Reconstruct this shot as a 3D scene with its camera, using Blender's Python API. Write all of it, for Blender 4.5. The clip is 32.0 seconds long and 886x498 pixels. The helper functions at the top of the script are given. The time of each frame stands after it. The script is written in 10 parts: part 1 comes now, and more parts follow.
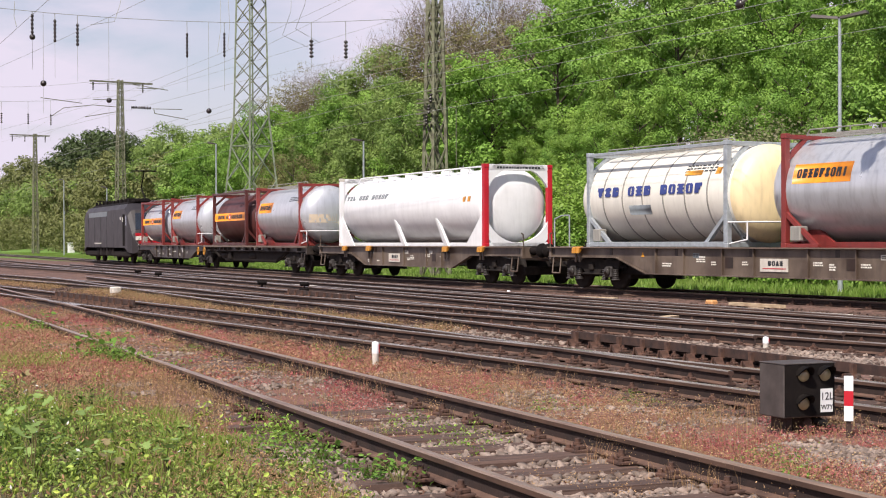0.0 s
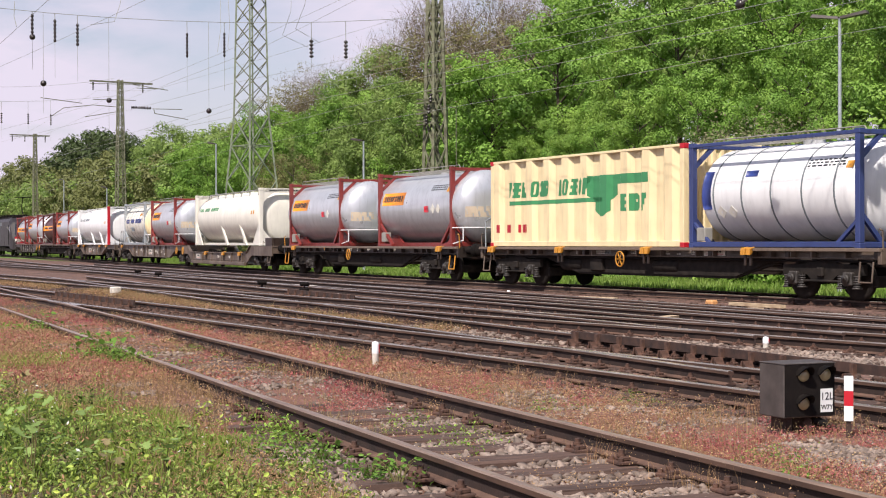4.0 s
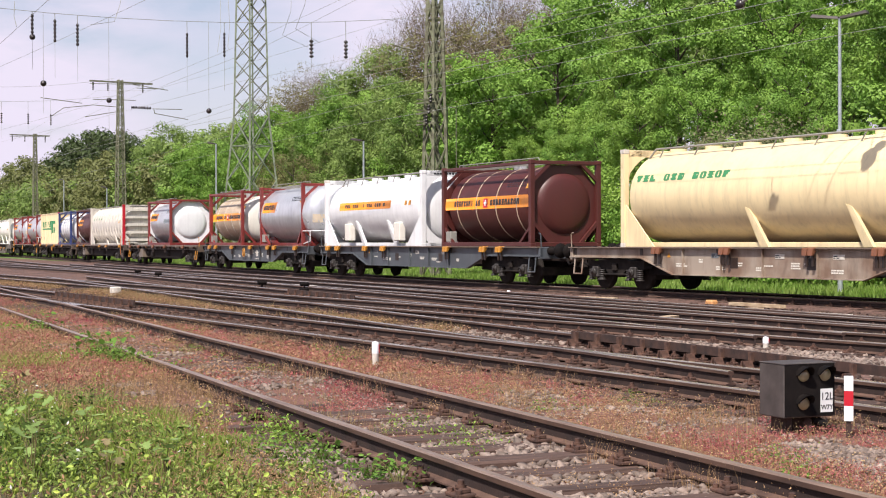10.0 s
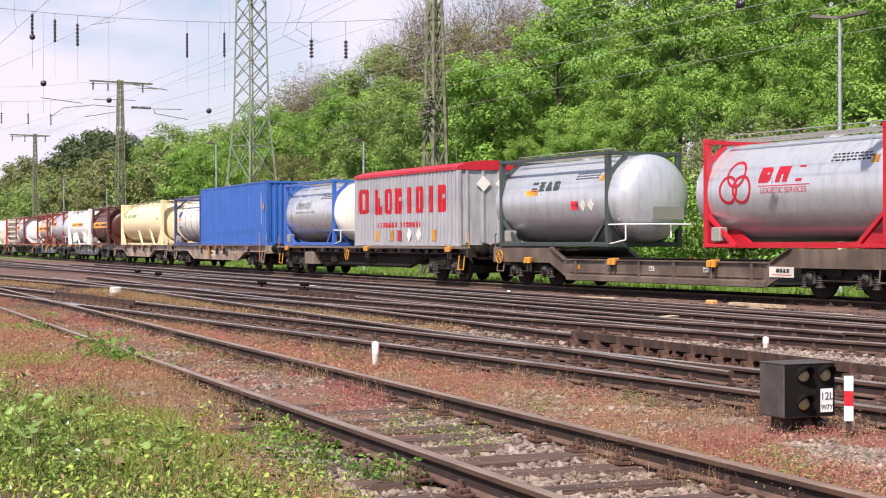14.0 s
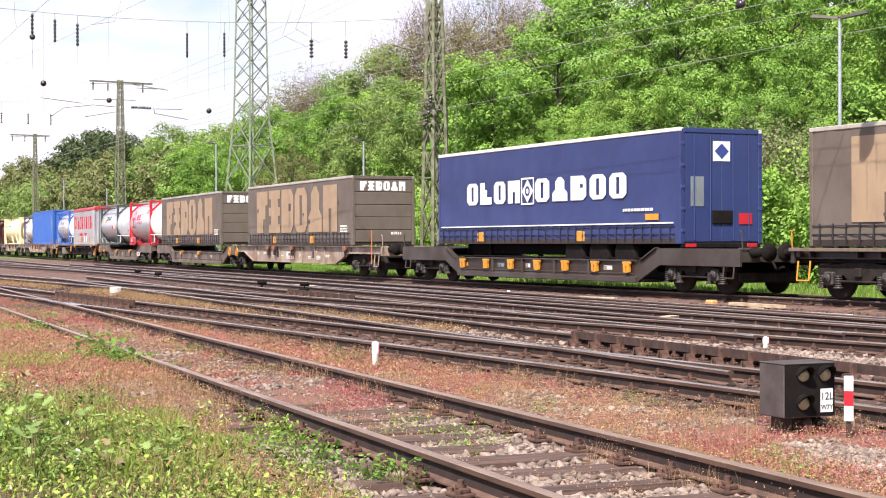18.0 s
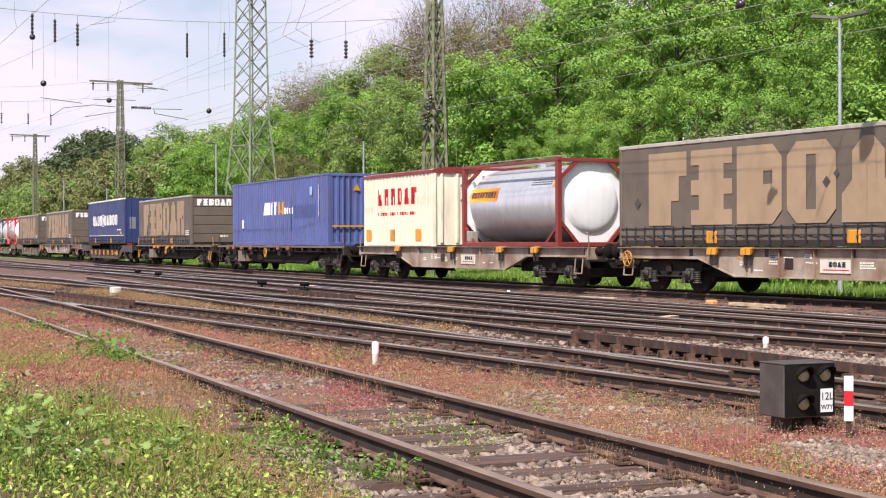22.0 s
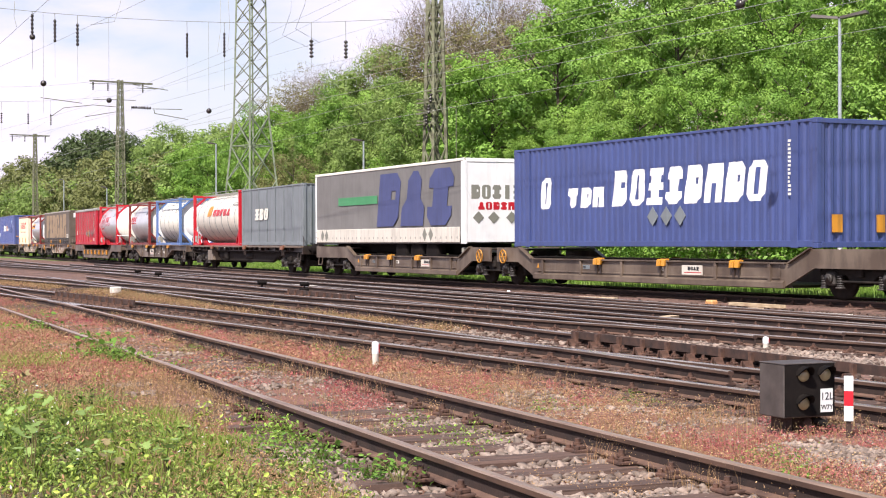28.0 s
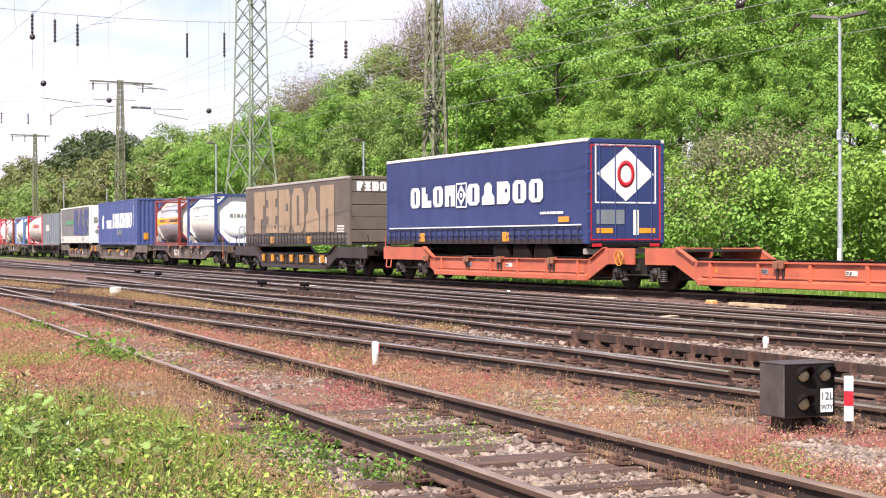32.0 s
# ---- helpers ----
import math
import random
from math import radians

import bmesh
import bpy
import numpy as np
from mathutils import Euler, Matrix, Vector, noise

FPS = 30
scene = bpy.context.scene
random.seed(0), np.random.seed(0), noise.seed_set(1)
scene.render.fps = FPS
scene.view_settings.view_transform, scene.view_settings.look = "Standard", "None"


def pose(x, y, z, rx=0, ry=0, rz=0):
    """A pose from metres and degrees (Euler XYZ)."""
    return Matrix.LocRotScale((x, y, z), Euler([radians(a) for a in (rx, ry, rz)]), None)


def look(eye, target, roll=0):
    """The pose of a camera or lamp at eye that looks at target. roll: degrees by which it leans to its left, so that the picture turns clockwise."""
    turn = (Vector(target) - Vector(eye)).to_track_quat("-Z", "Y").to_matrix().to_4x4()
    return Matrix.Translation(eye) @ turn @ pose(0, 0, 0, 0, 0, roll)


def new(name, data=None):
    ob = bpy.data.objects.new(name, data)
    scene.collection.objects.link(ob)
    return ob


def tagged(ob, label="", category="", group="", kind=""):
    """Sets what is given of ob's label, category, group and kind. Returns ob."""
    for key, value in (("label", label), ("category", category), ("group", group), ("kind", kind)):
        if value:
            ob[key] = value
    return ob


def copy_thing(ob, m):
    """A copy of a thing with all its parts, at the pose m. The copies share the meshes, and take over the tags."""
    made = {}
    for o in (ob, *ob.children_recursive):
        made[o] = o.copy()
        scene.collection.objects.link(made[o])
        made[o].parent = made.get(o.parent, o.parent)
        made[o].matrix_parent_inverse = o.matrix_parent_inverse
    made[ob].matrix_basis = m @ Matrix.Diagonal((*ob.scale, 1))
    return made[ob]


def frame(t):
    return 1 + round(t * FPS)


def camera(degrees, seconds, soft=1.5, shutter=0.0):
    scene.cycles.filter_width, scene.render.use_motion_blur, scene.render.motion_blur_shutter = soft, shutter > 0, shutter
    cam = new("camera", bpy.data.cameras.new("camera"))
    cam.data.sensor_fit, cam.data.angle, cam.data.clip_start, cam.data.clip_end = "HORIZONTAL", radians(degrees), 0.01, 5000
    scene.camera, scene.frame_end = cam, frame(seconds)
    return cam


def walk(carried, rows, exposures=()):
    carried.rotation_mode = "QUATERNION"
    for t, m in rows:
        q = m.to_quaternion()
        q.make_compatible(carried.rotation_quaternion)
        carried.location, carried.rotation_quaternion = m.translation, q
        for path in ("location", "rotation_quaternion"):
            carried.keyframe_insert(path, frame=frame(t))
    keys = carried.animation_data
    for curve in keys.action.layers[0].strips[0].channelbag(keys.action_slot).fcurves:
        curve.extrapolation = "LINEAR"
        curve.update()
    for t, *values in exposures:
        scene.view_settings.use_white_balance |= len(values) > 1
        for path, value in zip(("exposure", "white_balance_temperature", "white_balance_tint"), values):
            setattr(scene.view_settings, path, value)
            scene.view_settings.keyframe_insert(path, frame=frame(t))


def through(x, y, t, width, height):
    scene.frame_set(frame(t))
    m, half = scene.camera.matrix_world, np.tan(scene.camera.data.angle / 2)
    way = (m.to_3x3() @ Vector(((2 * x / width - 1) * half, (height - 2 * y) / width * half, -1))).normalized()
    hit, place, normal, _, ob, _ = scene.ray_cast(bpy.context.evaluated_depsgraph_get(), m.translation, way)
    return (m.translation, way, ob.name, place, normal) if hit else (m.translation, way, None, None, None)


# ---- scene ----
cam = camera(32.286, 32.0, soft=1.1)
EYE = (0.0, 0.0, 1.337)
AIM = look(EYE, (-88.710, 46.156, 0.811), roll=-0.196)
walk(cam, [(0.0, AIM), (32.0, AIM)], exposures=[(0.0, 0.22, 6700, 16), (2.0, 0.13, 6700, 16), (3.5, 0.19, 6700, 16), (6.0, 0.38, 6620, 16), (7.0, 0.54, 6620, 16), (8.0, 0.61, 6620, 16), (9.0, 0.42, 6620, 16), (11.0, 0.28, 6620, 16), (12.0, 0.30, 6620, 16), (13.0, 0.42, 6620, 16), (14.0, 0.48, 6620, 16), (17.0, 0.79, 6620, 16), (19.0, 0.94, 6620, 16), (20.0, 0.98, 6620, 16), (21.0, 0.71, 6620, 16), (22.0, 0.50, 6620, 16), (23.0, 0.62, 6620, 16), (24.0, 0.76, 6620, 16), (25.0, 0.48, 6620, 16), (28.0, 0.64, 6620, 16), (30.0, 0.69, 6620, 16), (31.0, 0.68, 6620, 16), (32.0, 0.84, 6620, 16)])

# ---------------------------------------------------------------- sky and sun
SUN_TO = Vector((0.50, -0.62, 0.0)).normalized() * math.cos(radians(52)) + Vector((0, 0, math.sin(radians(52))))
sun = new("sun", bpy.data.lights.new("sun", "SUN"))
sun.data.energy, sun.data.angle, sun.data.color = 5.0, radians(0.6), (1.0, 0.955, 0.88)
sun.matrix_world = look((0, 0, 60), Vector((0, 0, 60)) - SUN_TO)

world = bpy.data.worlds.new("sky")
scene.world = world
world.use_nodes = True
wn, wl = world.node_tree.nodes, world.node_tree.links
wn.clear()
w_out = wn.new("ShaderNodeOutputWorld")
w_bg = wn.new("ShaderNodeBackground")
w_sky = wn.new("ShaderNodeTexSky")
w_sky.sky_type, w_sky.sun_disc = "NISHITA", False
w_sky.sun_elevation, w_sky.sun_rotation = radians(52), math.atan2(SUN_TO.x, SUN_TO.y)
w_sky.dust_density, w_sky.air_density = 1.5, 1.0
w_tex = wn.new("ShaderNodeTexCoord")
w_map = wn.new("ShaderNodeMapping")
w_map.inputs["Scale"].default_value = (2.2, 2.2, 7.0)
w_noise = wn.new("ShaderNodeTexNoise")
w_noise.inputs["Scale"].default_value, w_noise.inputs["Detail"].default_value = 2.3, 7.0
w_noise.inputs["Roughness"].default_value = 0.55
w_ramp = wn.new("ShaderNodeValToRGB")
w_ramp.color_ramp.elements[0].position, w_ramp.color_ramp.elements[1].position = 0.34, 0.50
w_ramp.color_ramp.elements[0].color = (0.30, 0.30, 0.30, 1)
w_mix = wn.new("ShaderNodeMix")
w_mix.data_type = "RGBA"
w_mix.inputs[7].default_value = (6.5, 6.25, 7.4, 1)
wl.new(w_tex.outputs["Generated"], w_map.inputs["Vector"])
wl.new(w_map.outputs[0], w_noise.inputs["Vector"])
wl.new(w_noise.outputs["Fac"], w_ramp.inputs[0])
# clouds stand thick towards the horizon and thin out overhead
w_sep = wn.new("ShaderNodeSeparateXYZ")
w_thin = wn.new("ShaderNodeMapRange")
w_thin.inputs["From Min"].default_value, w_thin.inputs["From Max"].default_value = 0.17, 0.42
w_thin.inputs["To Min"].default_value, w_thin.inputs["To Max"].default_value = 1.0, 0.10
w_mul = wn.new("ShaderNodeMath")
w_mul.operation = "MULTIPLY"
wl.new(w_tex.outputs["Generated"], w_sep.inputs[0])
wl.new(w_sep.outputs["Z"], w_thin.inputs["Value"])
wl.new(w_ramp.outputs[0], w_mul.inputs[0])
wl.new(w_thin.outputs[0], w_mul.inputs[1])
# a blue gap in the cloud over the line, with a ragged edge
w_off = wn.new("ShaderNodeVectorMath")
w_off.operation = "SUBTRACT"
w_off.inputs[1].default_value = (-0.935, 0.335, 0.108)
w_len = wn.new("ShaderNodeVectorMath")
w_len.operation = "LENGTH"
w_rag = wn.new("ShaderNodeMath")
w_rag.operation = "MULTIPLY_ADD"
w_rag.inputs[1].default_value = -0.22
w_open = wn.new("ShaderNodeMapRange")
w_open.interpolation_type = "SMOOTHSTEP"
w_open.inputs["From Min"].default_value, w_open.inputs["From Max"].default_value = -0.10, 0.0
w_open.inputs["To Min"].default_value, w_open.inputs["To Max"].default_value = 0.5, 1.0
w_mul2 = wn.new("ShaderNodeMath")
w_mul2.operation = "MULTIPLY"
wl.new(w_tex.outputs["Generated"], w_off.inputs[0])
wl.new(w_off.outputs[0], w_len.inputs[0])
wl.new(w_noise.outputs["Fac"], w_rag.inputs[0])
wl.new(w_len.outputs["Value"], w_rag.inputs[2])
wl.new(w_rag.outputs[0], w_open.inputs["Value"])
wl.new(w_mul.outputs[0], w_mul2.inputs[0])
wl.new(w_open.outputs[0], w_mul2.inputs[1])
wl.new(w_mul2.outputs[0], w_mix.inputs[0])
wl.new(w_sky.outputs[0], w_mix.inputs[6])
wl.new(w_mix.outputs[2], w_bg.inputs["Color"])
wl.new(w_bg.outputs[0], w_out.inputs["Surface"])
w_bg.inputs["Strength"].default_value = 0.105


# ---------------------------------------------------------------- materials
def lin(*rgb):
    return tuple(((v / 255 + 0.055) / 1.055) ** 2.4 if v > 10 else v / 255 / 12.92 for v in rgb)


def surface(name, base, second=None, rough=0.6, metal=0.0, scale=3.0, stretch=(1, 1, 1), lo=0.35, hi=0.7,
            bump=0.15, bump_scale=40.0, island=0.0, grime=0.0, streak=(4.5, 4.5, 0.45), grime_rgb=(0.045, 0.033, 0.025), spec=0.5):
    """Two colours mixed by a coarse noise, a fine grain in colour and relief, and optional streaky grime."""
    m = bpy.data.materials.new(name)
    m.use_nodes = True
    n, l = m.node_tree.nodes, m.node_tree.links
    b = n["Principled BSDF"]
    b.inputs["Metallic"].default_value = metal
    b.inputs["Specular IOR Level"].default_value = spec
    tc = n.new("ShaderNodeTexCoord")
    mp = n.new("ShaderNodeMapping")
    mp.inputs["Scale"].default_value = stretch
    l.new(tc.outputs["Object"], mp.inputs["Vector"])
    n1 = n.new("ShaderNodeTexNoise")
    n1.inputs["Scale"].default_value, n1.inputs["Detail"].default_value = scale, 6
    l.new(mp.outputs[0], n1.inputs["Vector"])
    r1 = n.new("ShaderNodeMapRange")
    r1.inputs["From Min"].default_value, r1.inputs["From Max"].default_value = lo, hi
    l.new(n1.outputs["Fac"], r1.inputs["Value"])
    mx = n.new("ShaderNodeMix")
    mx.data_type = "RGBA"
    mx.inputs[6].default_value = (*base, 1)
    mx.inputs[7].default_value = (*(second or [v * 0.72 for v in base]), 1)
    l.new(r1.outputs[0], mx.inputs[0])
    col = mx.outputs[2]
    n2 = n.new("ShaderNodeTexNoise")
    n2.inputs["Scale"].default_value, n2.inputs["Detail"].default_value = bump_scale, 3
    l.new(tc.outputs["Object"], n2.inputs["Vector"])
    if grime:
        gm = n.new("ShaderNodeMapping")
        gm.inputs["Scale"].default_value = streak
        l.new(tc.outputs["Object"], gm.inputs["Vector"])
        gn = n.new("ShaderNodeTexNoise")
        gn.inputs["Scale"].default_value, gn.inputs["Detail"].default_value = 1.6, 8
        gn.inputs["Roughness"].default_value = 0.65
        l.new(gm.outputs[0], gn.inputs["Vector"])
        gr = n.new("ShaderNodeMapRange")
        gr.inputs["From Min"].default_value, gr.inputs["From Max"].default_value = 0.48, 0.8
        gr.inputs["To Max"].default_value = grime
        l.new(gn.outputs["Fac"], gr.inputs["Value"])
        gx = n.new("ShaderNodeMix")
        gx.data_type = "RGBA"
        gx.inputs[7].default_value = (*grime_rgb, 1)
        l.new(gr.outputs[0], gx.inputs[0])
        l.new(col, gx.inputs[6])
        col = gx.outputs[2]
    if island:
        ge = n.new("ShaderNodeNewGeometry")
        oi = n.new("ShaderNodeObjectInfo")
        ad = n.new("ShaderNodeMath")
        ad.operation = "ADD"
        l.new(ge.outputs["Random Per Island"], ad.inputs[0])
        l.new(oi.outputs["Random"], ad.inputs[1])
        fr = n.new("ShaderNodeMath")
        fr.operation = "FRACT"
        l.new(ad.outputs[0], fr.inputs[0])
        hr = n.new("ShaderNodeMapRange")
        hr.inputs["To Min"].default_value, hr.inputs["To Max"].default_value = 1 - island, 1 + island
        l.new(fr.outputs[0], hr.inputs["Value"])
        hs = n.new("ShaderNodeHueSaturation")
        l.new(hr.outputs[0], hs.inputs["Value"])
        l.new(col, hs.inputs["Color"])
        col = hs.outputs[0]
    l.new(col, b.inputs["Base Color"])
    rr = n.new("ShaderNodeMapRange")
    rr.inputs["To Min"].default_value, rr.inputs["To Max"].default_value = max(rough - 0.1, 0.04), min(rough + 0.14, 1)
    l.new(n1.outputs["Fac"], rr.inputs["Value"])
    l.new(rr.outputs[0], b.inputs["Roughness"])
    if bump:
        bp = n.new("ShaderNodeBump")
        bp.inputs["Strength"].default_value, bp.inputs["Distance"].default_value = bump, 0.01
        l.new(n2.outputs["Fac"], bp.inputs["Height"])
        l.new(bp.outputs[0], b.inputs["Normal"])
    return m


def leafy(name, a, c, island=0.20, through=0.35, rough=0.5):
    """Leaves: colour varies leaf by leaf, and some of the light passes through."""
    m = surface(name, a, c, rough=rough, scale=0.35, lo=0.35, hi=0.65, bump=0, island=island, spec=0.25)
    n, l = m.node_tree.nodes, m.node_tree.links
    b = n["Principled BSDF"]
    tr = n.new("ShaderNodeBsdfTranslucent")
    mixs = n.new("ShaderNodeMixShader")
    mixs.inputs[0].default_value = through
    src = b.inputs["Base Color"].links[0].from_socket
    l.new(src, tr.inputs["Color"])
    l.new(b.outputs[0], mixs.inputs[1])
    l.new(tr.outputs[0], mixs.inputs[2])
    l.new(mixs.outputs[0], n["Material Output"].inputs["Surface"])
    return m


def paint(name, rgb, rough=0.42, grime=0.45, second=None, metal=0.0, **k):
    base = lin(*rgb)
    return surface(name, base, second or tuple(v * 0.86 for v in base), rough=rough, metal=metal, scale=1.3, bump=0.05,
                   bump_scale=25, grime=grime, **k)


M_BLACK = surface("blackened_steel", (0.007, 0.006, 0.006), (0.014, 0.011, 0.010), rough=0.8, scale=6, grime=0.12, spec=0.12)
M_RUNNING = surface("brake_dust_steel", (0.016, 0.014, 0.013), (0.034, 0.028, 0.024), rough=0.8, scale=5, grime=0.12, spec=0.12)
M_AXLEBOX = surface("grey_bogie_steel", (0.060, 0.054, 0.050), (0.018, 0.016, 0.014), rough=0.5, scale=7, grime=0.3, spec=0.35)
M_WAGON_GREY = paint("wagon_grey", (66, 61, 57), grime=0.85, streak=(2.4, 2.4, 0.5), second=lin(52, 42, 36), lo=0.42, hi=0.62)
M_WAGON_BROWN = paint("wagon_weathered_brown", (108, 95, 83), grime=0.85, streak=(2.4, 2.4, 0.5), second=lin(82, 69, 59), lo=0.42, hi=0.62)
M_WAGON_DARK = paint("wagon_dark_brown", (44, 38, 35), grime=0.8, streak=(2.4, 2.4, 0.6), second=lin(48, 34, 27), lo=0.45, hi=0.62)
M_WAGON_SLATE = paint("wagon_slate_grey", (80, 86, 91), grime=0.5, streak=(1.2, 1.2, 0.7))
M_WAGON_PALE = paint("wagon_pale_weathered", (160, 147, 132), grime=0.75, second=lin(126, 103, 86), lo=0.42, hi=0.65, streak=(2.4, 2.4, 0.5), grime_rgb=(0.09, 0.06, 0.042))
M_RUSTLOCK = paint("rust_brown_lock", (134, 86, 60), grime=0.5)
M_BOXPALE = paint("dirty_pale_box", (128, 116, 102), grime=0.7)
# dusty edge rail, its colour also lightened for the light the flange catches
M_EDGE = paint("dusty_lit_wagon_edge", (116, 101, 88), grime=0.6)
M_WAGON_ORANGE = paint("wagon_orange_red", (188, 98, 72), grime=0.5, streak=(1.0, 1.0, 0.8))
M_YELLOW = paint("safety_yellow", (206, 142, 44), grime=0.75)
M_WHITE = paint("white_paint", (232, 233, 233), grime=0.14)
M_OFFWHITE = paint("cream_white_paint", (229, 226, 214), grime=0.16)
M_DIRTY_WHITE = paint("dirty_white_paint", (214, 208, 196), grime=0.42)
M_PALECREAM = paint("pale_cream_paint", (236, 228, 204), grime=0.35)
M_CREAM = paint("cream_paint", (240, 220, 174), grime=0.25)
M_SILVER = paint("silver_tank_cladding", (208, 211, 215), rough=0.30, grime=0.28, metal=0.50)
M_STEEL = paint("stainless_cladding", (210, 212, 214), rough=0.26, grime=0.25, metal=0.5)
M_TANBEIGE = paint("faded_beige_cladding", (196, 176, 150), grime=0.5)
M_TANPATCH = paint("faded_tan_panel", (208, 192, 168), rough=0.5, grime=0.2)
M_MAROON = paint("maroon_paint", (84, 40, 36), grime=0.3)
M_FRAME_RED = paint("oxide_red_frame", (128, 50, 46), grime=0.45)
M_RED = paint("signal_red_paint", (188, 30, 44), grime=0.3)
M_CRIMSON = paint("crimson_paint", (182, 26, 46), grime=0.35)
M_ORANGE = paint("orange_panel", (244, 150, 40), grime=0.2)
M_TANORANGE = paint("faded_orange_paint", (204, 150, 98), grime=0.3)
M_DULLORANGE = paint("dull_orange_paint", (196, 118, 66), grime=0.4)
M_NAVYFRAME = paint("navy_blue_frame", (52, 66, 116), grime=0.4)
M_SKYFRAME = paint("faded_blue_frame", (94, 124, 176), grime=0.5)
M_BRIGHTFRAME = paint("bright_blue_frame", (56, 98, 176), grime=0.4)
M_GREENFRAME = paint("dark_green_frame", (60, 70, 66), grime=0.45)
M_BLUEBOX = paint("bright_blue_container", (45, 95, 172), grime=0.2)
M_BLUELABEL = paint("pale_blue_label", (150, 182, 214), grime=0.2)
M_UNITBLUE = paint("worn_blue_container", (80, 95, 150), grime=0.9, grime_rgb=(0.10, 0.055, 0.04))
M_DUTCHBLUE = paint("dark_blue_container", (64, 78, 128), grime=0.4)
M_GREYBOX = paint("grey_container", (118, 126, 130), grime=0.4)
M_ALU = paint("grey_ribbed_steel", (168, 168, 172), grime=0.5)
M_TARP = paint("taupe_curtain", (100, 90, 80), rough=0.6, grime=0.45, streak=(1.0, 1.0, 0.6))
M_TARPDARK = paint("dark_taupe_patch", (76, 68, 62), rough=0.6, grime=0.4)
M_TARPGREY = paint("grey_curtain", (116, 114, 112), rough=0.6, grime=0.25)
M_TARPNAVY = paint("navy_curtain", (42, 55, 102), rough=0.5, grime=0.2)
M_TAN = paint("tan_print", (160, 137, 110), rough=0.6, grime=0.35, streak=(1.0, 1.0, 0.6))
M_INK = paint("dark_print", (40, 42, 46), grime=0.1)
M_GREYINK = paint("grey_print", (128, 128, 118), grime=0.1)
M_NAVYINK = paint("navy_print", (50, 66, 130), grime=0.1)
M_FADEDBLUE = paint("faded_blue_print", (70, 78, 122), rough=0.6, grime=0.3)
M_GREENINK = paint("green_print", (60, 140, 90), grime=0.1)
M_LOCO = paint("dark_grey_locomotive", (46, 42, 43), rough=0.45, grime=0.35, streak=(1.2, 1.2, 0.6))
M_GLASS = surface("dark_window_glass", (0.02, 0.025, 0.035), rough=0.08, bump=0, spec=0.8)
M_ROOFGREY = paint("grey_roof", (150, 148, 140), grime=0.5)
M_ROOFTAUPE = paint("grey_brown_roof_edge", (172, 166, 156), grime=0.5)
M_NAVYSTRAP = paint("dark_navy_strap", (36, 42, 66), grime=0.3)
M_LENS = surface("pale_signal_lens", lin(168, 156, 118), rough=0.15, bump=0, spec=0.8)
M_GALV = surface("galvanised_steel", lin(176, 184, 188), rough=0.45, metal=0.4, scale=8)
M_MAST = surface("weathered_green_lattice_steel", lin(118, 122, 96), lin(74, 70, 56), rough=0.7, scale=4)
M_PYLON = surface("grey_green_pylon_steel", lin(128, 140, 118), lin(92, 98, 82), rough=0.7, scale=3)
M_WIRE = surface("weathered_copper_wire", (0.33, 0.34, 0.30), rough=0.6, metal=0.2, bump=0)
M_INSULATOR = surface("brown_glazed_insulator", (0.035, 0.028, 0.028), rough=0.25, bump=0)
M_RAILHEAD = surface("worn_rail_head", lin(172, 163, 156), lin(128, 114, 104), rough=0.22, metal=0.5, scale=4, stretch=(0.3, 4, 1), bump=0.05)
M_RAILDULL = surface("dull_rail_head", lin(152, 130, 113), lin(118, 97, 83), rough=0.34, metal=0.3, scale=4, stretch=(0.3, 4, 1), bump=0.1)
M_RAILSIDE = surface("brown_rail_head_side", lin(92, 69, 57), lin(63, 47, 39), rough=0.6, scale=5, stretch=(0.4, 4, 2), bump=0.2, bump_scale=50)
# web of dark rust, darkened further for the shadow under the head
M_RAILWEB = surface("shaded_rail_web", lin(52, 36, 30), lin(34, 24, 21), rough=0.9, scale=6, bump=0.3, bump_scale=60)
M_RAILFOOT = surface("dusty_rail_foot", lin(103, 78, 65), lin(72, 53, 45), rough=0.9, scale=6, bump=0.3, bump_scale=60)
M_CHAIR = surface("rust_brown_fastening", lin(98, 70, 57), lin(60, 43, 37), rough=0.85, scale=14, bump=0.5, bump_scale=70)
M_RUST = surface("rusty_rail_steel", lin(72, 51, 43), lin(42, 33, 30), rough=0.85, scale=7, bump=0.4, bump_scale=60)
M_SLEEPER = surface("creosoted_sleeper", lin(92, 71, 61), lin(55, 42, 37), rough=0.85, scale=3, stretch=(7, 0.8, 7), bump=0.6, bump_scale=30, island=0.2)
M_STONE = surface("ballast_stone", lin(145, 130, 119), lin(98, 82, 72), rough=0.85, scale=9, bump=0.5, island=0.4)
M_STONE_RUST = surface("brown_ballast_stone", lin(92, 72, 62), lin(62, 47, 41), rough=0.9, scale=9, bump=0.5, island=0.32)
M_CONCRETE = surface("pale_concrete", lin(206, 200, 188), lin(168, 160, 148), rough=0.8, scale=9, bump=0.4)
M_BARK = surface("bark", lin(84, 74, 62), lin(56, 50, 42), rough=0.9, scale=4, stretch=(3, 3, 0.5), bump=0.8, bump_scale=12)
M_TWIG = surface("bare_twigs", lin(122, 108, 90), lin(86, 74, 62), rough=0.9, scale=2, bump=0, island=0.25)
M_LEAF_A = leafy("spring_maple_leaves", (0.248, 0.412, 0.073), (0.146, 0.286, 0.052), through=0.27)
M_LEAF_B = leafy("yellow_green_leaves", (0.270, 0.415, 0.077), (0.172, 0.302, 0.057), through=0.29)
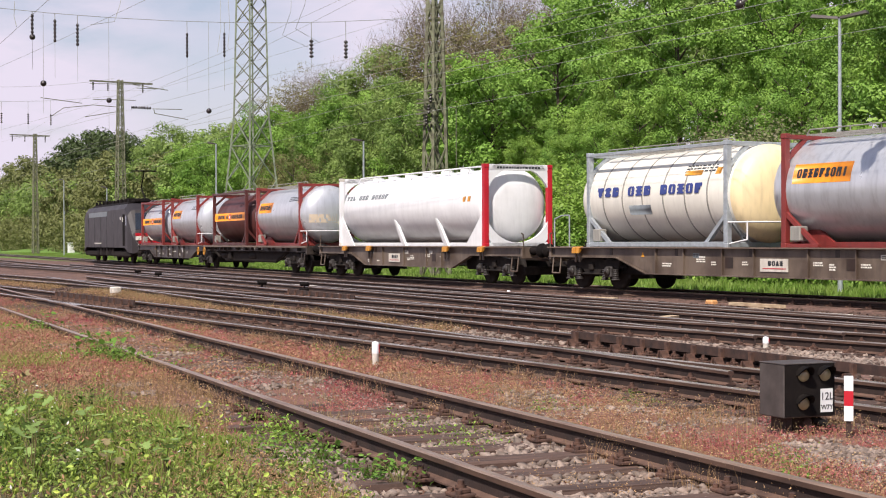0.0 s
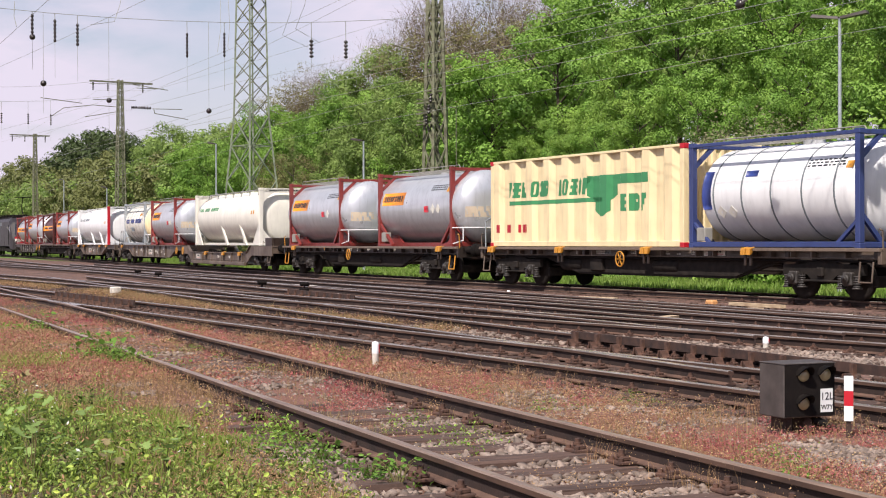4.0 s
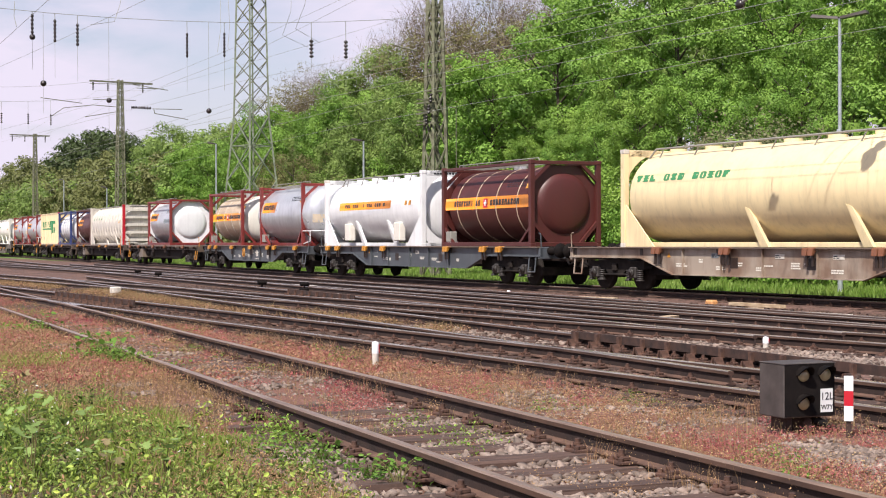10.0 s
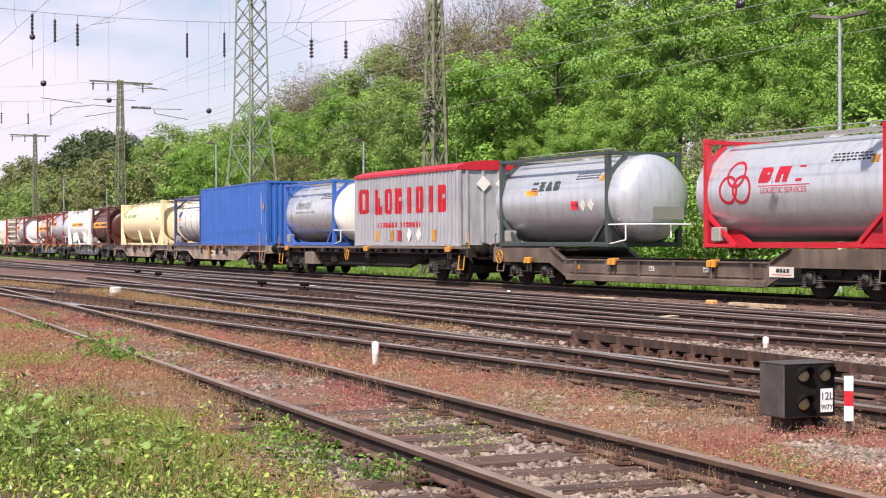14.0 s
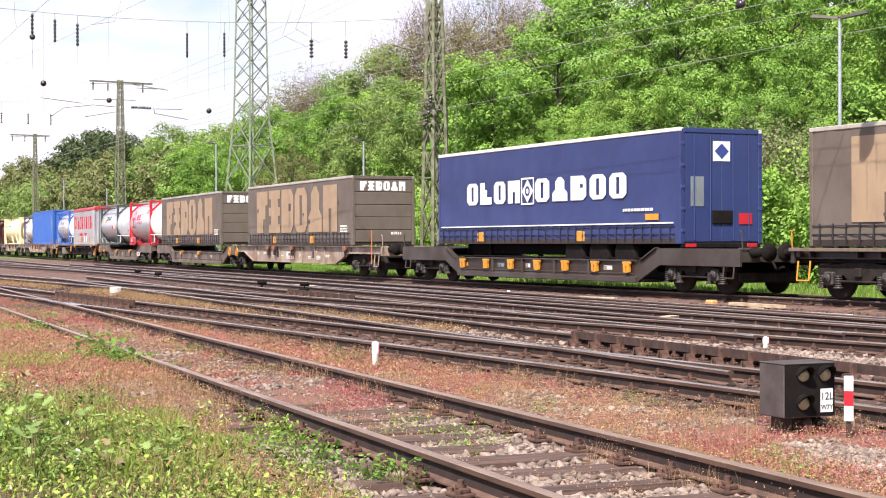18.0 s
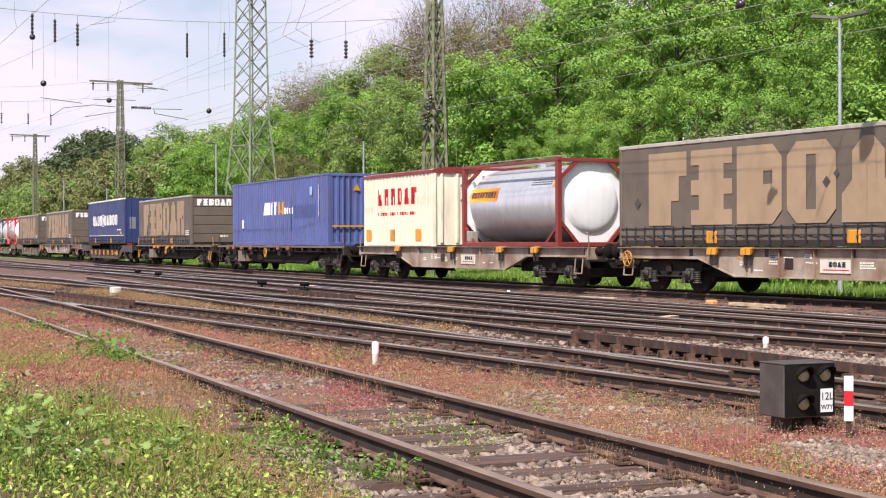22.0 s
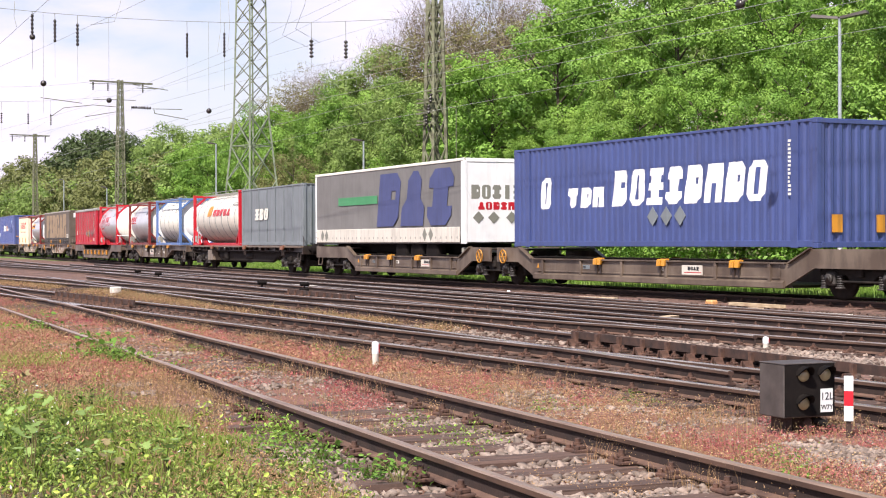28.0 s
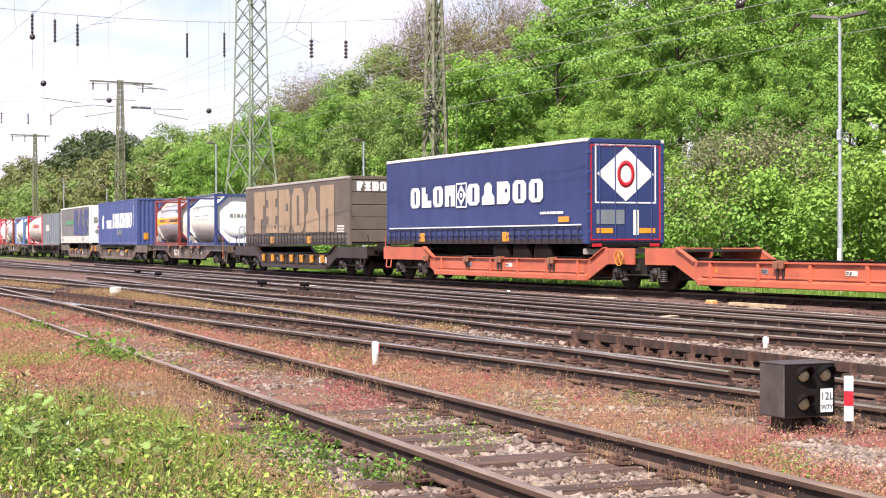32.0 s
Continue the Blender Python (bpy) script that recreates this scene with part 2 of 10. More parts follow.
M_LEAF_D = leafy("dark_oak_leaves", (0.089, 0.126, 0.047), (0.063, 0.092, 0.036), island=0.20, through=0.25)
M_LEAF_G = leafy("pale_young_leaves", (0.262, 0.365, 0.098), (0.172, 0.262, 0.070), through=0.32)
M_LEAF_F = leafy("olive_distant_leaves", (0.205, 0.226, 0.080), (0.150, 0.166, 0.060), island=0.16, through=0.26)
M_LEAF_E = leafy("brownish_young_leaves", (0.268, 0.282, 0.105), (0.225, 0.196, 0.098), island=0.2, through=0.36)
M_LEAF_X = leafy("grey_brown_shrub_leaves", (0.235, 0.250, 0.120), (0.180, 0.172, 0.095), island=0.20, through=0.25)
M_GRASS = leafy("grass_blades", (0.180, 0.350, 0.035), (0.29, 0.36, 0.070), through=0.35)
M_GRASS_BRIGHT = leafy("sunlit_verge_grass", (0.150, 0.265, 0.042), (0.22, 0.30, 0.073), through=0.3)
M_DRYGRASS = leafy("dry_straw_grass", (0.330, 0.255, 0.120), (0.260, 0.175, 0.080), through=0.25)
M_WEED_RED = leafy("red_stonecrop_leaves", (0.350, 0.080, 0.095), (0.430, 0.180, 0.145), island=0.38, through=0.25)
M_WEED_RUST = leafy("orange_brown_weeds", (0.375, 0.195, 0.118), (0.375, 0.245, 0.125), island=0.36, through=0.25)
M_WEED_GREEN = leafy("green_weed_leaves", (0.235, 0.370, 0.062), (0.120, 0.230, 0.040), island=0.6, through=0.3)
M_WEED_PALE = leafy("pale_weed_leaves", (0.360, 0.440, 0.085), (0.180, 0.260, 0.055), island=0.8, through=0.35)
M_LUSH = leafy("lush_verge_leaves", (0.300, 0.390, 0.090), (0.120, 0.200, 0.050), island=0.8, through=0.35)
M_STRAW = leafy("pale_seed_heads", (0.54, 0.42, 0.21), (0.46, 0.28, 0.14), through=0.2)
M_PETAL = leafy("white_petals", (0.75, 0.75, 0.72), (0.7, 0.7, 0.6), island=0.05)


# ---------------------------------------------------------------- mesh helpers
class G:
    """Collects vertices and faces for one mesh."""

    def __init__(self):
        self.v, self.f, self.s = [], [], []

    def add(self, verts, faces, smooth=False):
        o = len(self.v)
        self.v += [tuple(p) for p in verts]
        self.f += [tuple(i + o for i in q) for q in faces]
        self.s += [smooth] * len(faces)
        return self

    def box(self, x0, x1, y0, y1, z0, z1, c=0.0):
        """A box, its edges chamfered by c."""
        if c <= 0:
            p = [(x, y, z) for x in (x0, x1) for y in (y0, y1) for z in (z0, z1)]
            return self.add(p, [(0, 1, 3, 2), (4, 6, 7, 5), (0, 4, 5, 1), (2, 3, 7, 6), (0, 2, 6, 4), (1, 5, 7, 3)])
        c = min(c, (x1 - x0) * 0.45, (y1 - y0) * 0.45, (z1 - z0) * 0.45)
        p = []
        for i in (0, 1):
            for j in (0, 1):
                for k in (0, 1):
                    x, y, z = (x0, x1)[i], (y0, y1)[j], (z0, z1)[k]
                    dx, dy, dz = (c, -c)[i], (c, -c)[j], (c, -c)[k]
                    p += [(x, y + dy, z + dz), (x + dx, y, z + dz), (x + dx, y + dy, z)]
        n = lambda i, j, k, a: ((i * 2 + j) * 2 + k) * 3 + a
        f = []
        for i in (0, 1):
            f.append((n(i, 0, 0, 0), n(i, 1, 0, 0), n(i, 1, 1, 0), n(i, 0, 1, 0)))
            f.append((n(0, i, 0, 1), n(1, i, 0, 1), n(1, i, 1, 1), n(0, i, 1, 1)))
            f.append((n(0, 0, i, 2), n(1, 0, i, 2), n(1, 1, i, 2), n(0, 1, i, 2)))
            for j in (0, 1):
                f.append((n(i, j, 0, 0), n(i, j, 1, 0), n(i, j, 1, 1), n(i, j, 0, 1)))
                f.append((n(i, 0, j, 0), n(i, 1, j, 0), n(i, 1, j, 2), n(i, 0, j, 2)))
                f.append((n(0, i, j, 1), n(1, i, j, 1), n(1, i, j, 2), n(0, i, j, 2)))
                for k in (0, 1):
                    f.append((n(i, j, k, 0), n(i, j, k, 1), n(i, j, k, 2)))
        return self.add(p, f)

    def prism(self, outline, y0, y1):
        """An (x, z) outline pulled from y0 to y1."""
        k = len(outline)
        p = [(x, y0, z) for x, z in outline] + [(x, y1, z) for x, z in outline]
        f = [tuple(range(k)), tuple(range(2 * k - 1, k - 1, -1))]
        f += [(i, (i + 1) % k, k + (i + 1) % k, k + i) for i in range(k)]
        return self.add(p, f)

    def prism_x(self, outline, x0, x1, smooth=False):
        """A (y, z) outline pulled from x0 to x1."""
        k = len(outline)
        p = [(x0, y, z) for y, z in outline] + [(x1, y, z) for y, z in outline]
        f = [tuple(range(k)), tuple(range(2 * k - 1, k - 1, -1))]
        self.add(p, f)
        return self.add(p, [(i, (i + 1) % k, k + (i + 1) % k, k + i) for i in range(k)], smooth)

    def rod(self, a, b, r, n=6, r2=None, caps=True):
        """A round bar from a to b."""
        a, b = Vector(a), Vector(b)
        d = (b - a)
        if d.length < 1e-6:
            return self
        q = d.to_track_quat("Z", "Y")
        ring = [q @ Vector((math.cos(2 * math.pi * i / n), math.sin(2 * math.pi * i / n), 0)) for i in range(n)]
        p = [a + v * r for v in ring] + [b + v * (r if r2 is None else r2) for v in ring]
        self.add(p, [(i, (i + 1) % n, n + (i + 1) % n, n + i) for i in range(n)], True)
        if caps:
            self.add(p, [tuple(range(n)), tuple(range(2 * n - 1, n - 1, -1))])
        return self

    def bar(self, a, b, w, h=None):
        """A square bar from a to b."""
        h = h or w
        a, b = Vector(a), Vector(b)
        q = (b - a).to_track_quat("Z", "Y")
        ring = [q @ Vector((sx * w / 2, sy * h / 2, 0)) for sx, sy in ((-1, -1), (1, -1), (1, 1), (-1, 1))]
        p = [a + v for v in ring] + [b + v for v in ring]
        return self.add(p, [(0, 1, 5, 4), (1, 2, 6, 5), (2, 3, 7, 6), (3, 0, 4, 7), (0, 3, 2, 1), (4, 5, 6, 7)])

    def path(self, pts, r, n=6):
        for a, b in zip(pts, pts[1:]):
            self.rod(a, b, r, n)
        return self

    def lathe_x(self, profile, zc, n=40, yc=0.0):
        """A profile of (x, radius) turned about the x axis at height zc."""
        p = []
        for x, r in profile:
            p += [(x, yc + r * math.sin(2 * math.pi * i / n), zc + r * math.cos(2 * math.pi * i / n)) for i in range(n)]
        f = [(k * n + i, k * n + (i + 1) % n, (k + 1) * n + (i + 1) % n, (k + 1) * n + i)
             for k in range(len(profile) - 1) for i in range(n)]
        return self.add(p, f, True)

    def ring_y(self, x, y0, y1, z, r0, r1, n=16):
        """A washer about the y axis, from radius r0 to r1."""
        p = []
        for y in (y0, y1):
            for r in (r0, r1):
                p += [(x + r * math.cos(2 * math.pi * i / n), y, z + r * math.sin(2 * math.pi * i / n)) for i in range(n)]
        f = []
        for i in range(n):
            j = (i + 1) % n
            f += [(i, j, n + j, n + i), (2 * n + i, 3 * n + i, 3 * n + j, 2 * n + j),
                  (n + i, n + j, 3 * n + j, 3 * n + i), (i, 2 * n + i, 2 * n + j, j)]
        return self.add(p, f, True)

    def sector(self, x0, x1, a0, a1, r, zc, n=None, t=0.004):
        """A curved panel on a barrel about x; angles in degrees from the top towards -y."""
        n = n or max(2, int(abs(a1 - a0) / 6))
        p = []
        for x in (x0, x1):
            for q in (r, r + t):
                p += [(x, -q * math.sin(radians(a0 + (a1 - a0) * i / n)), zc + q * math.cos(radians(a0 + (a1 - a0) * i / n)))
                      for i in range(n + 1)]
        m = n + 1
        f = []
        for i in range(n):
            f += [(m + i, m + i + 1, 3 * m + i + 1, 3 * m + i), (i, m + i, m + i + 1, i + 1),
                  (2 * m + i, 2 * m + i + 1, 3 * m + i + 1, 3 * m + i)]
        f += [(0, m, 3 * m, 2 * m), (n, m + n, 3 * m + n, 2 * m + n)]
        return self.add(p, f, True)

    def mesh(self, name):
        me = bpy.data.meshes.new(name)
        me.from_pydata(self.v, [], self.f)
        me.polygons.foreach_set("use_smooth", self.s)
        me.update()
        return me


def part(name, g, material, parent=None, label=""):
    if isinstance(g, list):
        return [part(name, q, material, parent, label) for q in g][0]
    ob = new(name, g.mesh(name) if isinstance(g, G) else g)
    if not ob.data.materials:
        ob.data.materials.append(material)
    if parent is not None:
        ob.parent = parent
    if label:
        ob["label"] = label
    return ob


def holder(name, m=None):
    e = new(name)
    e.empty_display_size = 0.2
    if m is not None:
        e.matrix_world = m
    return e


def quick_mesh(name, verts, faces_flat, per_face, material, smooth=False):
    """A large mesh from numpy arrays, all faces with the same number of corners."""
    me = bpy.data.meshes.new(name)
    nf = len(faces_flat) // per_face
    me.vertices.add(len(verts))
    me.vertices.foreach_set("co", np.asarray(verts, dtype=np.float32).ravel())
    me.loops.add(len(faces_flat))
    me.loops.foreach_set("vertex_index", np.asarray(faces_flat, dtype=np.int32))
    me.polygons.add(nf)
    me.polygons.foreach_set("loop_start", np.arange(0, nf * per_face, per_face, dtype=np.int32))
    if smooth:
        me.polygons.foreach_set("use_smooth", np.ones(nf, dtype=bool))
    me.update(calc_edges=True)
    me.materials.append(material)
    return me


def lettering(words, size, depth=0.002):
    """Flat words in the x-z plane, facing -y, centred on the origin."""
    cu = bpy.data.curves.new("words", "FONT")
    cu.body, cu.size, cu.extrude, cu.align_x, cu.align_y = words, size, depth, "CENTER", "CENTER"
    ob = new("words", cu)
    me = bpy.data.meshes.new_from_object(ob)
    bpy.data.objects.remove(ob)
    me.transform(Matrix.Rotation(radians(90), 4, "X"))
    return me


# ---------------------------------------------------------------- the line that the train takes
TRACK_Y, BEND, BEND_FROM, BEND_TO = 24.244, 0.0019968, 26.99, 70.96


def on_line(s, lat=0.0):
    """Plan point s metres along the main line (towards -x), lat metres to its camera side, and the turn there."""
    a = BEND * min(max(s - BEND_FROM, 0.0), BEND_TO - BEND_FROM)
    g = max(s - BEND_TO, 0.0)
    x = -(min(s, BEND_FROM) + math.sin(a) / BEND + g * math.cos(a))
    y = TRACK_Y + (1 - math.cos(a)) / BEND + g * math.sin(a)
    return x - lat * math.sin(a), y - lat * math.cos(a), -math.degrees(a)


def lateral(x, y):
    """How far beyond the main line a plan point lies, roughly."""
    a_end = BEND * (BEND_TO - BEND_FROM)
    x_end, y_end, _ = on_line(BEND_TO)
    near = y - TRACK_Y
    mid = y - (TRACK_Y + np.maximum(-x - BEND_FROM, 0) ** 2 * BEND / 2)
    far = (y - y_end) * math.cos(a_end) + (x - x_end) * math.sin(a_end)
    return np.where(x > -BEND_FROM, near, np.where(x > x_end, mid, far))


# ---------------------------------------------------------------- ground
def wave(x, y, f, seed):
    """Cheap smooth noise on arrays, about -1 to 1."""
    r = np.random.RandomState(seed)
    out = np.zeros_like(x, dtype=float)
    for _ in range(6):
        a, b, c = r.uniform(0, 6.28), r.uniform(0.6, 1.6), r.uniform(0, 6.28)
        out += np.sin((x * math.cos(a) + y * math.sin(a)) * f * b + c)
    return out / 3.2


def ground_z(x, y):
    lat = lateral(x, y)
    bank = np.clip((lat - 8.0) / 9.0, 0, 1)
    bank = bank * bank * (3 - 2 * bank)
    z = -0.180 + 2.2 * bank + 3.5 * np.clip((lat - 17) / 30.0, 0, 1)
    z += 0.012 * wave(x, y, 5.0, 1) + 0.02 * wave(x, y, 1.1, 2)
    z += 0.05 * np.clip((0.085 * -x + 3.2 - y) / 1.5, 0, 1)
    side = 3.63 - 0.0885 * x - y
    z += 0.085 * np.clip((side + 0.02) / 0.25, 0, 1) * np.clip((1.6 - side) / 1.0, 0, 1) * np.clip((-x - 11.5) / 4.0, 0, 1)
    z += 0.02 * np.clip((-side) / 0.25, 0, 1) * np.clip((1.55 + side) / 0.2, 0, 1) * np.clip((-x - 11.0) / 3.0, 0, 1)
    return z


def ground_sheet():
    def line(fine0, fine1, step, lo, hi):
        a = list(np.arange(fine0, fine1 + 1e-6, step))
        d, v = step, fine1
        while v < hi:
            d *= 1.35
            v = min(v + d, hi)
            a.append(v)
        d, v = step, fine0
        while v > lo:
            d *= 1.35
            v = max(v - d, lo)
            a.insert(0, v)
        return np.array(a)
    xs, ys = line(-48, -4, 0.22, -3200, 900), line(0, 34, 0.22, -900, 3200)
    X, Y = np.meshgrid(xs, ys, indexing="ij")
    Z = ground_z(X, Y)
    v = np.stack([X, Y, Z], -1).reshape(-1, 3)
    nx, ny = len(xs), len(ys)
    i = (np.arange(nx - 1)[:, None] * ny + np.arange(ny - 1)[None, :]).ravel()
    f = np.stack([i, i + ny, i + ny + 1, i + 1], -1).ravel()
    m = surface("yard_ground", lin(115, 84, 71), lin(80, 57, 48), rough=0.95, scale=1.1, bump=1.0, bump_scale=34, lo=0.3, hi=0.7)
    n, l = m.node_tree.nodes, m.node_tree.links
    b = n["Principled BSDF"]
    base = b.inputs["Base Color"].links[0].from_socket
    tc = [q for q in n if q.bl_idname == "ShaderNodeTexCoord"][0]
    vo = n.new("ShaderNodeTexVoronoi")
    vo.inputs["Scale"].default_value = 17
    l.new(tc.outputs["Object"], vo.inputs["Vector"])
    hs = n.new("ShaderNodeHueSaturation")
    hs.inputs["Saturation"].default_value = 0.9
    mr = n.new("ShaderNodeMapRange")
    mr.inputs["To Min"].default_value, mr.inputs["To Max"].default_value = 0.55, 1.5
    sep = n.new("ShaderNodeSeparateColor")
    l.new(vo.outputs["Color"], sep.inputs[0])
    l.new(sep.outputs[0], mr.inputs["Value"])
    l.new(mr.outputs[0], hs.inputs["Value"])
    l.new(base, hs.inputs["Color"])
    # earth and grass away from the tracks
    ge = n.new("ShaderNodeSeparateXYZ")
    l.new(tc.outputs["Object"], ge.inputs[0])
    wob = n.new("ShaderNodeTexNoise")
    wob.inputs["Scale"].default_value, wob.inputs["Detail"].default_value = 0.9, 5
    l.new(tc.outputs["Object"], wob.inputs["Vector"])

    def where(expr_x, expr_c, width):
        mul = n.new("ShaderNodeMath")
        mul.operation = "MULTIPLY_ADD"
        mul.inputs[1].default_value = expr_x
        mul.inputs[2].default_value = expr_c
        l.new(ge.outputs["X"], mul.inputs[0])
        add = n.new("ShaderNodeMath")
        add.operation = "ADD"
        l.new(mul.outputs[0], add.inputs[0])
        l.new(ge.outputs["Y"], add.inputs[1])
        wv = n.new("ShaderNodeMath")
        wv.operation = "MULTIPLY_ADD"
        wv.inputs[1].default_value = 2.4
        l.new(wob.outputs["Fac"], wv.inputs[0])
        l.new(add.outputs[0], wv.inputs[2])
        r = n.new("ShaderNodeMapRange")
        r.inputs["From Min"].default_value, r.inputs["From Max"].default_value = 1.2 - width, 1.2 + width
        l.new(wv.outputs[0], r.inputs["Value"])
        return r.outputs[0]

    def over(fac, rgb, under):
        mx = n.new("ShaderNodeMix")
        mx.data_type = "RGBA"
        mx.inputs[7].default_value = (*rgb, 1)
        l.new(fac, mx.inputs[0])
        l.new(under, mx.inputs[6])
        return mx.outputs[2]

    def minus(fac):
        q = n.new("ShaderNodeMath")
        q.operation = "SUBTRACT"
        q.inputs[0].default_value = 1
        l.new(fac, q.inputs[1])
        return q.outputs[0]
    c = over(minus(where(0.02, -8.2, 0.5)), lin(118, 83, 70), hs.outputs[0])
    c = over(minus(where(0.08, -2.6, 0.9)), lin(74, 70, 44), c)
    c = over(where(0.03, -26.2, 0.5), lin(96, 130, 52), c)
    l.new(c, b.inputs["Base Color"])
    vb = n.new("ShaderNodeBump")
    vb.inputs["Strength"].default_value, vb.inputs["Distance"].default_value = 0.9, 0.03
    vb.invert = True
    l.new(vo.outputs["Distance"], vb.inputs["Height"])
    old = b.inputs["Normal"].links[0].from_node
    l.new(old.outputs[0], vb.inputs["Normal"])
    l.new(vb.outputs[0], b.inputs["Normal"])
    g = new("ground", quick_mesh("ground", v, f, 4, m, True))
    tagged(g, "brown ballast and earth of a railway yard with weeds", "ground", kind="structure")


ground_sheet()


# ---------------------------------------------------------------- tracks
RAIL_SECTION = [(-0.0625, -0.149), (0.0625, -0.149), (0.0625, -0.138), (0.014, -0.122), (0.009, -0.052), (0.033, -0.040),
                (0.035, -0.010), (0.024, 0.0), (-0.024, 0.0), (-0.035, -0.010), (-0.033, -0.040), (-0.009, -0.052),
                (-0.014, -0.122), (-0.0625, -0.138)]


def sweep_rail(pts, head):
    """A rail along plan points; its running surface has a worn material of its own."""
    k = len(RAIL_SECTION)
    g, mats = G(), []
    rings = []
    for i, p in enumerate(pts):
        a, b = pts[max(i - 1, 0)], pts[min(i + 1, len(pts) - 1)]
        d = Vector((b[0] - a[0], b[1] - a[1], 0)).normalized()
        nrm = Vector((-d.y, d.x, 0))
        rings += [(p[0] + nrm.x * u, p[1] + nrm.y * u, w) for u, w in RAIL_SECTION]
    f = []
    for i in range(len(pts) - 1):
        for j in range(k):
            f.append((i * k + j, i * k + (j + 1) % k, (i + 1) * k + (j + 1) % k, (i + 1) * k + j))
            # slots: 1 running surface, 2 head side, 3 web with painted shade, 4 foot
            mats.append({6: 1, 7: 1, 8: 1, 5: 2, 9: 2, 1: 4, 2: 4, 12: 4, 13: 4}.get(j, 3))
    f += [tuple(range(k)), tuple(range((len(pts) - 1) * k, len(pts) * k))]
    mats += [0, 0]
    g.add(rings, f)
    me = g.mesh("rail")
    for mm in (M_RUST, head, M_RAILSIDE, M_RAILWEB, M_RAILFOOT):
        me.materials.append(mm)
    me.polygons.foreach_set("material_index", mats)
    return me


def rail_line(track, pts, head=None):
    return part("rail", sweep_rail(pts, head or M_RAILHEAD), None, track)


def sleeper_mesh(length, seed, w=0.26):
    r = random.Random(seed)
    g = G().box(-w / 2, w / 2, -length / 2, length / 2, -0.16, 0, 0.018)
    g.v = [(x + r.uniform(-0.012, 0.012), y + r.uniform(-0.03, 0.03), z + r.uniform(-0.010, 0.006)) for x, y, z in g.v]
    me = g.mesh("sleeper")
    me.materials.append(M_SLEEPER)
    return me


def chair_mesh():
    """Rail chair: base plate, two clips and their bolts."""
    g = G().box(-0.09, 0.09, -0.18, 0.18, 0, 0.022, 0.005)
    for sy in (-1, 1):
        g.box(-0.05, 0.05, sy * 0.105 - 0.035, sy * 0.105 + 0.035, 0.02, 0.052, 0.008)
        g.rod((0.0, sy * 0.115, 0.05), (0.0, sy * 0.115, 0.095), 0.021, 6)
        g.rod((0.0, sy * 0.115, 0.05), (0.0, sy * 0.115, 0.068), 0.034, 6)
        for sx in (-1, 1):
            g.rod((sx * 0.066, sy * 0.155, 0.02), (sx * 0.066, sy * 0.155, 0.045), 0.020, 6)
    me = g.mesh("rail_chair")
    me.materials.append(M_CHAIR)
    return me


SLEEPERS = [sleeper_mesh(2.6, q) for q in range(4)]
CHAIR = chair_mesh()


def lay_track(label, near, gauge=1.507, step=0.63, head=None, sleepers_from=-200, sleepers_to=2, chairs_to=-60, z=-0.153):
    """A track by the plan points of its near rail's centre; the far rail lies one gauge away."""
    t = holder("railway_track")
    tagged(t, label, "railway track", "tracks of the yard")
    t["kind"] = "structure"
    far = []
    for i, p in enumerate(near):
        a, b = near[max(i - 1, 0)], near[min(i + 1, len(near) - 1)]
        d = Vector((b[0] - a[0], b[1] - a[1], 0)).normalized()
        if d.x > 0:
            d = -d
        far.append((p[0] + d.y * gauge, p[1] - d.x * gauge))
    rail_line(t, near, head)
    rail_line(t, far, head)
    r = random.Random(len(near) + int(near[0][1] * 10))
    xs = [p[0] for p in near][::-1]
    yn = [p[1] for p in near][::-1]
    yf = [p[1] for p in far][::-1]
    if xs[0] > xs[-1]:
        xs, yn, yf = xs[::-1], yn[::-1], yf[::-1]
    distant = G()
    x = max(min(xs), sleepers_from)
    end = min(max(xs), sleepers_to)
    while x < end:
        a, b = float(np.interp(x, xs, yn)), float(np.interp(x, xs, yf))
        slope = (float(np.interp(x + 0.5, xs, yn)) - a) / 0.5
        me = r.choice(SLEEPERS)
        m = Matrix.Translation((x, (a + b) / 2 + r.uniform(-0.04, 0.04), z + r.uniform(-0.008, 0.004))) @ \
            Matrix.Rotation(math.atan(slope) + r.uniform(-0.02, 0.02), 4, "Z")
        if x > -46:
            s = new("sleeper", me)
            s.parent = t
            s.matrix_local = m
        else:
            distant.add([tuple(m @ q.co) for q in me.vertices], [tuple(q.vertices) for q in me.polygons])
        if x > chairs_to:
            for yy in (a, b):
                c = new("rail_chair", CHAIR)
                c.parent = t
                c.matrix_local = Matrix.Translation((x, yy, z - 0.002)) @ Matrix.Rotation(math.atan(slope), 4, "Z")
        x += step * r.uniform(0.97, 1.03)
    if distant.v:
        d = part("distant_sleepers", distant, M_SLEEPER, t)
        d["kind"] = "stuff"
    return t


def straight(y_at_zero, slope, x0, x1, n=2):
    return [(x0 + (x1 - x0) * i / (n - 1), y_at_zero - slope * (x0 + (x1 - x0) * i / (n - 1))) for i in range(n)]


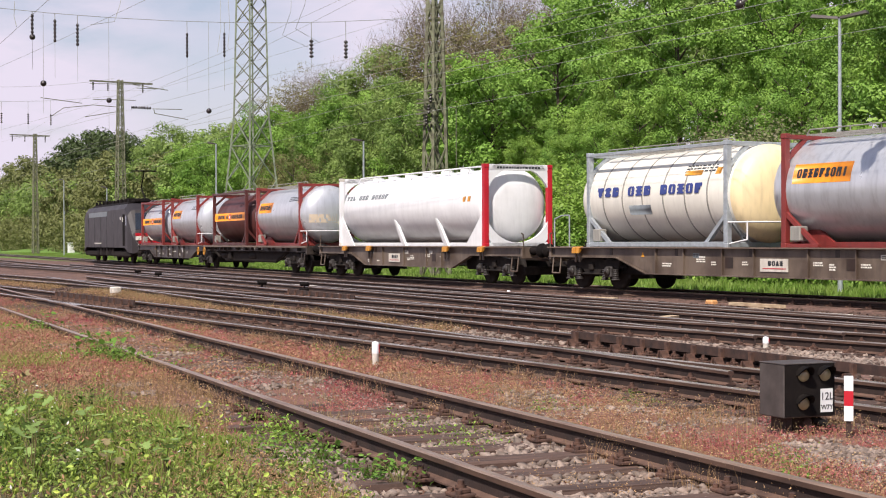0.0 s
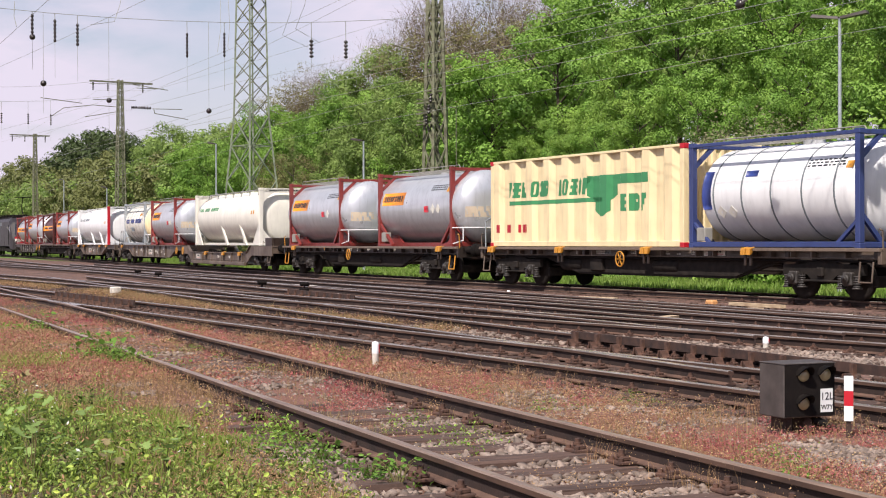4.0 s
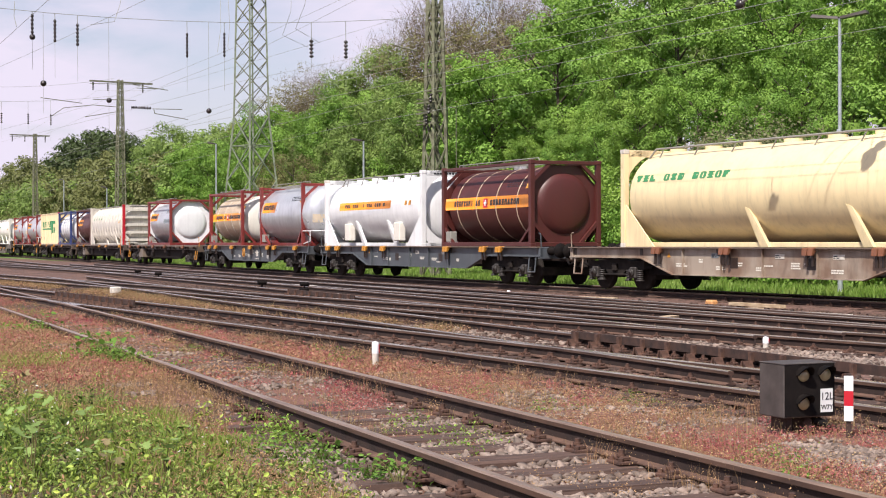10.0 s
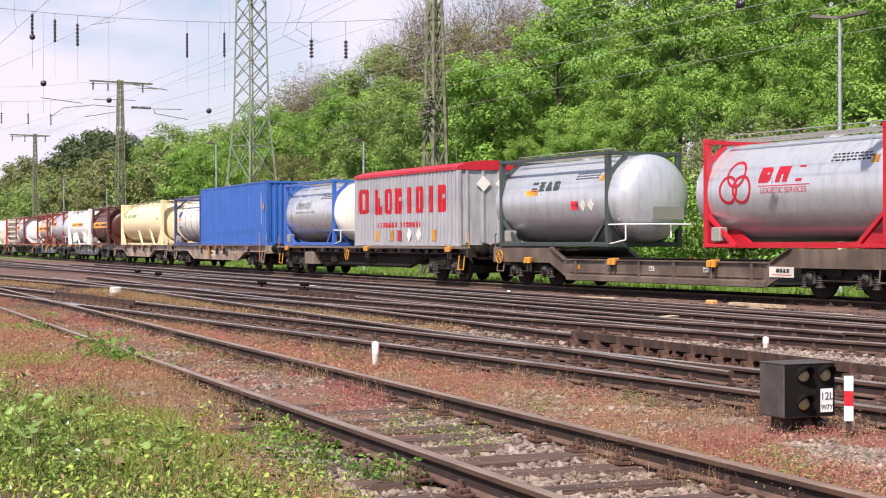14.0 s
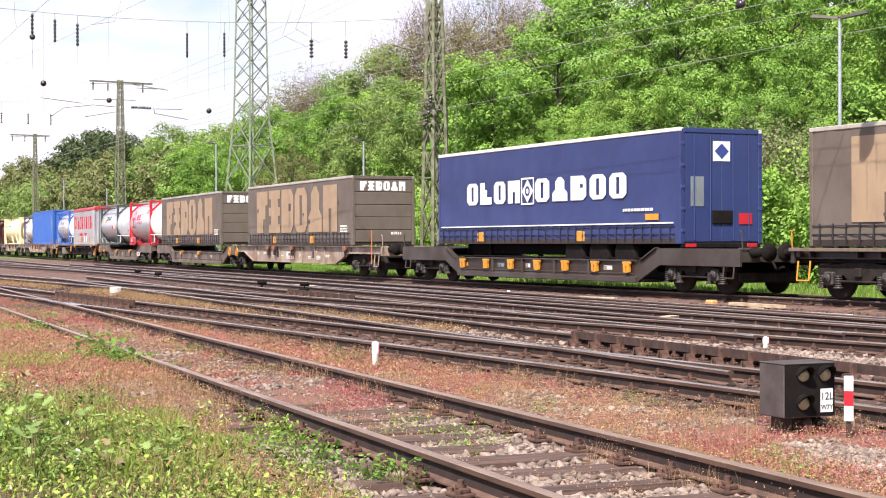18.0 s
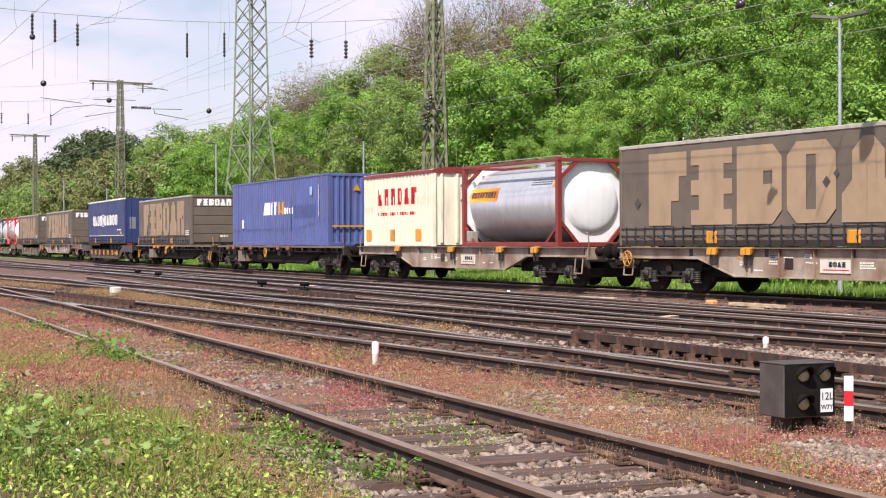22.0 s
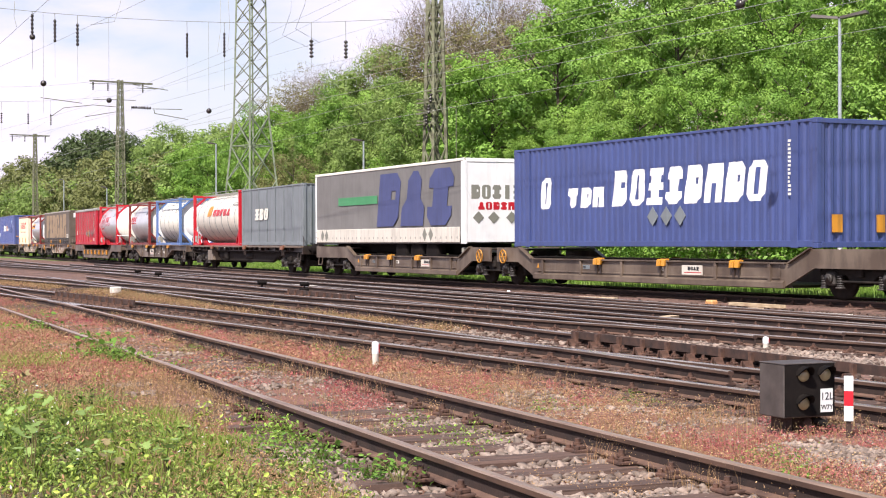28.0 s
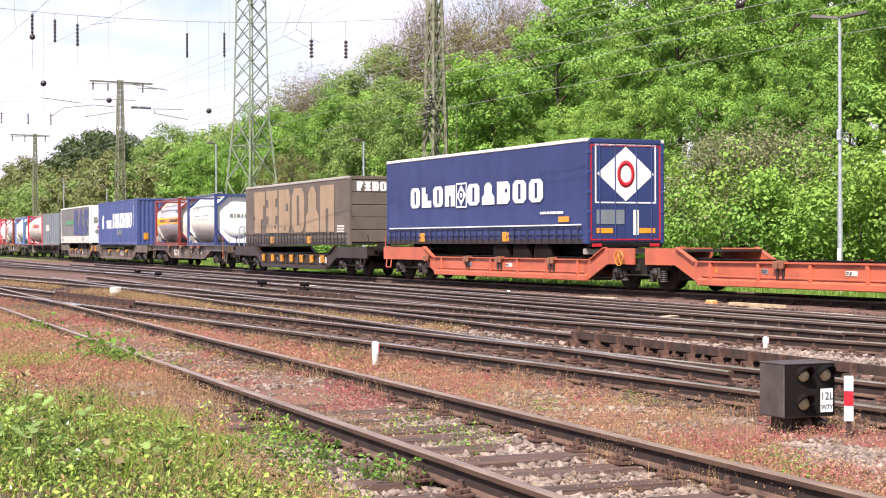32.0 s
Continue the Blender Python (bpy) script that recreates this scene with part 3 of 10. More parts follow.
MAIN_NEAR = [on_line(s, 0.7535)[:2] for s in (-480, -100, 0, 20, 27, 34, 41, 48, 55, 62, 71, 120, 700)]
lay_track("main line of polished rails under the goods train", MAIN_NEAR, chairs_to=-30, sleepers_from=-95)
lay_track("rusty siding with wooden sleepers half buried in weeds", straight(3.63, 0.0885, 6.0, -62), head=M_RAILDULL, chairs_to=-30, sleepers_from=-60)
lay_track("straight running track with polished rails", [(20, 9.0), (-12, 8.72), (-34, 8.30), (-60, 8.1), (-130, 7.6)], chairs_to=-34, sleepers_from=-56)
lay_track("diverging track of a turnout", straight(8.75, 0.085, -12.5, -60), chairs_to=-32, sleepers_from=-58, step=0.66)
lay_track("running track with polished rails crossed by a turnout", [(20, 15.0), (-15, 14.15), (-19, 13.75), (-25, 13.25), (-36, 12.65), (-58, 11.85), (-130, 10.4)], chairs_to=-30, sleepers_from=-54)
lay_track("diverging track between two running lines", straight(12.3, 0.0865, -17.0, -130), chairs_to=-30, sleepers_from=-54, step=0.66)
lay_track("running track beside the main line", [(20, 16.2), (-14, 16.75), (-23, 17.0), (-51, 18.15), (-91, 18.4), (-200, 19.5)], chairs_to=-24, sleepers_from=-56)
lay_track("connecting track towards the main line", straight(15.8, 0.079, -6.0, -95), chairs_to=-24, sleepers_from=-54, step=0.66)


def frog(label, x, y, slope):
    """Crossing nose with wing rails and check rails of a turnout."""
    t = holder("turnout_crossing")
    tagged(t, label, "rail crossing", kind="structure")
    for dy, a, b in ((0.055, -1.6, 1.4), (-0.055, -1.4, 1.6)):
        rail_line(t, [(x + a, y + dy - slope * a * 0.5), (x + b, y + dy - slope * b * 0.5)], M_RAILHEAD)
    return t


frog("worn crossing nose where two rails meet", -34.0, 8.22, 0.05)
frog("crossing nose between running tracks", -26.5, 14.6, 0.05)


def check_rail(label, x0, x1, y_at_zero, slope, step=0.62):
    """Raised check rail: an angle bar on triangular brackets."""
    t = holder("check_rail")
    tagged(t, label, "check rail", kind="structure")
    yy = lambda x: y_at_zero - slope * x
    bar_ = G()
    bar_.add([(x, yy(x) + dy, z) for x in (x0, x1) for dy in (0, 0.035) for z in (-0.06, 0.045)],
             [(0, 1, 3, 2), (4, 6, 7, 5), (0, 4, 5, 1), (2, 3, 7, 6), (0, 2, 6, 4), (1, 5, 7, 3)])
    part("guard_bar", bar_, M_RUST, t)
    x = x0 + 0.2
    g = G()
    g.box(-0.028, 0.028, -0.05, 0.0, -0.07, 0.04)
    for sg in (1, -1):
        prof = [(0.030, -0.06), (0.045, -0.11), (0.085, -0.155), (0.14, -0.172), (0.14, -0.186), (0.055, -0.186), (0.022, -0.14), (0.006, -0.06)]
        n = len(prof)
        v = [(sg * px, py, pz) for py in (-0.15, -0.03) for px, pz in prof]
        g.add(v, [tuple(range(n)), tuple(range(2 * n - 1, n - 1, -1))] + [(k, (k + 1) % n, n + (k + 1) % n, n + k) for k in range(n)])
    me = g.mesh("bracket")
    me.materials.append(M_CHAIR)
    while x < x1:
        b = new("bracket", me)
        b.parent = t
        b.location = (x, yy(x), 0)
        x += step
    return t


check_rail("rusty check rail on triangular brackets", -18.6, -9.5, 10.16, 0.085)
check_rail("rusty check rail beside a running rail", -40.5, -33.2, 9.55, 0.0)
check_rail("dark check rail beside a crossing", -15.5, -10.0, 15.95, -0.03)
check_rail("short check rail between tracks", -39.0, -33.5, 12.12, 0.0865)


# ---------------------------------------------------------------- the goods train
# Each vehicle and load is built about its own middle at rail level: x runs back along the train, y away from the verge.
MOVING = []          # (thing, metres along the line at 0 s)


# plain shapes of printed marks on a grid: # a full cell, and q p d b the four half cells that round a corner
SHAPES = {
    "solid": ("#",), "bar": (".##.",),
    "comb": ("#####", ".###.", "#####", ".###.", "#####"),
    "round": ("q###p", "##.##", "##.##", "##.##", "##.##", "d###b"),
    "dome": ("####p", "#####", "###.#", "#####", "#####", "####b"),
    "wide": ("#####", "#####", "#####", "##.##", "##.##", "##.##"),
    "flag": ("#####", "#####", "####.", "####.", "###..", "###.."),
    "peak": (".q#p.", ".###.", ".###.", "q###p", "#####", "#####"),
    "wedge": ("#####", "#####", "d###b", ".###.", ".###.", ".d#b."),
    "foot": ("##...", "##...", "###..", "###..", "#####", "#####"),
    "hook": ("q###p", "#####", ".###.", ".###.", "#####", "d###b"),
}
SHAPES.update({"open": SHAPES["comb"], "three": SHAPES["hook"], "ring": SHAPES["round"], "arch": SHAPES["wide"], "pair": SHAPES["dome"], "arch2": SHAPES["peak"]})


def glyph(kind, place):
    """One plain block of a printed mark; place(u, v, layer) gives the point at u, v of its field, layer 0 behind, 1 in front."""
    rows = SHAPES[kind]
    nv, nu = len(rows), len(rows[0])
    cells = []
    for j, row in enumerate(rows):
        v0, v1 = nv - j - 1, nv - j
        for i, ch in enumerate(row):
            a, b, c, d = (i, v0), (i + 1, v0), (i + 1, v1), (i, v1)
            quad = {"#": (a, b, c, d), "q": (a, b, c), "p": (a, b, d), "d": (b, c, d), "b": (a, c, d)}.get(ch)
            if quad:
                cells.append(quad)
    keys = sorted({k for q in cells for k in q})
    at = {k: n for n, k in enumerate(keys)}
    m = len(keys)
    edges = [(q[i], q[(i + 1) % len(q)]) for q in cells for i in range(len(q))]
    have = set(edges)
    rim = [(at[a], at[b]) for a, b in edges if (b, a) not in have]
    pts = [place(u / nu, v / nv, layer) for layer in (0, 1) for u, v in keys]
    return G().add(pts, [tuple(m + at[k] for k in q) for q in cells] + [(a, b, m + b, m + a) for a, b in rim])


def marks(kinds, x0, x1, z0, z1, y, gap=0.18, lean=0.0, t=0.006):
    """A row of mark blocks on a side wall at y, facing the verge, each a piece of its own."""
    out, p, h = [], (x1 - x0) / len(kinds), z1 - z0
    for i, k in enumerate(kinds):
        if k != " ":
            out.append(glyph(k, lambda u, v, q, i=i: (x0 + (i + u * (1 - gap)) * p + lean * v * h, y - t * q, z0 + v * h)))
    return out


def wall_steps(L, y, pitch=0.28, depth=0.036, ribs=None):
    """The stretches (x, y, x, y) of a box container's side wall that faces the verge."""
    X, out = L / 2, []
    if ribs:
        n = int((L - 0.4) / ribs)
        xs = [-X + 0.25 + (L - 0.5) * i / n for i in range(n + 1)]
        for a, b in zip(xs, xs[1:]):
            out += [(a - 0.045, -y - 0.003, a + 0.045, -y - 0.003), (a + 0.045, -y - 0.003, a + 0.047, -y + 0.028),
                    (a + 0.047, -y + 0.028, b - 0.047, -y + 0.028), (b - 0.047, -y + 0.028, b - 0.045, -y - 0.003)]
        return out
    x, k = -X + 0.16, 0
    while x < X - 0.17:
        w = pitch * (0.32, 0.18)[k % 2]
        a, b = ((0, 0), (0, 1), (1, 1), (1, 0))[k % 4]
        out.append((x, -y + 0.012 + depth * a, x + w, -y + 0.012 + depth * b))
        x, k = x + w, k + 1
    return out


def clip_x(poly, x, sign):
    """The part of a flat (x, z) outline on one side of an upright line."""
    out = []
    for (ax, az), (bx, bz) in zip(poly, poly[1:] + poly[:1]):
        if (ax - x) * sign >= 0:
            out.append((ax, az))
        if (ax - x) * (bx - x) < 0:
            u = (x - ax) / (bx - ax)
            out.append((x, az + (bz - az) * u))
    return out


def marks_on(kinds, x0, x1, z0, z1, steps, gap=0.18, lean=0.0):
    """A row of mark blocks painted on a stepped wall, each a piece of its own."""
    out, p, h = [], (x1 - x0) / len(kinds), z1 - z0
    for i, kind in enumerate(kinds):
        if kind == " ":
            continue
        rows, g, seen = SHAPES[kind], G(), {}
        nv, nu = len(rows), len(rows[0])
        spot = lambda u, v: (x0 + (i + u / nu * (1 - gap)) * p + lean * v / nv * h, z0 + v / nv * h)
        for j, row in enumerate(rows):
            for k, ch in enumerate(row):
                a, b, c, d = (k, nv - j - 1), (k + 1, nv - j - 1), (k + 1, nv - j), (k, nv - j)
                cell = {"#": (a, b, c, d), "q": (a, b, c), "p": (a, b, d), "d": (b, c, d), "b": (a, c, d)}.get(ch)
                if not cell:
                    continue
                poly = [spot(*q) for q in cell]
                lo, hi = min(q[0] for q in poly), max(q[0] for q in poly)
                for xa, ya, xb, yb in steps:
                    if xb > lo and xa < hi:
                        q = clip_x(clip_x(poly, xa, 1), xb, -1)
                        if len(q) > 2:
                            face = []
                            for x, z in q:
                                key = (round(x, 4), round(z, 4))
                                if key not in seen:
                                    seen[key] = len(g.v)
                                    g.v.append((x, ya + (yb - ya) * (x - xa) / (xb - xa) - 0.004, z))
                                if seen[key] not in face:
                                    face.append(seen[key])
                            if len(face) > 2:
                                g.f.append(tuple(face))
                                g.s.append(False)
        out.append(g)
    return out


def joined(pieces):
    """Pieces too small to pick apart, as one."""
    g = G()
    for q in pieces:
        g.add(q.v, q.f)
    return g


def marks_end(kinds, y0, y1, z0, z1, x, gap=0.18, t=0.006):
    """The same on a rear wall at x, facing back."""
    out = marks(kinds, y0, y1, z0, z1, 0.0, gap, 0.0, t)
    for g in out:
        g.v = [(x - yy, xx, zz) for xx, yy, zz in g.v]
    return out


def marks_round(kinds, x0, x1, a0, a1, r, zc, gap=0.22, lean=0.0):
    """A row of mark blocks on a barrel."""
    out, p = [], (x1 - x0) / len(kinds)

    def place(u, v, q, i):
        a, rad = radians(a1 + (a0 - a1) * v), r + 0.001 + 0.005 * q
        return (x0 + (i + u * (1 - gap)) * p + lean * v * r * radians(a1 - a0), -rad * math.sin(a), zc + rad * math.cos(a))
    for i, k in enumerate(kinds):
        if k != " ":
            out.append(glyph(k, lambda u, v, q, i=i: place(u, v, q, i)))
    return out


def words_round(words, size, x, a, r, zc):
    """Flat words bent round a barrel, centred at x and at angle a from the top."""
    me = lettering(words, size, 0.001)
    for v in me.vertices:
        an, rad = radians(a) - v.co.z / r, r + 0.003 + 0.05 * size * size - v.co.y
        v.co = (x + v.co.x, -rad * math.sin(an), zc + rad * math.cos(an))
    return me


def small_print(x0, x1, z0, z1, y, rows, seed):
    """Unreadable small writing as plain bars."""
    r = random.Random(seed)
    g = G()
    dz = (z1 - z0) / rows
    for i in range(rows):
        x = x0
        while x < x1 - 0.04:
            w = r.uniform(0.05, 0.16)
            g.box(x, min(x + w, x1), y - 0.004, y, z0 + i * dz, z0 + (i + 0.6) * dz)
            x += w + 0.035
    return g


W8 = ["arch", "open", "three", "ring", "arch2", "open", "pair", "bar"]
WORD_A = ["wedge", "comb", "foot", " ", "round", "hook", "dome", " ", "dome", "round", "comb", "round", "flag"]


# ---- wagons
def wheel_mesh():
    g = G().lathe_x([(-0.07, 0.05), (-0.07, 0.38), (-0.065, 0.46), (0.055, 0.448), (0.07, 0.44), (0.07, 0.39), (0.02, 0.36), (0.01, 0.20), (0.05, 0.16), (0.05, 0.02)], 0.0, 24)
    g.v = [(y, x, z) for x, y, z in g.v]
    me = g.mesh("wheel")
    me.materials.append(M_RUNNING)
    return me


def axle_box_mesh():
    """Axle box with a nest of coil springs either side."""
    g = G().box(-0.15, 0.15, -0.14, 0.10, -0.13, 0.17, 0.03)
    g.ring_y(0, -0.20, -0.13, 0.02, 0.0, 0.11, 14)
    g.ring_y(0, -0.215, -0.19, 0.02, 0.0, 0.06, 8)
    for sx in (-1, 1):
        prof = [(-0.20, 0.0), (-0.20, 0.115), (-0.165, 0.115)]
        for k in range(5):
            prof += [(-0.16 + k * 0.052, 0.062), (-0.15 + k * 0.052, 0.09), (-0.125 + k * 0.052, 0.09), (-0.115 + k * 0.052, 0.062)]
        sp = G().lathe_x(prof, 0, 12)
        g.add([(sx * 0.25 + q[1], -0.05 + q[2], q[0]) for q in sp.v], sp.f, True)
    me = g.mesh("axle_box")
    me.materials.append(M_AXLEBOX)
    return me


def bogie_frame_mesh():
    g = G()
    for sy in (-1, 1):
        y0, y1 = sorted((sy * 0.95, sy * 1.07))
        g.prism([(-1.32, 0.56), (-1.32, 0.78), (-0.55, 0.80), (-0.35, 0.86), (0.35, 0.86), (0.55, 0.80), (1.32, 0.78), (1.32, 0.56),
                 (0.50, 0.56), (0.30, 0.40), (-0.30, 0.40), (-0.50, 0.56)], y0, y1)
        g.rod((-0.55, sy * 1.09, 0.42), (0.55, sy * 1.09, 0.42), 0.03, 8)
        g.box(-0.10, 0.10, min(sy * 1.07, sy * 1.15), max(sy * 1.07, sy * 1.15), 0.52, 0.72, 0.02)
    g.box(-0.32, 0.32, -0.95, 0.95, 0.48, 0.80, 0.03)
    for sx in (-0.9, 0.9):
        g.rod((sx, -0.98, 0.46), (sx, 0.98, 0.46), 0.075, 10)
        g.box(sx - 0.62 if sx < 0 else sx + 0.5, sx - 0.5 if sx < 0 else sx + 0.62, -0.85, 0.85, 0.30, 0.55, 0.02)
    me = g.mesh("bogie_frame")
    me.materials.append(M_RUNNING)
    return me


def lock_mesh():
    """Folding container lock on the wagon's edge."""
    g = G()
    for x in (-0.10, 0.10):
        g.add([(x - 0.075, 0.03, 0.035), (x + 0.075, 0.03, 0.035), (x + 0.085, -0.11, 0.0), (x - 0.085, -0.11, 0.0), (x - 0.075, 0.03, 0.0), (x + 0.075, 0.03, 0.0), (x + 0.08, -0.13, -0.15), (x - 0.08, -0.13, -0.15),
               (x - 0.07, -0.08, -0.15), (x + 0.07, -0.08, -0.15)], [(0, 1, 2, 3), (3, 2, 6, 7), (7, 6, 9, 8), (0, 3, 7, 8, 4), (1, 5, 9, 6, 2), (4, 8, 9, 5)])
    g.rod((-0.2, -0.06, 0.0), (0.2, -0.06, 0.0), 0.022, 6)
    k = len(g.f)
    for x in (-0.10, 0.10):
        g.box(x - 0.035, x + 0.035, -0.06, -0.01, -0.40, -0.10, 0.008)
    me = g.mesh("container_lock")
    me.polygons.foreach_set("material_index", [0] * k + [1] * (len(g.f) - k))
    return me


def buffer_mesh():
    g = G().lathe_x([(0.0, 0.0), (0.0, 0.12), (0.06, 0.14), (0.06, 0.10), (0.33, 0.10), (0.33, 0.075), (0.56, 0.075), (0.57, 0.10), (0.585, 0.22), (0.62, 0.215), (0.63, 0.0)], 0, 16)
    me = g.mesh("buffer")
    me.materials.append(M_BLACK)
    return me


def handwheel_mesh():
    g = G().ring_y(0, -0.016, 0.016, 0, 0.185, 0.21, 16)
    for a in range(3):
        c, s = math.cos(a * 1.047) * 0.19, math.sin(a * 1.047) * 0.19
        g.bar((-c, 0, -s), (c, 0, s), 0.02)
    me = g.mesh("brake_wheel")
    me.materials.append(M_YELLOW)
    return me


WHEEL, AXLEBOX, BOGIE, LOCK, BUFFER, BRAKEWHEEL = wheel_mesh(), axle_box_mesh(), bogie_frame_mesh(), lock_mesh(), buffer_mesh(), handwheel_mesh()
LOCK_Y, LOCK_D = LOCK.copy(), LOCK.copy()
for mesh_, first in ((LOCK_Y, M_YELLOW), (LOCK_D, M_RUSTLOCK)):
    mesh_.materials.append(first)
    mesh_.materials.append(M_WAGON_DARK)


def sub(name, me, parent, m, label=""):
    ob = new(name, me)
    ob.parent = parent
    ob.matrix_local = m
    if label:
        ob["label"] = label
    return ob


def add_bogie(wagon, x):
    b = sub("bogie", BOGIE, wagon, pose(x, 0, 0))
    for sx in (-0.9, 0.9):
        for sy in (-1, 1):
            sub("wheel", WHEEL, b, pose(sx, sy * 0.753, 0.46))
            sub("axle_box", AXLEBOX, b, pose(sx, sy * 1.03, 0.46, 0, 0, 0 if sy < 0 else 180))


def wagon(s_front, s_rear, style, mat, label, locks=(), lock_mesh_=None, ends="bb", bogies=None, extras=(), seed=0, panel=None):
    """A container wagon between two places along the train. ends: b buffers, j joint to the next section."""
    w = holder("container_wagon")
    tagged(w, label, "railway wagon", "wagons of the goods train")
    L = s_front - s_rear
    MOVING.append((w, (s_front + s_rear) / 2))
    x0 = -L / 2 + (0.62 if ends[0] == "b" else 0.12)
    x1 = L / 2 - (0.62 if ends[1] == "b" else 0.12)
    bx0 = x0 + (2.05 if ends[0] == "b" else 0.0)
    bx1 = x1 - (2.05 if ends[1] == "b" else 0.0)
    if bogies:
        bx0, bx1 = bogies
    r = random.Random(seed)
    top = 1.13
    c0, c1 = bx0 + 1.5, bx1 - 1.5
    face = {"pocket": 1.26, "fish": 1.19, "flat": 1.06}[style]
    for sy in (-1, 1):
        y0, y1 = sorted((sy * (face - 0.06), sy * face))
        g, e = G(), G()
        if style == "fish":
            g.prism([(x0, top), (x0, 0.88), (c0 - 0.1, 0.88), (c0 + 1.3, 0.47), (c1 - 1.3, 0.47), (c1 + 0.1, 0.88), (x1, 0.88), (x1, top)], y0, y1)
            e.box(x0, x1, min(sy * 1.15, sy * 1.31), max(sy * 1.15, sy * 1.31), top - 0.005, top + 0.028, 0.006)
            low = [(x0, 0.88), (c0 - 0.1, 0.88), (c0 + 1.3, 0.47), (c1 - 1.3, 0.47), (c1 + 0.1, 0.88), (x1, 0.88)]
            for (ax, az), (bx, bz) in zip(low, low[1:]):
                g.prism([(ax, az - 0.015), (bx, bz - 0.015), (bx, bz + 0.012), (ax, az + 0.012)], min(sy * 1.13, sy * 1.26), max(sy * 1.13, sy * 1.26))
            x = c0 + 1.7
            while x < c1 - 1.6:
                g.box(x, x + 0.03, min(sy * face, sy * 1.25), max(sy * face, sy * 1.25), 0.48, top, 0.004)
                x += r.choice((1.2, 1.55, 1.9))
        elif style == "flat":
            g.box(x0, x1, y0, y1, 0.93, top, 0.008)
            e.box(x0, x1, min(sy * 1.14, sy * 1.30), max(sy * 1.14, sy * 1.30), top - 0.055, top + 0.022, 0.008)
            g.box(x0, x1, min(sy * 1.0, sy * 1.14), max(sy * 1.0, sy * 1.14), 0.91, 0.94, 0.005)
            x = x0 + 0.6
            while x < x1 - 0.5:
                g.box(x, x + 0.04, min(sy * face, sy * 1.22), max(sy * face, sy * 1.22), 0.94, top - 0.05, 0.004)
                x += r.choice((0.7, 1.1, 1.5))
        else:
            lo = 0.79
            g.prism([(x0, top), (x0, 0.70), (c0 - 0.2, 0.70), (c0 + 0.9, 0.22), (c1 - 0.9, 0.22), (c1 + 0.2, 0.70), (x1, 0.70), (x1, top),
                     (c1 + 0.1, top), (c1 - 0.75, lo), (c0 + 0.75, lo), (c0 - 0.1, top)], y0, y1)
            g.prism([(c0 + 0.75, lo), (c0 + 0.75, lo + 0.035), (c1 - 0.75, lo + 0.035), (c1 - 0.75, lo)], min(sy * 1.19, sy * 1.33), max(sy * 1.19, sy * 1.33))
            g.box(c0 + 0.95, c1 - 0.95, min(sy * 1.25, sy * 1.29), max(sy * 1.25, sy * 1.29), 0.44, 0.48, 0.006)
            for xx in (c0 - 0.1, c1 - 0.65):
                sgn = 1 if xx < 0 else -1
                g.add([(xx, sy * 1.19, top if sgn > 0 else lo), (xx + 0.75, sy * 1.19, lo if sgn > 0 else top), (xx + 0.75, sy * 1.33, lo if sgn > 0 else top),
                       (xx, sy * 1.33, top if sgn > 0 else lo), (xx, sy * 1.19, 0.03 + (top if sgn > 0 else lo)), (xx + 0.75, sy * 1.19, 0.03 + (lo if sgn > 0 else top)),
                       (xx + 0.75, sy * 1.33, 0.03 + (lo if sgn > 0 else top)), (xx, sy * 1.33, 0.03 + (top if sgn > 0 else lo))],
                      [(0, 1, 2, 3), (4, 7, 6, 5), (0, 4, 5, 1), (1, 5, 6, 2), (2, 6, 7, 3), (3, 7, 4, 0)])
        part("side_sill", g, mat, w)
        if style == "pocket":
            q0, q1 = sorted((sy * (face + 0.002), sy * (face + 0.010)))
            # thin plate for the web; on grey wagons darkened for the flange's shadow
            part("recessed_web", G().box(c0 + 0.95, c1 - 0.95, q0, q1, 0.42, 0.73), mat if mat in (M_WAGON_ORANGE, M_WAGON_BROWN) else M_WAGON_DARK, w)
            q0, q1 = sorted((sy * face, sy * (face + 0.06)))
            posts = G().prism_x([(sy * face, 0.22), (sy * (face + 0.07), 0.24), (sy * (face + 0.07), 0.36), (sy * face, 0.41)], c0 + 0.8, c1 - 0.8)
            for k in range(6):
                xx = c0 + 1.3 + (c1 - c0 - 2.6) * k / 5
                posts.box(xx - 0.05, xx + 0.05, q0, q1, 0.38, 0.78, 0.006)
            part("lower_chord", posts, mat, w)
        if e.v:
            part("edge_rail", e, M_EDGE, w)
    if style == "pocket":
        part("pocket_floor", G().box(c0 + 0.6, c1 - 0.6, -1.2, 1.2, 0.24, 0.30).box(x0, c0 + 0.2, -1.2, 1.2, 1.04, 1.10).box(c1 - 0.2, x1, -1.2, 1.2, 1.04, 1.10), M_WAGON_DARK, w)
    else:
        part("centre_sill", G().box(x0, x1, -0.32, 0.32, 0.72, 1.06, 0.02).prism([(c0, 0.74), (c0 + 1.2, 0.50), (c1 - 1.2, 0.50), (c1, 0.74)], -0.28, 0.28), M_WAGON_DARK, w)
        n = max(4, int((x1 - x0) / 2.4))
        beam = G().box(-0.07, 0.07, -1.2, 1.2, 0.94, 1.12, 0.01).mesh("cross_beam")
        beam.materials.append(M_WAGON_DARK)
        for i in range(n):
            sub("cross_beam", beam, w, pose(x0 + 0.2 + (x1 - x0 - 0.4) * i / (n - 1), 0, 0))
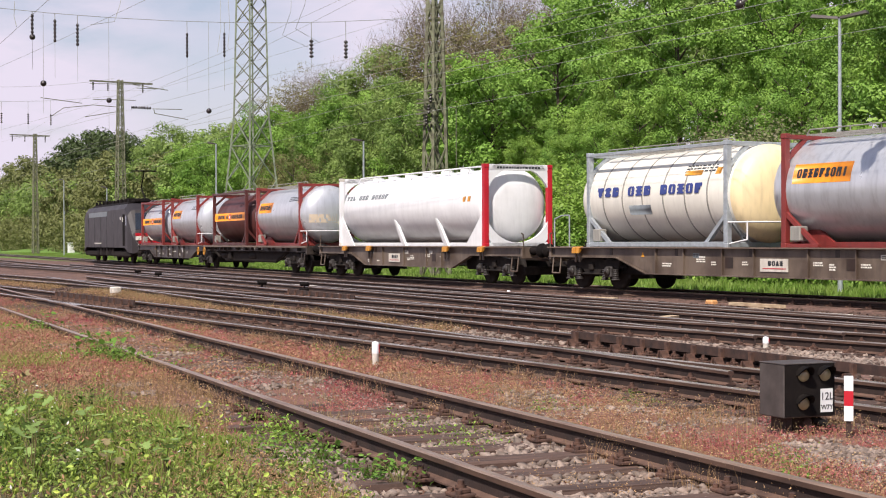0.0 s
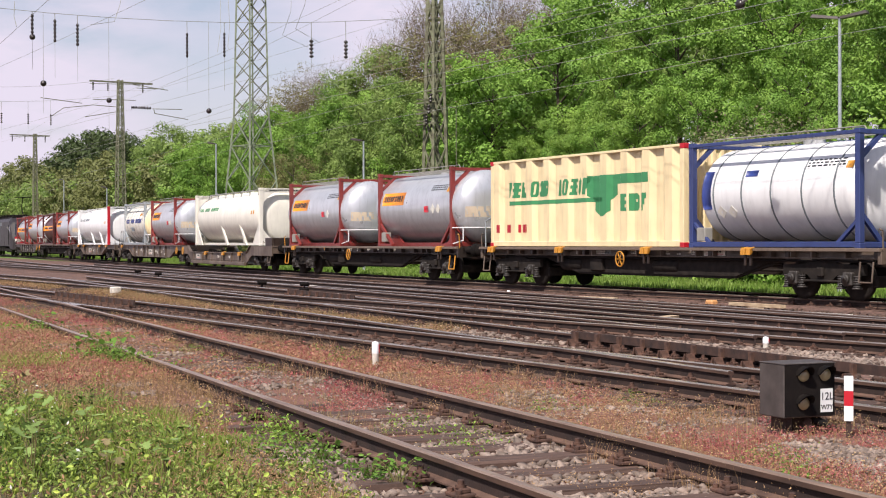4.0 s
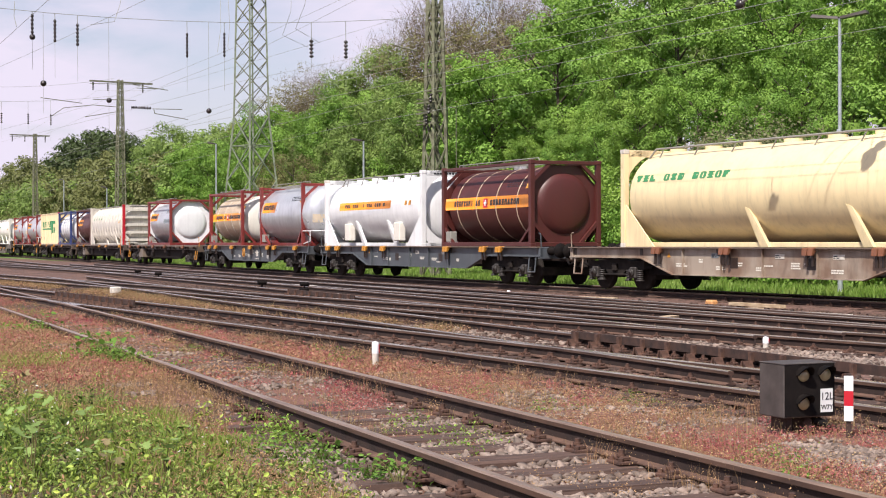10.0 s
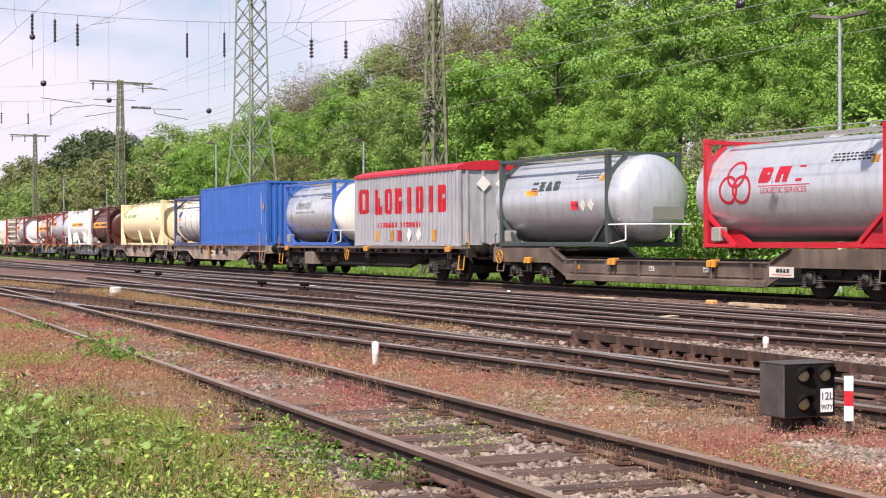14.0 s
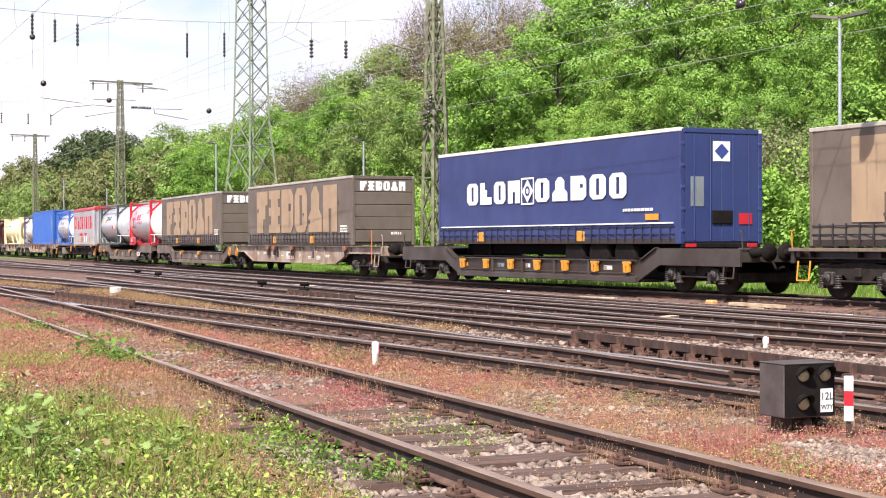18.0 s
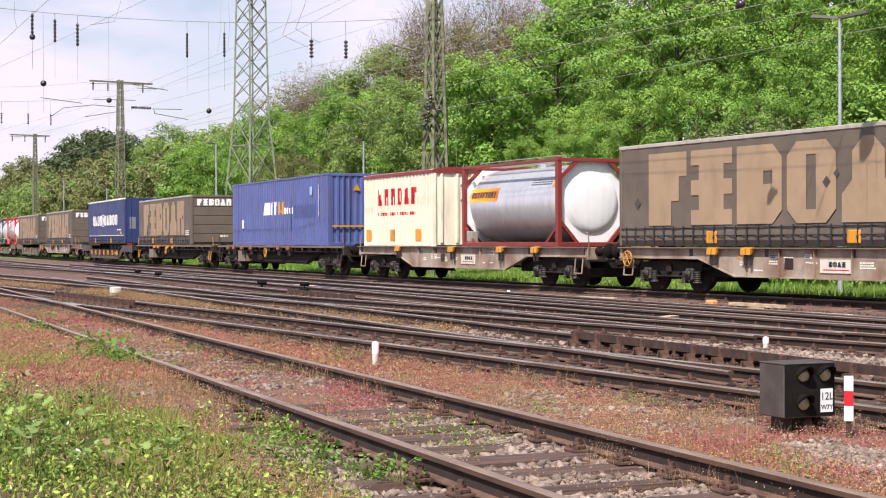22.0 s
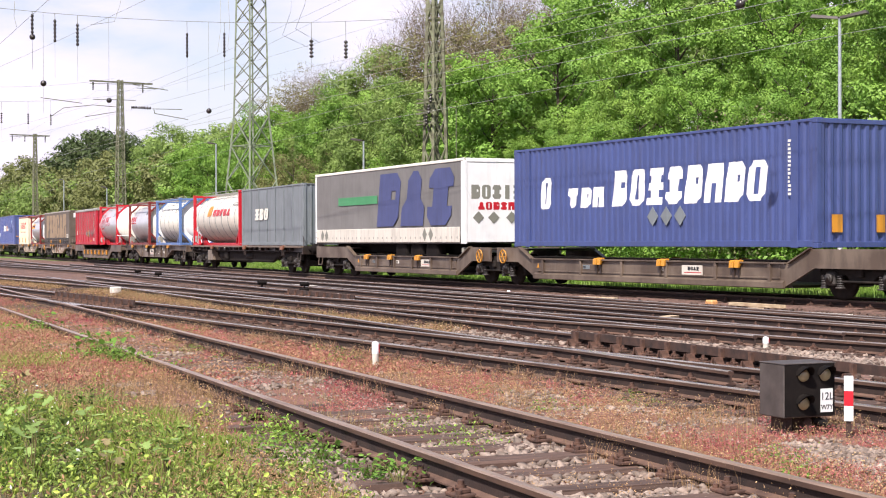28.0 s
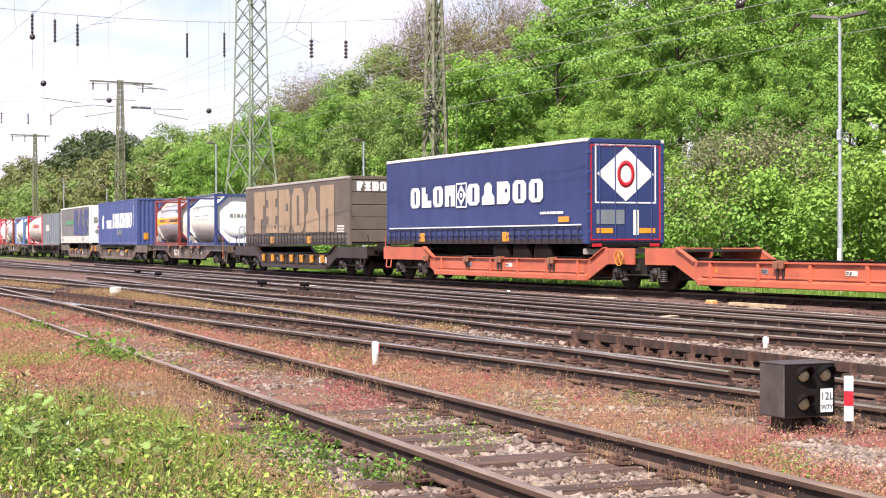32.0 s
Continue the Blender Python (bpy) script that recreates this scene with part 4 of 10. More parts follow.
    if style == "fish":
        part("brake_gear", G().box(c0 - 0.3, c0 + 0.9, -0.9, -0.5, 0.42, 0.85, 0.03).box(c1 - 0.9, c1 + 0.3, -0.9, -0.5, 0.42, 0.85, 0.03)
             .rod((c0 - 0.5, -0.7, 0.55), (c1 + 0.5, -0.7, 0.55), 0.04, 6).bar((bx0 - 1.3, -1.0, 0.75), (bx0 + 1.6, -1.0, 0.62), 0.06).bar((bx1 - 1.6, -1.0, 0.62), (bx1 + 1.3, -1.0, 0.75), 0.06), M_BLACK, w)
    if style == "flat":
        for k in range(2):
            xx = c0 + 0.8 + k * (c1 - c0) * 0.42 + r.uniform(0, 0.8)
            part("air_reservoir", G().lathe_x([(xx, 0.0), (xx + 0.04, 0.16), (xx + 0.1, 0.2), (xx + 1.1, 0.2), (xx + 1.16, 0.16), (xx + 1.2, 0.0)], 0.68, 16, yc=-0.85), M_RUNNING, w)
        part("underframe_truss", G().prism([(c0, 0.93), (c0 + 1.7, 0.46), (c1 - 1.7, 0.46), (c1, 0.93)], -0.98, -0.90).prism([(c0, 0.93), (c0 + 1.7, 0.46), (c1 - 1.7, 0.46), (c1, 0.93)], 0.90, 0.98), M_RUNNING, w)
        part("brake_gear", G().box(c0 + 2.6, c0 + 3.2, -1.1, -0.7, 0.50, 0.86, 0.03).rod((c0 - 1, -0.6, 0.62), (c1 + 1, -0.6, 0.62), 0.04, 6)
             .bar((c0, -0.9, 0.88), (c0 + 1.8, -0.9, 0.45), 0.09).bar((c1, -0.9, 0.88), (c1 - 1.8, -0.9, 0.45), 0.09).box(c0 + 1.8, c1 - 1.8, -0.95, -0.85, 0.40, 0.52, 0.01), M_RUNNING, w)
    for e, xx, sg in ((ends[0], x0, -1), (ends[1], x1, 1)):
        if e == "b":
            part("headstock", G().box(min(xx, xx - sg * 0.12), max(xx, xx - sg * 0.12), -1.24, 1.24, 0.80, 1.15, 0.015), mat, w)
            for sy in (-0.875, 0.875):
                sub("buffer", BUFFER, w, pose(xx, sy, 1.04, 0, 0, 0 if sg > 0 else 180))
            part("coupling", G().box(min(xx, xx + sg * 0.42), max(xx, xx + sg * 0.42), -0.06, 0.06, 0.94, 1.06, 0.02), M_BLACK, w)
            part("brake_hose", G().path([(xx + sg * 0.1, -0.4, 0.86), (xx + sg * 0.3, -0.42, 0.62), (xx + sg * 0.55, -0.40, 0.70)], 0.035, 6), M_BLACK, w)
            part("shunter_step", G().path([(xx - sg * 0.25, -1.22, 0.86), (xx - sg * 0.25, -1.27, 0.42), (xx - sg * 0.65, -1.27, 0.42), (xx - sg * 0.65, -1.22, 0.86)], 0.022, 6), mat if "step_paint" not in extras else M_YELLOW, w)
            part("grab_rail", G().path([(xx, -1.18, 1.1), (xx, -1.2, 1.52), (xx - sg * 0.10, -1.2, 1.56)], 0.018, 6), mat if "step_paint" not in extras else M_YELLOW, w)
    add_bogie(w, bx0) if ends[0] == "b" or "own0" in extras else None
    add_bogie(w, bx1) if ends[1] == "b" or "own1" in extras else None
    for i, lx in enumerate(locks):
        for sy in (-1, 1):
            sub("container_lock", lock_mesh_ or LOCK_D, w, pose(lx, sy * 1.25, top + 0.005 if style != "pocket" else 0.83, 0, 0, 0 if sy < 0 else 180))
    pr = G()
    q = -face - 0.003
    for k in range(9):
        xx = c0 + 1.4 + (c1 - c0 - 3.4) * (k + r.random()) / 9
        z = {"fish": r.uniform(0.58, 0.82), "flat": 0.97, "pocket": r.uniform(0.48, 0.62)}[style]
        wd = r.uniform(0.12, 0.42)
        if panel is not None and panel - wd - 0.05 < xx < panel + 1.2:
            continue
        for i in range(r.choice((1, 2, 2, 3))):
            xa = xx
            while xa < xx + wd:
                b_ = r.uniform(0.03, 0.10)
                pr.box(xa, xa + b_, q - 0.003, q, z + i * 0.055, z + i * 0.055 + 0.034)
                xa += b_ + 0.015
        if style == "fish" and k in (2, 6):
            part("data_board", G().box(xx + 0.55, xx + 0.85, q - 0.006, q, 0.66, 0.92, 0.004), M_WAGON_DARK, w, "small dark data board")
    part("data_print", pr, M_OFFWHITE, w)
    # small boards and warning triangle on the sill
    bz = {"fish": 0.90, "flat": 0.975, "pocket": 0.55}[style]
    bq = -face - (0.002 if style != "pocket" else 0.012)
    for k in range(3):
        xx = c0 + 1.2 + (c1 - c0 - 2.6) * (k + 0.2 + 0.6 * r.random()) / 3
        if panel is None or not panel - 0.5 < xx < panel + 1.3:
            bd = part("sill_board", G().box(xx, xx + r.uniform(0.22, 0.42), bq - 0.008, bq, bz, bz + 0.11), M_DIRTY_WHITE if k else M_GREYBOX, w, "small dirty data board")
            part("board_print", small_print(xx + 0.02, xx + 0.2, bz + 0.02, bz + 0.10, bq - 0.008, 2, seed + k), M_INK, bd)
    xx = c0 + 0.9 + r.uniform(0, 0.6)
    part("warning_triangle", G().prism([(xx, bz), (xx + 0.14, bz), (xx + 0.07, bz + 0.13)], bq - 0.008, bq), M_YELLOW, w)
    part("brake_pipe", G().rod((x0 + 0.3, -1.08, 0.86), (x1 - 0.3, -1.08, 0.86), 0.025, 6), M_BLACK, w)
    if panel is not None:
        pz = {"fish": 0.60, "flat": 0.95, "pocket": 0.48}[style]
        pw = 0.98 if style == "fish" else 0.85
        ph = 0.30 if style == "fish" else 0.18 if style == "flat" else 0.24
        sg = part("name_plate", G().box(panel, panel + pw, q - 0.02, q, pz, pz + ph), M_DIRTY_WHITE, w, "white plate with a red and a black mark")
        part("plate_mark", joined(marks(["pair", "ring", "arch2", "open"], panel + pw * 0.3, panel + pw * 0.86, pz + ph * 0.45, pz + ph * 0.82, q - 0.02)), M_INK, sg)
        part("plate_line", G().box(panel + 0.1, panel + pw - 0.06, q - 0.024, q - 0.02, pz + ph * 0.2, pz + ph * 0.27), M_RED, sg)
    for q in extras:
        if q == "wheel0":
            sub("brake_wheel", BRAKEWHEEL, w, pose(x0 + 0.55, -1.36, 0.86), "yellow handbrake wheel")
        elif q == "wheel1":
            sub("brake_wheel", BRAKEWHEEL, w, pose(x1 - 0.55, -1.36, 0.86), "yellow handbrake wheel")
        elif q == "wheelmid":
            sub("brake_wheel", BRAKEWHEEL, w, pose(c0 + (c1 - c0) * 0.42, -1.34, 0.84), "yellow handbrake wheel")
        elif q == "box":
            part("equipment_box", G().box(c0 - 0.1, c0 + 0.95, -1.24, -0.8, 0.42, 0.92, 0.02), M_BOXPALE, w, "dirty pale equipment box")
        elif q == "rail0":
            part("end_handrail", G().path([(x0 + 0.1, -1.1, 1.1), (x0 + 0.1, -1.1, 1.95), (x0 + 0.5, -1.1, 2.05), (x0 + 0.9, -1.1, 2.05), (x0 + 0.9, -1.1, 1.1)], 0.022, 6), M_GALV, w)
        elif q == "platform1":
            part("end_platform", G().box(x1 - 1.1, x1 - 0.05, -1.24, 1.24, 1.10, 1.5, 0.02), M_WAGON_DARK, w)
        elif q == "lever":
            part("lever", G().rod((x1 - 0.8, -1.30, 0.5), (x1 - 0.8, -1.30, 1.75), 0.018, 6), M_DULLORANGE, w, "orange upright lever")
        elif q == "stanchions":
            for k in range(7):
                xx = c0 + 1.2 + (c1 - c0 - 2.4) * k / 6
                part("folding_stanchion", G().prism([(xx - 0.15, 0.78), (xx - 0.13, 0.50), (xx - 0.02, 0.48), (xx - 0.03, 0.66), (xx + 0.03, 0.66), (xx + 0.03, 0.48), (xx + 0.14, 0.50), (xx + 0.15, 0.78)], -1.37, -1.30).rod((xx - 0.18, -1.34, 0.74), (xx + 0.18, -1.34, 0.74), 0.035, 8), M_YELLOW, w)
    return w


# ---- tanks
def barrel_profile(x0, x1, r, dish):
    left = [(x0 + dish * (1 - math.cos(math.pi / 2 * i / 8)), r * math.sin(math.pi / 2 * i / 8) ** 0.75) for i in range(9)]
    right = [(x1 - (x - x0), q) for x, q in left[::-1]]
    return left + right


def tank_bands(tank, x0, x1, r, zc, n, mat):
    for i in range(n):
        x = x0 + (x1 - x0) * (i + 0.5) / n
        part("cladding_band", G().lathe_x([(x - 0.025, r), (x - 0.025, r + 0.009), (x + 0.025, r + 0.009), (x + 0.025, r)], zc, 40), mat, tank)


def walkway(tank, x0, x1, z, y=-0.25, w=0.9, rail=True):
    g = G()
    for k in range(3):
        yy = y - w / 2 + k * w / 2
        g.bar((x0, yy, z), (x1, yy, z), 0.04, 0.03)
    n = int((x1 - x0) / 0.22)
    for i in range(n + 1):
        x = x0 + (x1 - x0) * i / n
        g.bar((x, y - w / 2, z), (x, y + w / 2, z), 0.025, 0.02)
    part("walkway", g, M_ROOFGREY, tank)
    if rail:
        h = G().path([(x0, y - w / 2, z), (x0 + 0.1, y - w / 2, z + 0.12), (x1 - 0.1, y - w / 2, z + 0.12), (x1, y - w / 2, z)], 0.016, 6)
        for i in range(6):
            xx = x0 + (x1 - x0) * (i + 0.5) / 6
            h.rod((xx, y - w / 2, z - 0.05), (xx, y - w / 2, z + 0.12), 0.014, 5)
        part("walkway_rail", h, M_ROOFGREY, tank)


def corner_posts(tank, X, z0, z1, mat, w=0.15, y=1.219):
    for sx in (-1, 1):
        for sy in (-1, 1):
            xa, xb = sorted((sx * X, sx * (X - w)))
            ya, yb = sorted((sy * y, sy * (y - w)))
            p = part("corner_post", G().box(xa, xb, ya, yb, z0 + 0.118, z1 - 0.118, 0.012), mat, tank)
            for za, zb in ((z0, z0 + 0.118), (z1 - 0.118, z1)):
                part("corner_casting", G().box(xa - (0.01 if sx < 0 else 0.012), xb + (0.012 if sx > 0 else 0.01), ya - 0.006, yb + 0.006, za, zb, 0.012), mat, p)


def hazard_diamonds(parent, x, r, zc, angle, n=2, step=0.42, size=0.26):
    for i in range(n):
        g = G().sector(-size / 2, size / 2, -6, 6, r, 0, 4, 0.006)
        me = G()
        xx = x + i * step
        h = size / 2
        pts = [(0, h * 1.3), (h * 1.3, 0), (0, -h * 1.3), (-h * 1.3, 0)]
        q = []
        for dr in (0.004, 0.010):
            for a, b in pts:
                an = radians(angle) - b / r
                q.append((xx + a, -(r + dr) * math.sin(an), zc + (r + dr) * math.cos(an)))
        me.add(q, [(4, 5, 6, 7), (0, 1, 5, 4), (1, 2, 6, 5), (2, 3, 7, 6), (3, 0, 4, 7)])
        part("hazard_plate", me, M_OFFWHITE, parent)


def tank(s_mid, label, L=6.06, style="frame", frame=None, shell=None, r=1.14, zb=1.145, H=2.59, over=0.0, bands=0, band_mat=None,
         print_=None, skirt=False, end_mat=None, braces=True, over_front=None, walk_=True, seed=0, rail_white=False, top_rails=None, patch=False):
    """A tank container. style frame: a full frame of posts and rails; swap: two end frames, the barrel runs out past them."""
    t = holder("tank_container")
    tagged(t, label, "tank container", "loads of the goods train")
    MOVING.append((t, s_mid))
    frame, shell = frame or M_FRAME_RED, shell or M_SILVER
    X, z1 = L / 2, zb + H
    zc = zb + (H * 0.5 if style == "frame" else H * 0.5 + 0.02)
    of = over if over_front is None else over_front
    bx0, bx1 = (-X + 0.10 - of, X - 0.10 + over)
    dish = 0.42 if style == "frame" else 0.55
    part("barrel", G().lathe_x(barrel_profile(bx0, bx1, r, dish), zc, 48), shell, t)
    corner_posts(t, X, zb, z1, frame)
    if style == "frame" or top_rails:
        for sy in (-1, 1):
            part("bottom_side_rail", G().box(-X + 0.15, X - 0.15, min(sy * 1.21, sy * 1.11), max(sy * 1.21, sy * 1.11), zb + 0.02, zb + 0.15, 0.012), frame, t)
            part("top_side_rail", G().box(-X + 0.15, X - 0.15, min(sy * 1.21, sy * 1.12), max(sy * 1.21, sy * 1.12), z1 - 0.12, z1 - 0.03, 0.012), frame, t)
    else:
        for sy in (-1, 1):
            part("saddle", G().prism([(-X + 0.1, zb), (-X + 0.1, zb + 0.75), (-X + 0.3, zb + 0.75), (-X + 1.25, zb + 0.14), (X - 1.25, zb + 0.14), (X - 0.3, zb + 0.75), (X - 0.1, zb + 0.75), (X - 0.1, zb)],
                                     min(sy * 0.78, sy * 0.70), max(sy * 0.78, sy * 0.70)), frame, t)
    for sx in (-1, 1):
        xa, xb = sorted((sx * X, sx * (X - 0.12)))
        part("end_sill", G().box(xa, xb, -1.07, 1.07, zb + 0.01, zb + 0.14, 0.012), frame, t)
        part("end_header", G().box(xa, xb, -1.07, 1.07, z1 - 0.13, z1 - 0.02, 0.012), frame, t)
        if braces:
            xm = (xa + xb) / 2
            for sy in (-1, 1):
                for za, zz in ((zb + 0.75, zb + 0.10), (z1 - 0.62, z1 - 0.08)):
                    part("corner_brace", G().bar((xm, sy * 1.12, za), (xm, sy * 0.52, zz), 0.09, 0.10), frame, t)
            if style == "swap":
                for sy in (-1, 1):
                    part("side_brace", G().bar((sx * (X - 0.1), sy * 1.15, zb + 0.80), (sx * (X - 1.05), sy * 1.08, zb + 0.06), 0.09, 0.10), frame, t)
                    part("side_foot", G().box(min(sx * (X - 0.1), sx * (X - 1.2)), max(sx * (X - 0.1), sx * (X - 1.2)), min(sy * 1.2, sy * 1.08), max(sy * 1.2, sy * 1.08), zb + 0.01, zb + 0.10, 0.01), frame, t)
            else:
                for sy in (-1, 1):
                    part("side_brace", G().bar((sx * (X - 0.1), sy * 1.15, zb + 0.62), (sx * (X - 0.75), sy * 1.15, zb + 0.12), 0.08, 0.08), frame, t)
    if skirt:
        a = 1.10
        b = 0.56
        o = [(-a, zc - b), (-b, zc - a - 0.06), (b, zc - a - 0.06), (a, zc - b), (a, zc + b), (b, zc + a + 0.06), (-b, zc + a + 0.06), (-a, zc + b)]
        for x in (-X + 0.16, X - 0.20):
            part("end_skirt", G().prism_x(o, x, x + 0.04), end_mat or shell, t)
        part("rear_dome", G().lathe_x([(X - 0.17, 0.92), (X - 0.10, 0.86), (X - 0.05, 0.70), (X - 0.025, 0.4), (X - 0.02, 0.0)], zc, 40), end_mat or shell, t)
    if end_mat and not skirt:
        prof = barrel_profile(bx0, bx1, r + 0.006, dish)[9:]
        part("rear_dome", G().lathe_x(prof, zc, 48), end_mat, t)
    if bands:
        tank_bands(t, -X + 0.35, X - 0.35, r, zc, bands, band_mat or M_ROOFGREY)
    if walk_:
        walkway(t, -X + 0.35, X - 0.25, z1 - 0.045, y=-0.30)
        part("manhole", G().rod((0.1, 0.1, zc + r - 0.05), (0.1, 0.1, z1 - 0.06), 0.26, 14), M_STEEL, t)
    # rear ladder rail and valve
    if style == "swap":
        xr = X + over - 0.1
        part("rear_hand_rail", G().path([(X - 0.05, -1.18, zb + 0.62), (xr, -1.12, zb + 0.62), (xr + 0.12, -0.6, zb + 0.62), (xr + 0.12, 0.9, zb + 0.62)], 0.025, 6)
             .path([(xr, -1.12, zb + 0.62), (xr, -1.12, zb + 0.2), (X, -1.15, zb + 0.1)], 0.022, 6).path([(xr + 0.05, 0.3, zb + 0.62), (xr + 0.05, 0.3, zb + 0.25)], 0.022, 6), M_WHITE, t, "white tubular rail")
        part("front_valve", G().rod((-X + 0.12, -0.95, zb + 0.30), (-X + 0.5, -1.0, zb + 0.25), 0.05, 8).rod((-X + 0.25, -1.0, zb + 0.15), (-X + 0.25, -1.0, zb + 0.42), 0.035, 8), M_STEEL, t)
    part("heating_valve_box", G().box(-X + 0.28, -X + 0.62, -1.2, -0.95, zb + 0.16, zb + 0.5, 0.02), M_ROOFGREY, t)
    # printed marks
    k = print_ or ""
    if k == "tag":
        tg = part("name_panel", G().sector(-X + 0.35, -X + 2.25, 62, 84, r, zc), M_ORANGE, t, "orange panel with dark block marks")
        part("panel_mark", marks_round(["round", "dome", "comb", "dome", "flag", "hook", "round", "wide", "bar"], -X + 0.5, -X + 2.15, 68, 78, r + 0.004, zc), M_INK, tg)
    elif k in ("band", "band_short"):
        u0, u1 = (-X + 0.12, X - 0.12) if k == "band" else (-X * 0.60, X * 0.42)
        lo_, hi_ = (76, 95) if k == "band" else (72, 86)
        tg = part("name_band", G().sector(u0, u1, lo_, hi_, r, zc), M_ORANGE, t, "orange band with dark block marks")
        wd = u1 - u0
        part("band_mark", marks_round(["dome", "comb", "dome", "flag", "hook", "round", "wide", "bar", " ", "peak", "round"], u0 + wd * 0.12, u0 + wd * 0.44, lo_ + 5, hi_ - 5, r + 0.004, zc), M_INK, tg)
        part("band_mark", marks_round(["round", "wide", "dome", "dome", "comb", "wide", "peak", "hook", "round", "wide"], u0 + wd * 0.55, u0 + wd * 0.88, lo_ + 5, hi_ - 5, r + 0.004, zc), M_INK, tg)
        mid = u0 + wd * 0.495
        part("shield", G().sector(mid - 0.15, mid + 0.15, lo_ + 3, hi_ - 2, r + 0.004, zc), M_CRIMSON, tg, "red shield with a white cross")
        part("cross", G().sector(mid - 0.09, mid + 0.09, lo_ + 8, hi_ - 8, r + 0.009, zc, 3).sector(mid - 0.03, mid + 0.03, lo_ + 5, hi_ - 5, r + 0.009, zc, 3), M_WHITE, tg)
    if patch:
        rear = barrel_profile(bx0, bx1, r + 0.010, dish)[9:]
        rear = rear[::-1]
        px_, pr_ = [q[0] for q in rear], [q[1] for q in rear]
        v, n_y, n_z = [], 12, 5
        for i in range(n_y + 1):
            for j in range(n_z + 1):
                y, z = -0.95 + 1.15 * i / n_y, -0.36 + 0.34 * j / n_z
                v.append((float(np.interp(math.hypot(y, z), pr_, px_)), y, zc + z))
        f = [(i * (n_z + 1) + j, (i + 1) * (n_z + 1) + j, (i + 1) * (n_z + 1) + j + 1, i * (n_z + 1) + j + 1) for i in range(n_y) for j in range(n_z)]
        part("rear_panel", G().add(v, f, True), M_TANPATCH, t, "faded tan panel on the rear dome")
        for y, z, mm in ((0.34, -0.36, M_OFFWHITE), (0.62, -0.40, M_OFFWHITE)):
            q = [(y - 0.14, z), (y, z - 0.14), (y + 0.14, z), (y, z + 0.14), (y, z)]
            v = [(float(np.interp(math.hypot(a, b), pr_, px_)) + 0.004, a, zc + b) for a, b in q]
            part("hazard_plate", G().add(v, [(0, 1, 4), (1, 2, 4), (2, 3, 4), (3, 0, 4)]), mm, t)
    rr = random.Random(seed + 5)
    g = G()
    for row in range(3):
        x = X - 1.9
        while x < X - 0.7:
            w_ = rr.uniform(0.06, 0.16)
            g.sector(x, x + w_, 52 + row * 4, 54 + row * 4, r, zc, 1)
            x += w_ + 0.05
    part("small_print", g, M_INK, t)
    part("warning_label", G().sector(X - 0.62, X - 0.4, 57, 66, r, zc, 3), M_YELLOW, t)
    return t, X, r, zc, zb, z1


def rear_bars(t, x, y0, y1, z, n, seed, mat=None, h=0.06):
    """A line of plain bars on a rear face."""
    r = random.Random(seed)
    g = G()
    y = y0
    while y < y1:
        w_ = r.uniform(0.05, 0.10)
        g.box(x, x + 0.004, y, y + w_, z, z + h)
        y += w_ + 0.03
    part("rear_print", g, mat or M_INK, t)


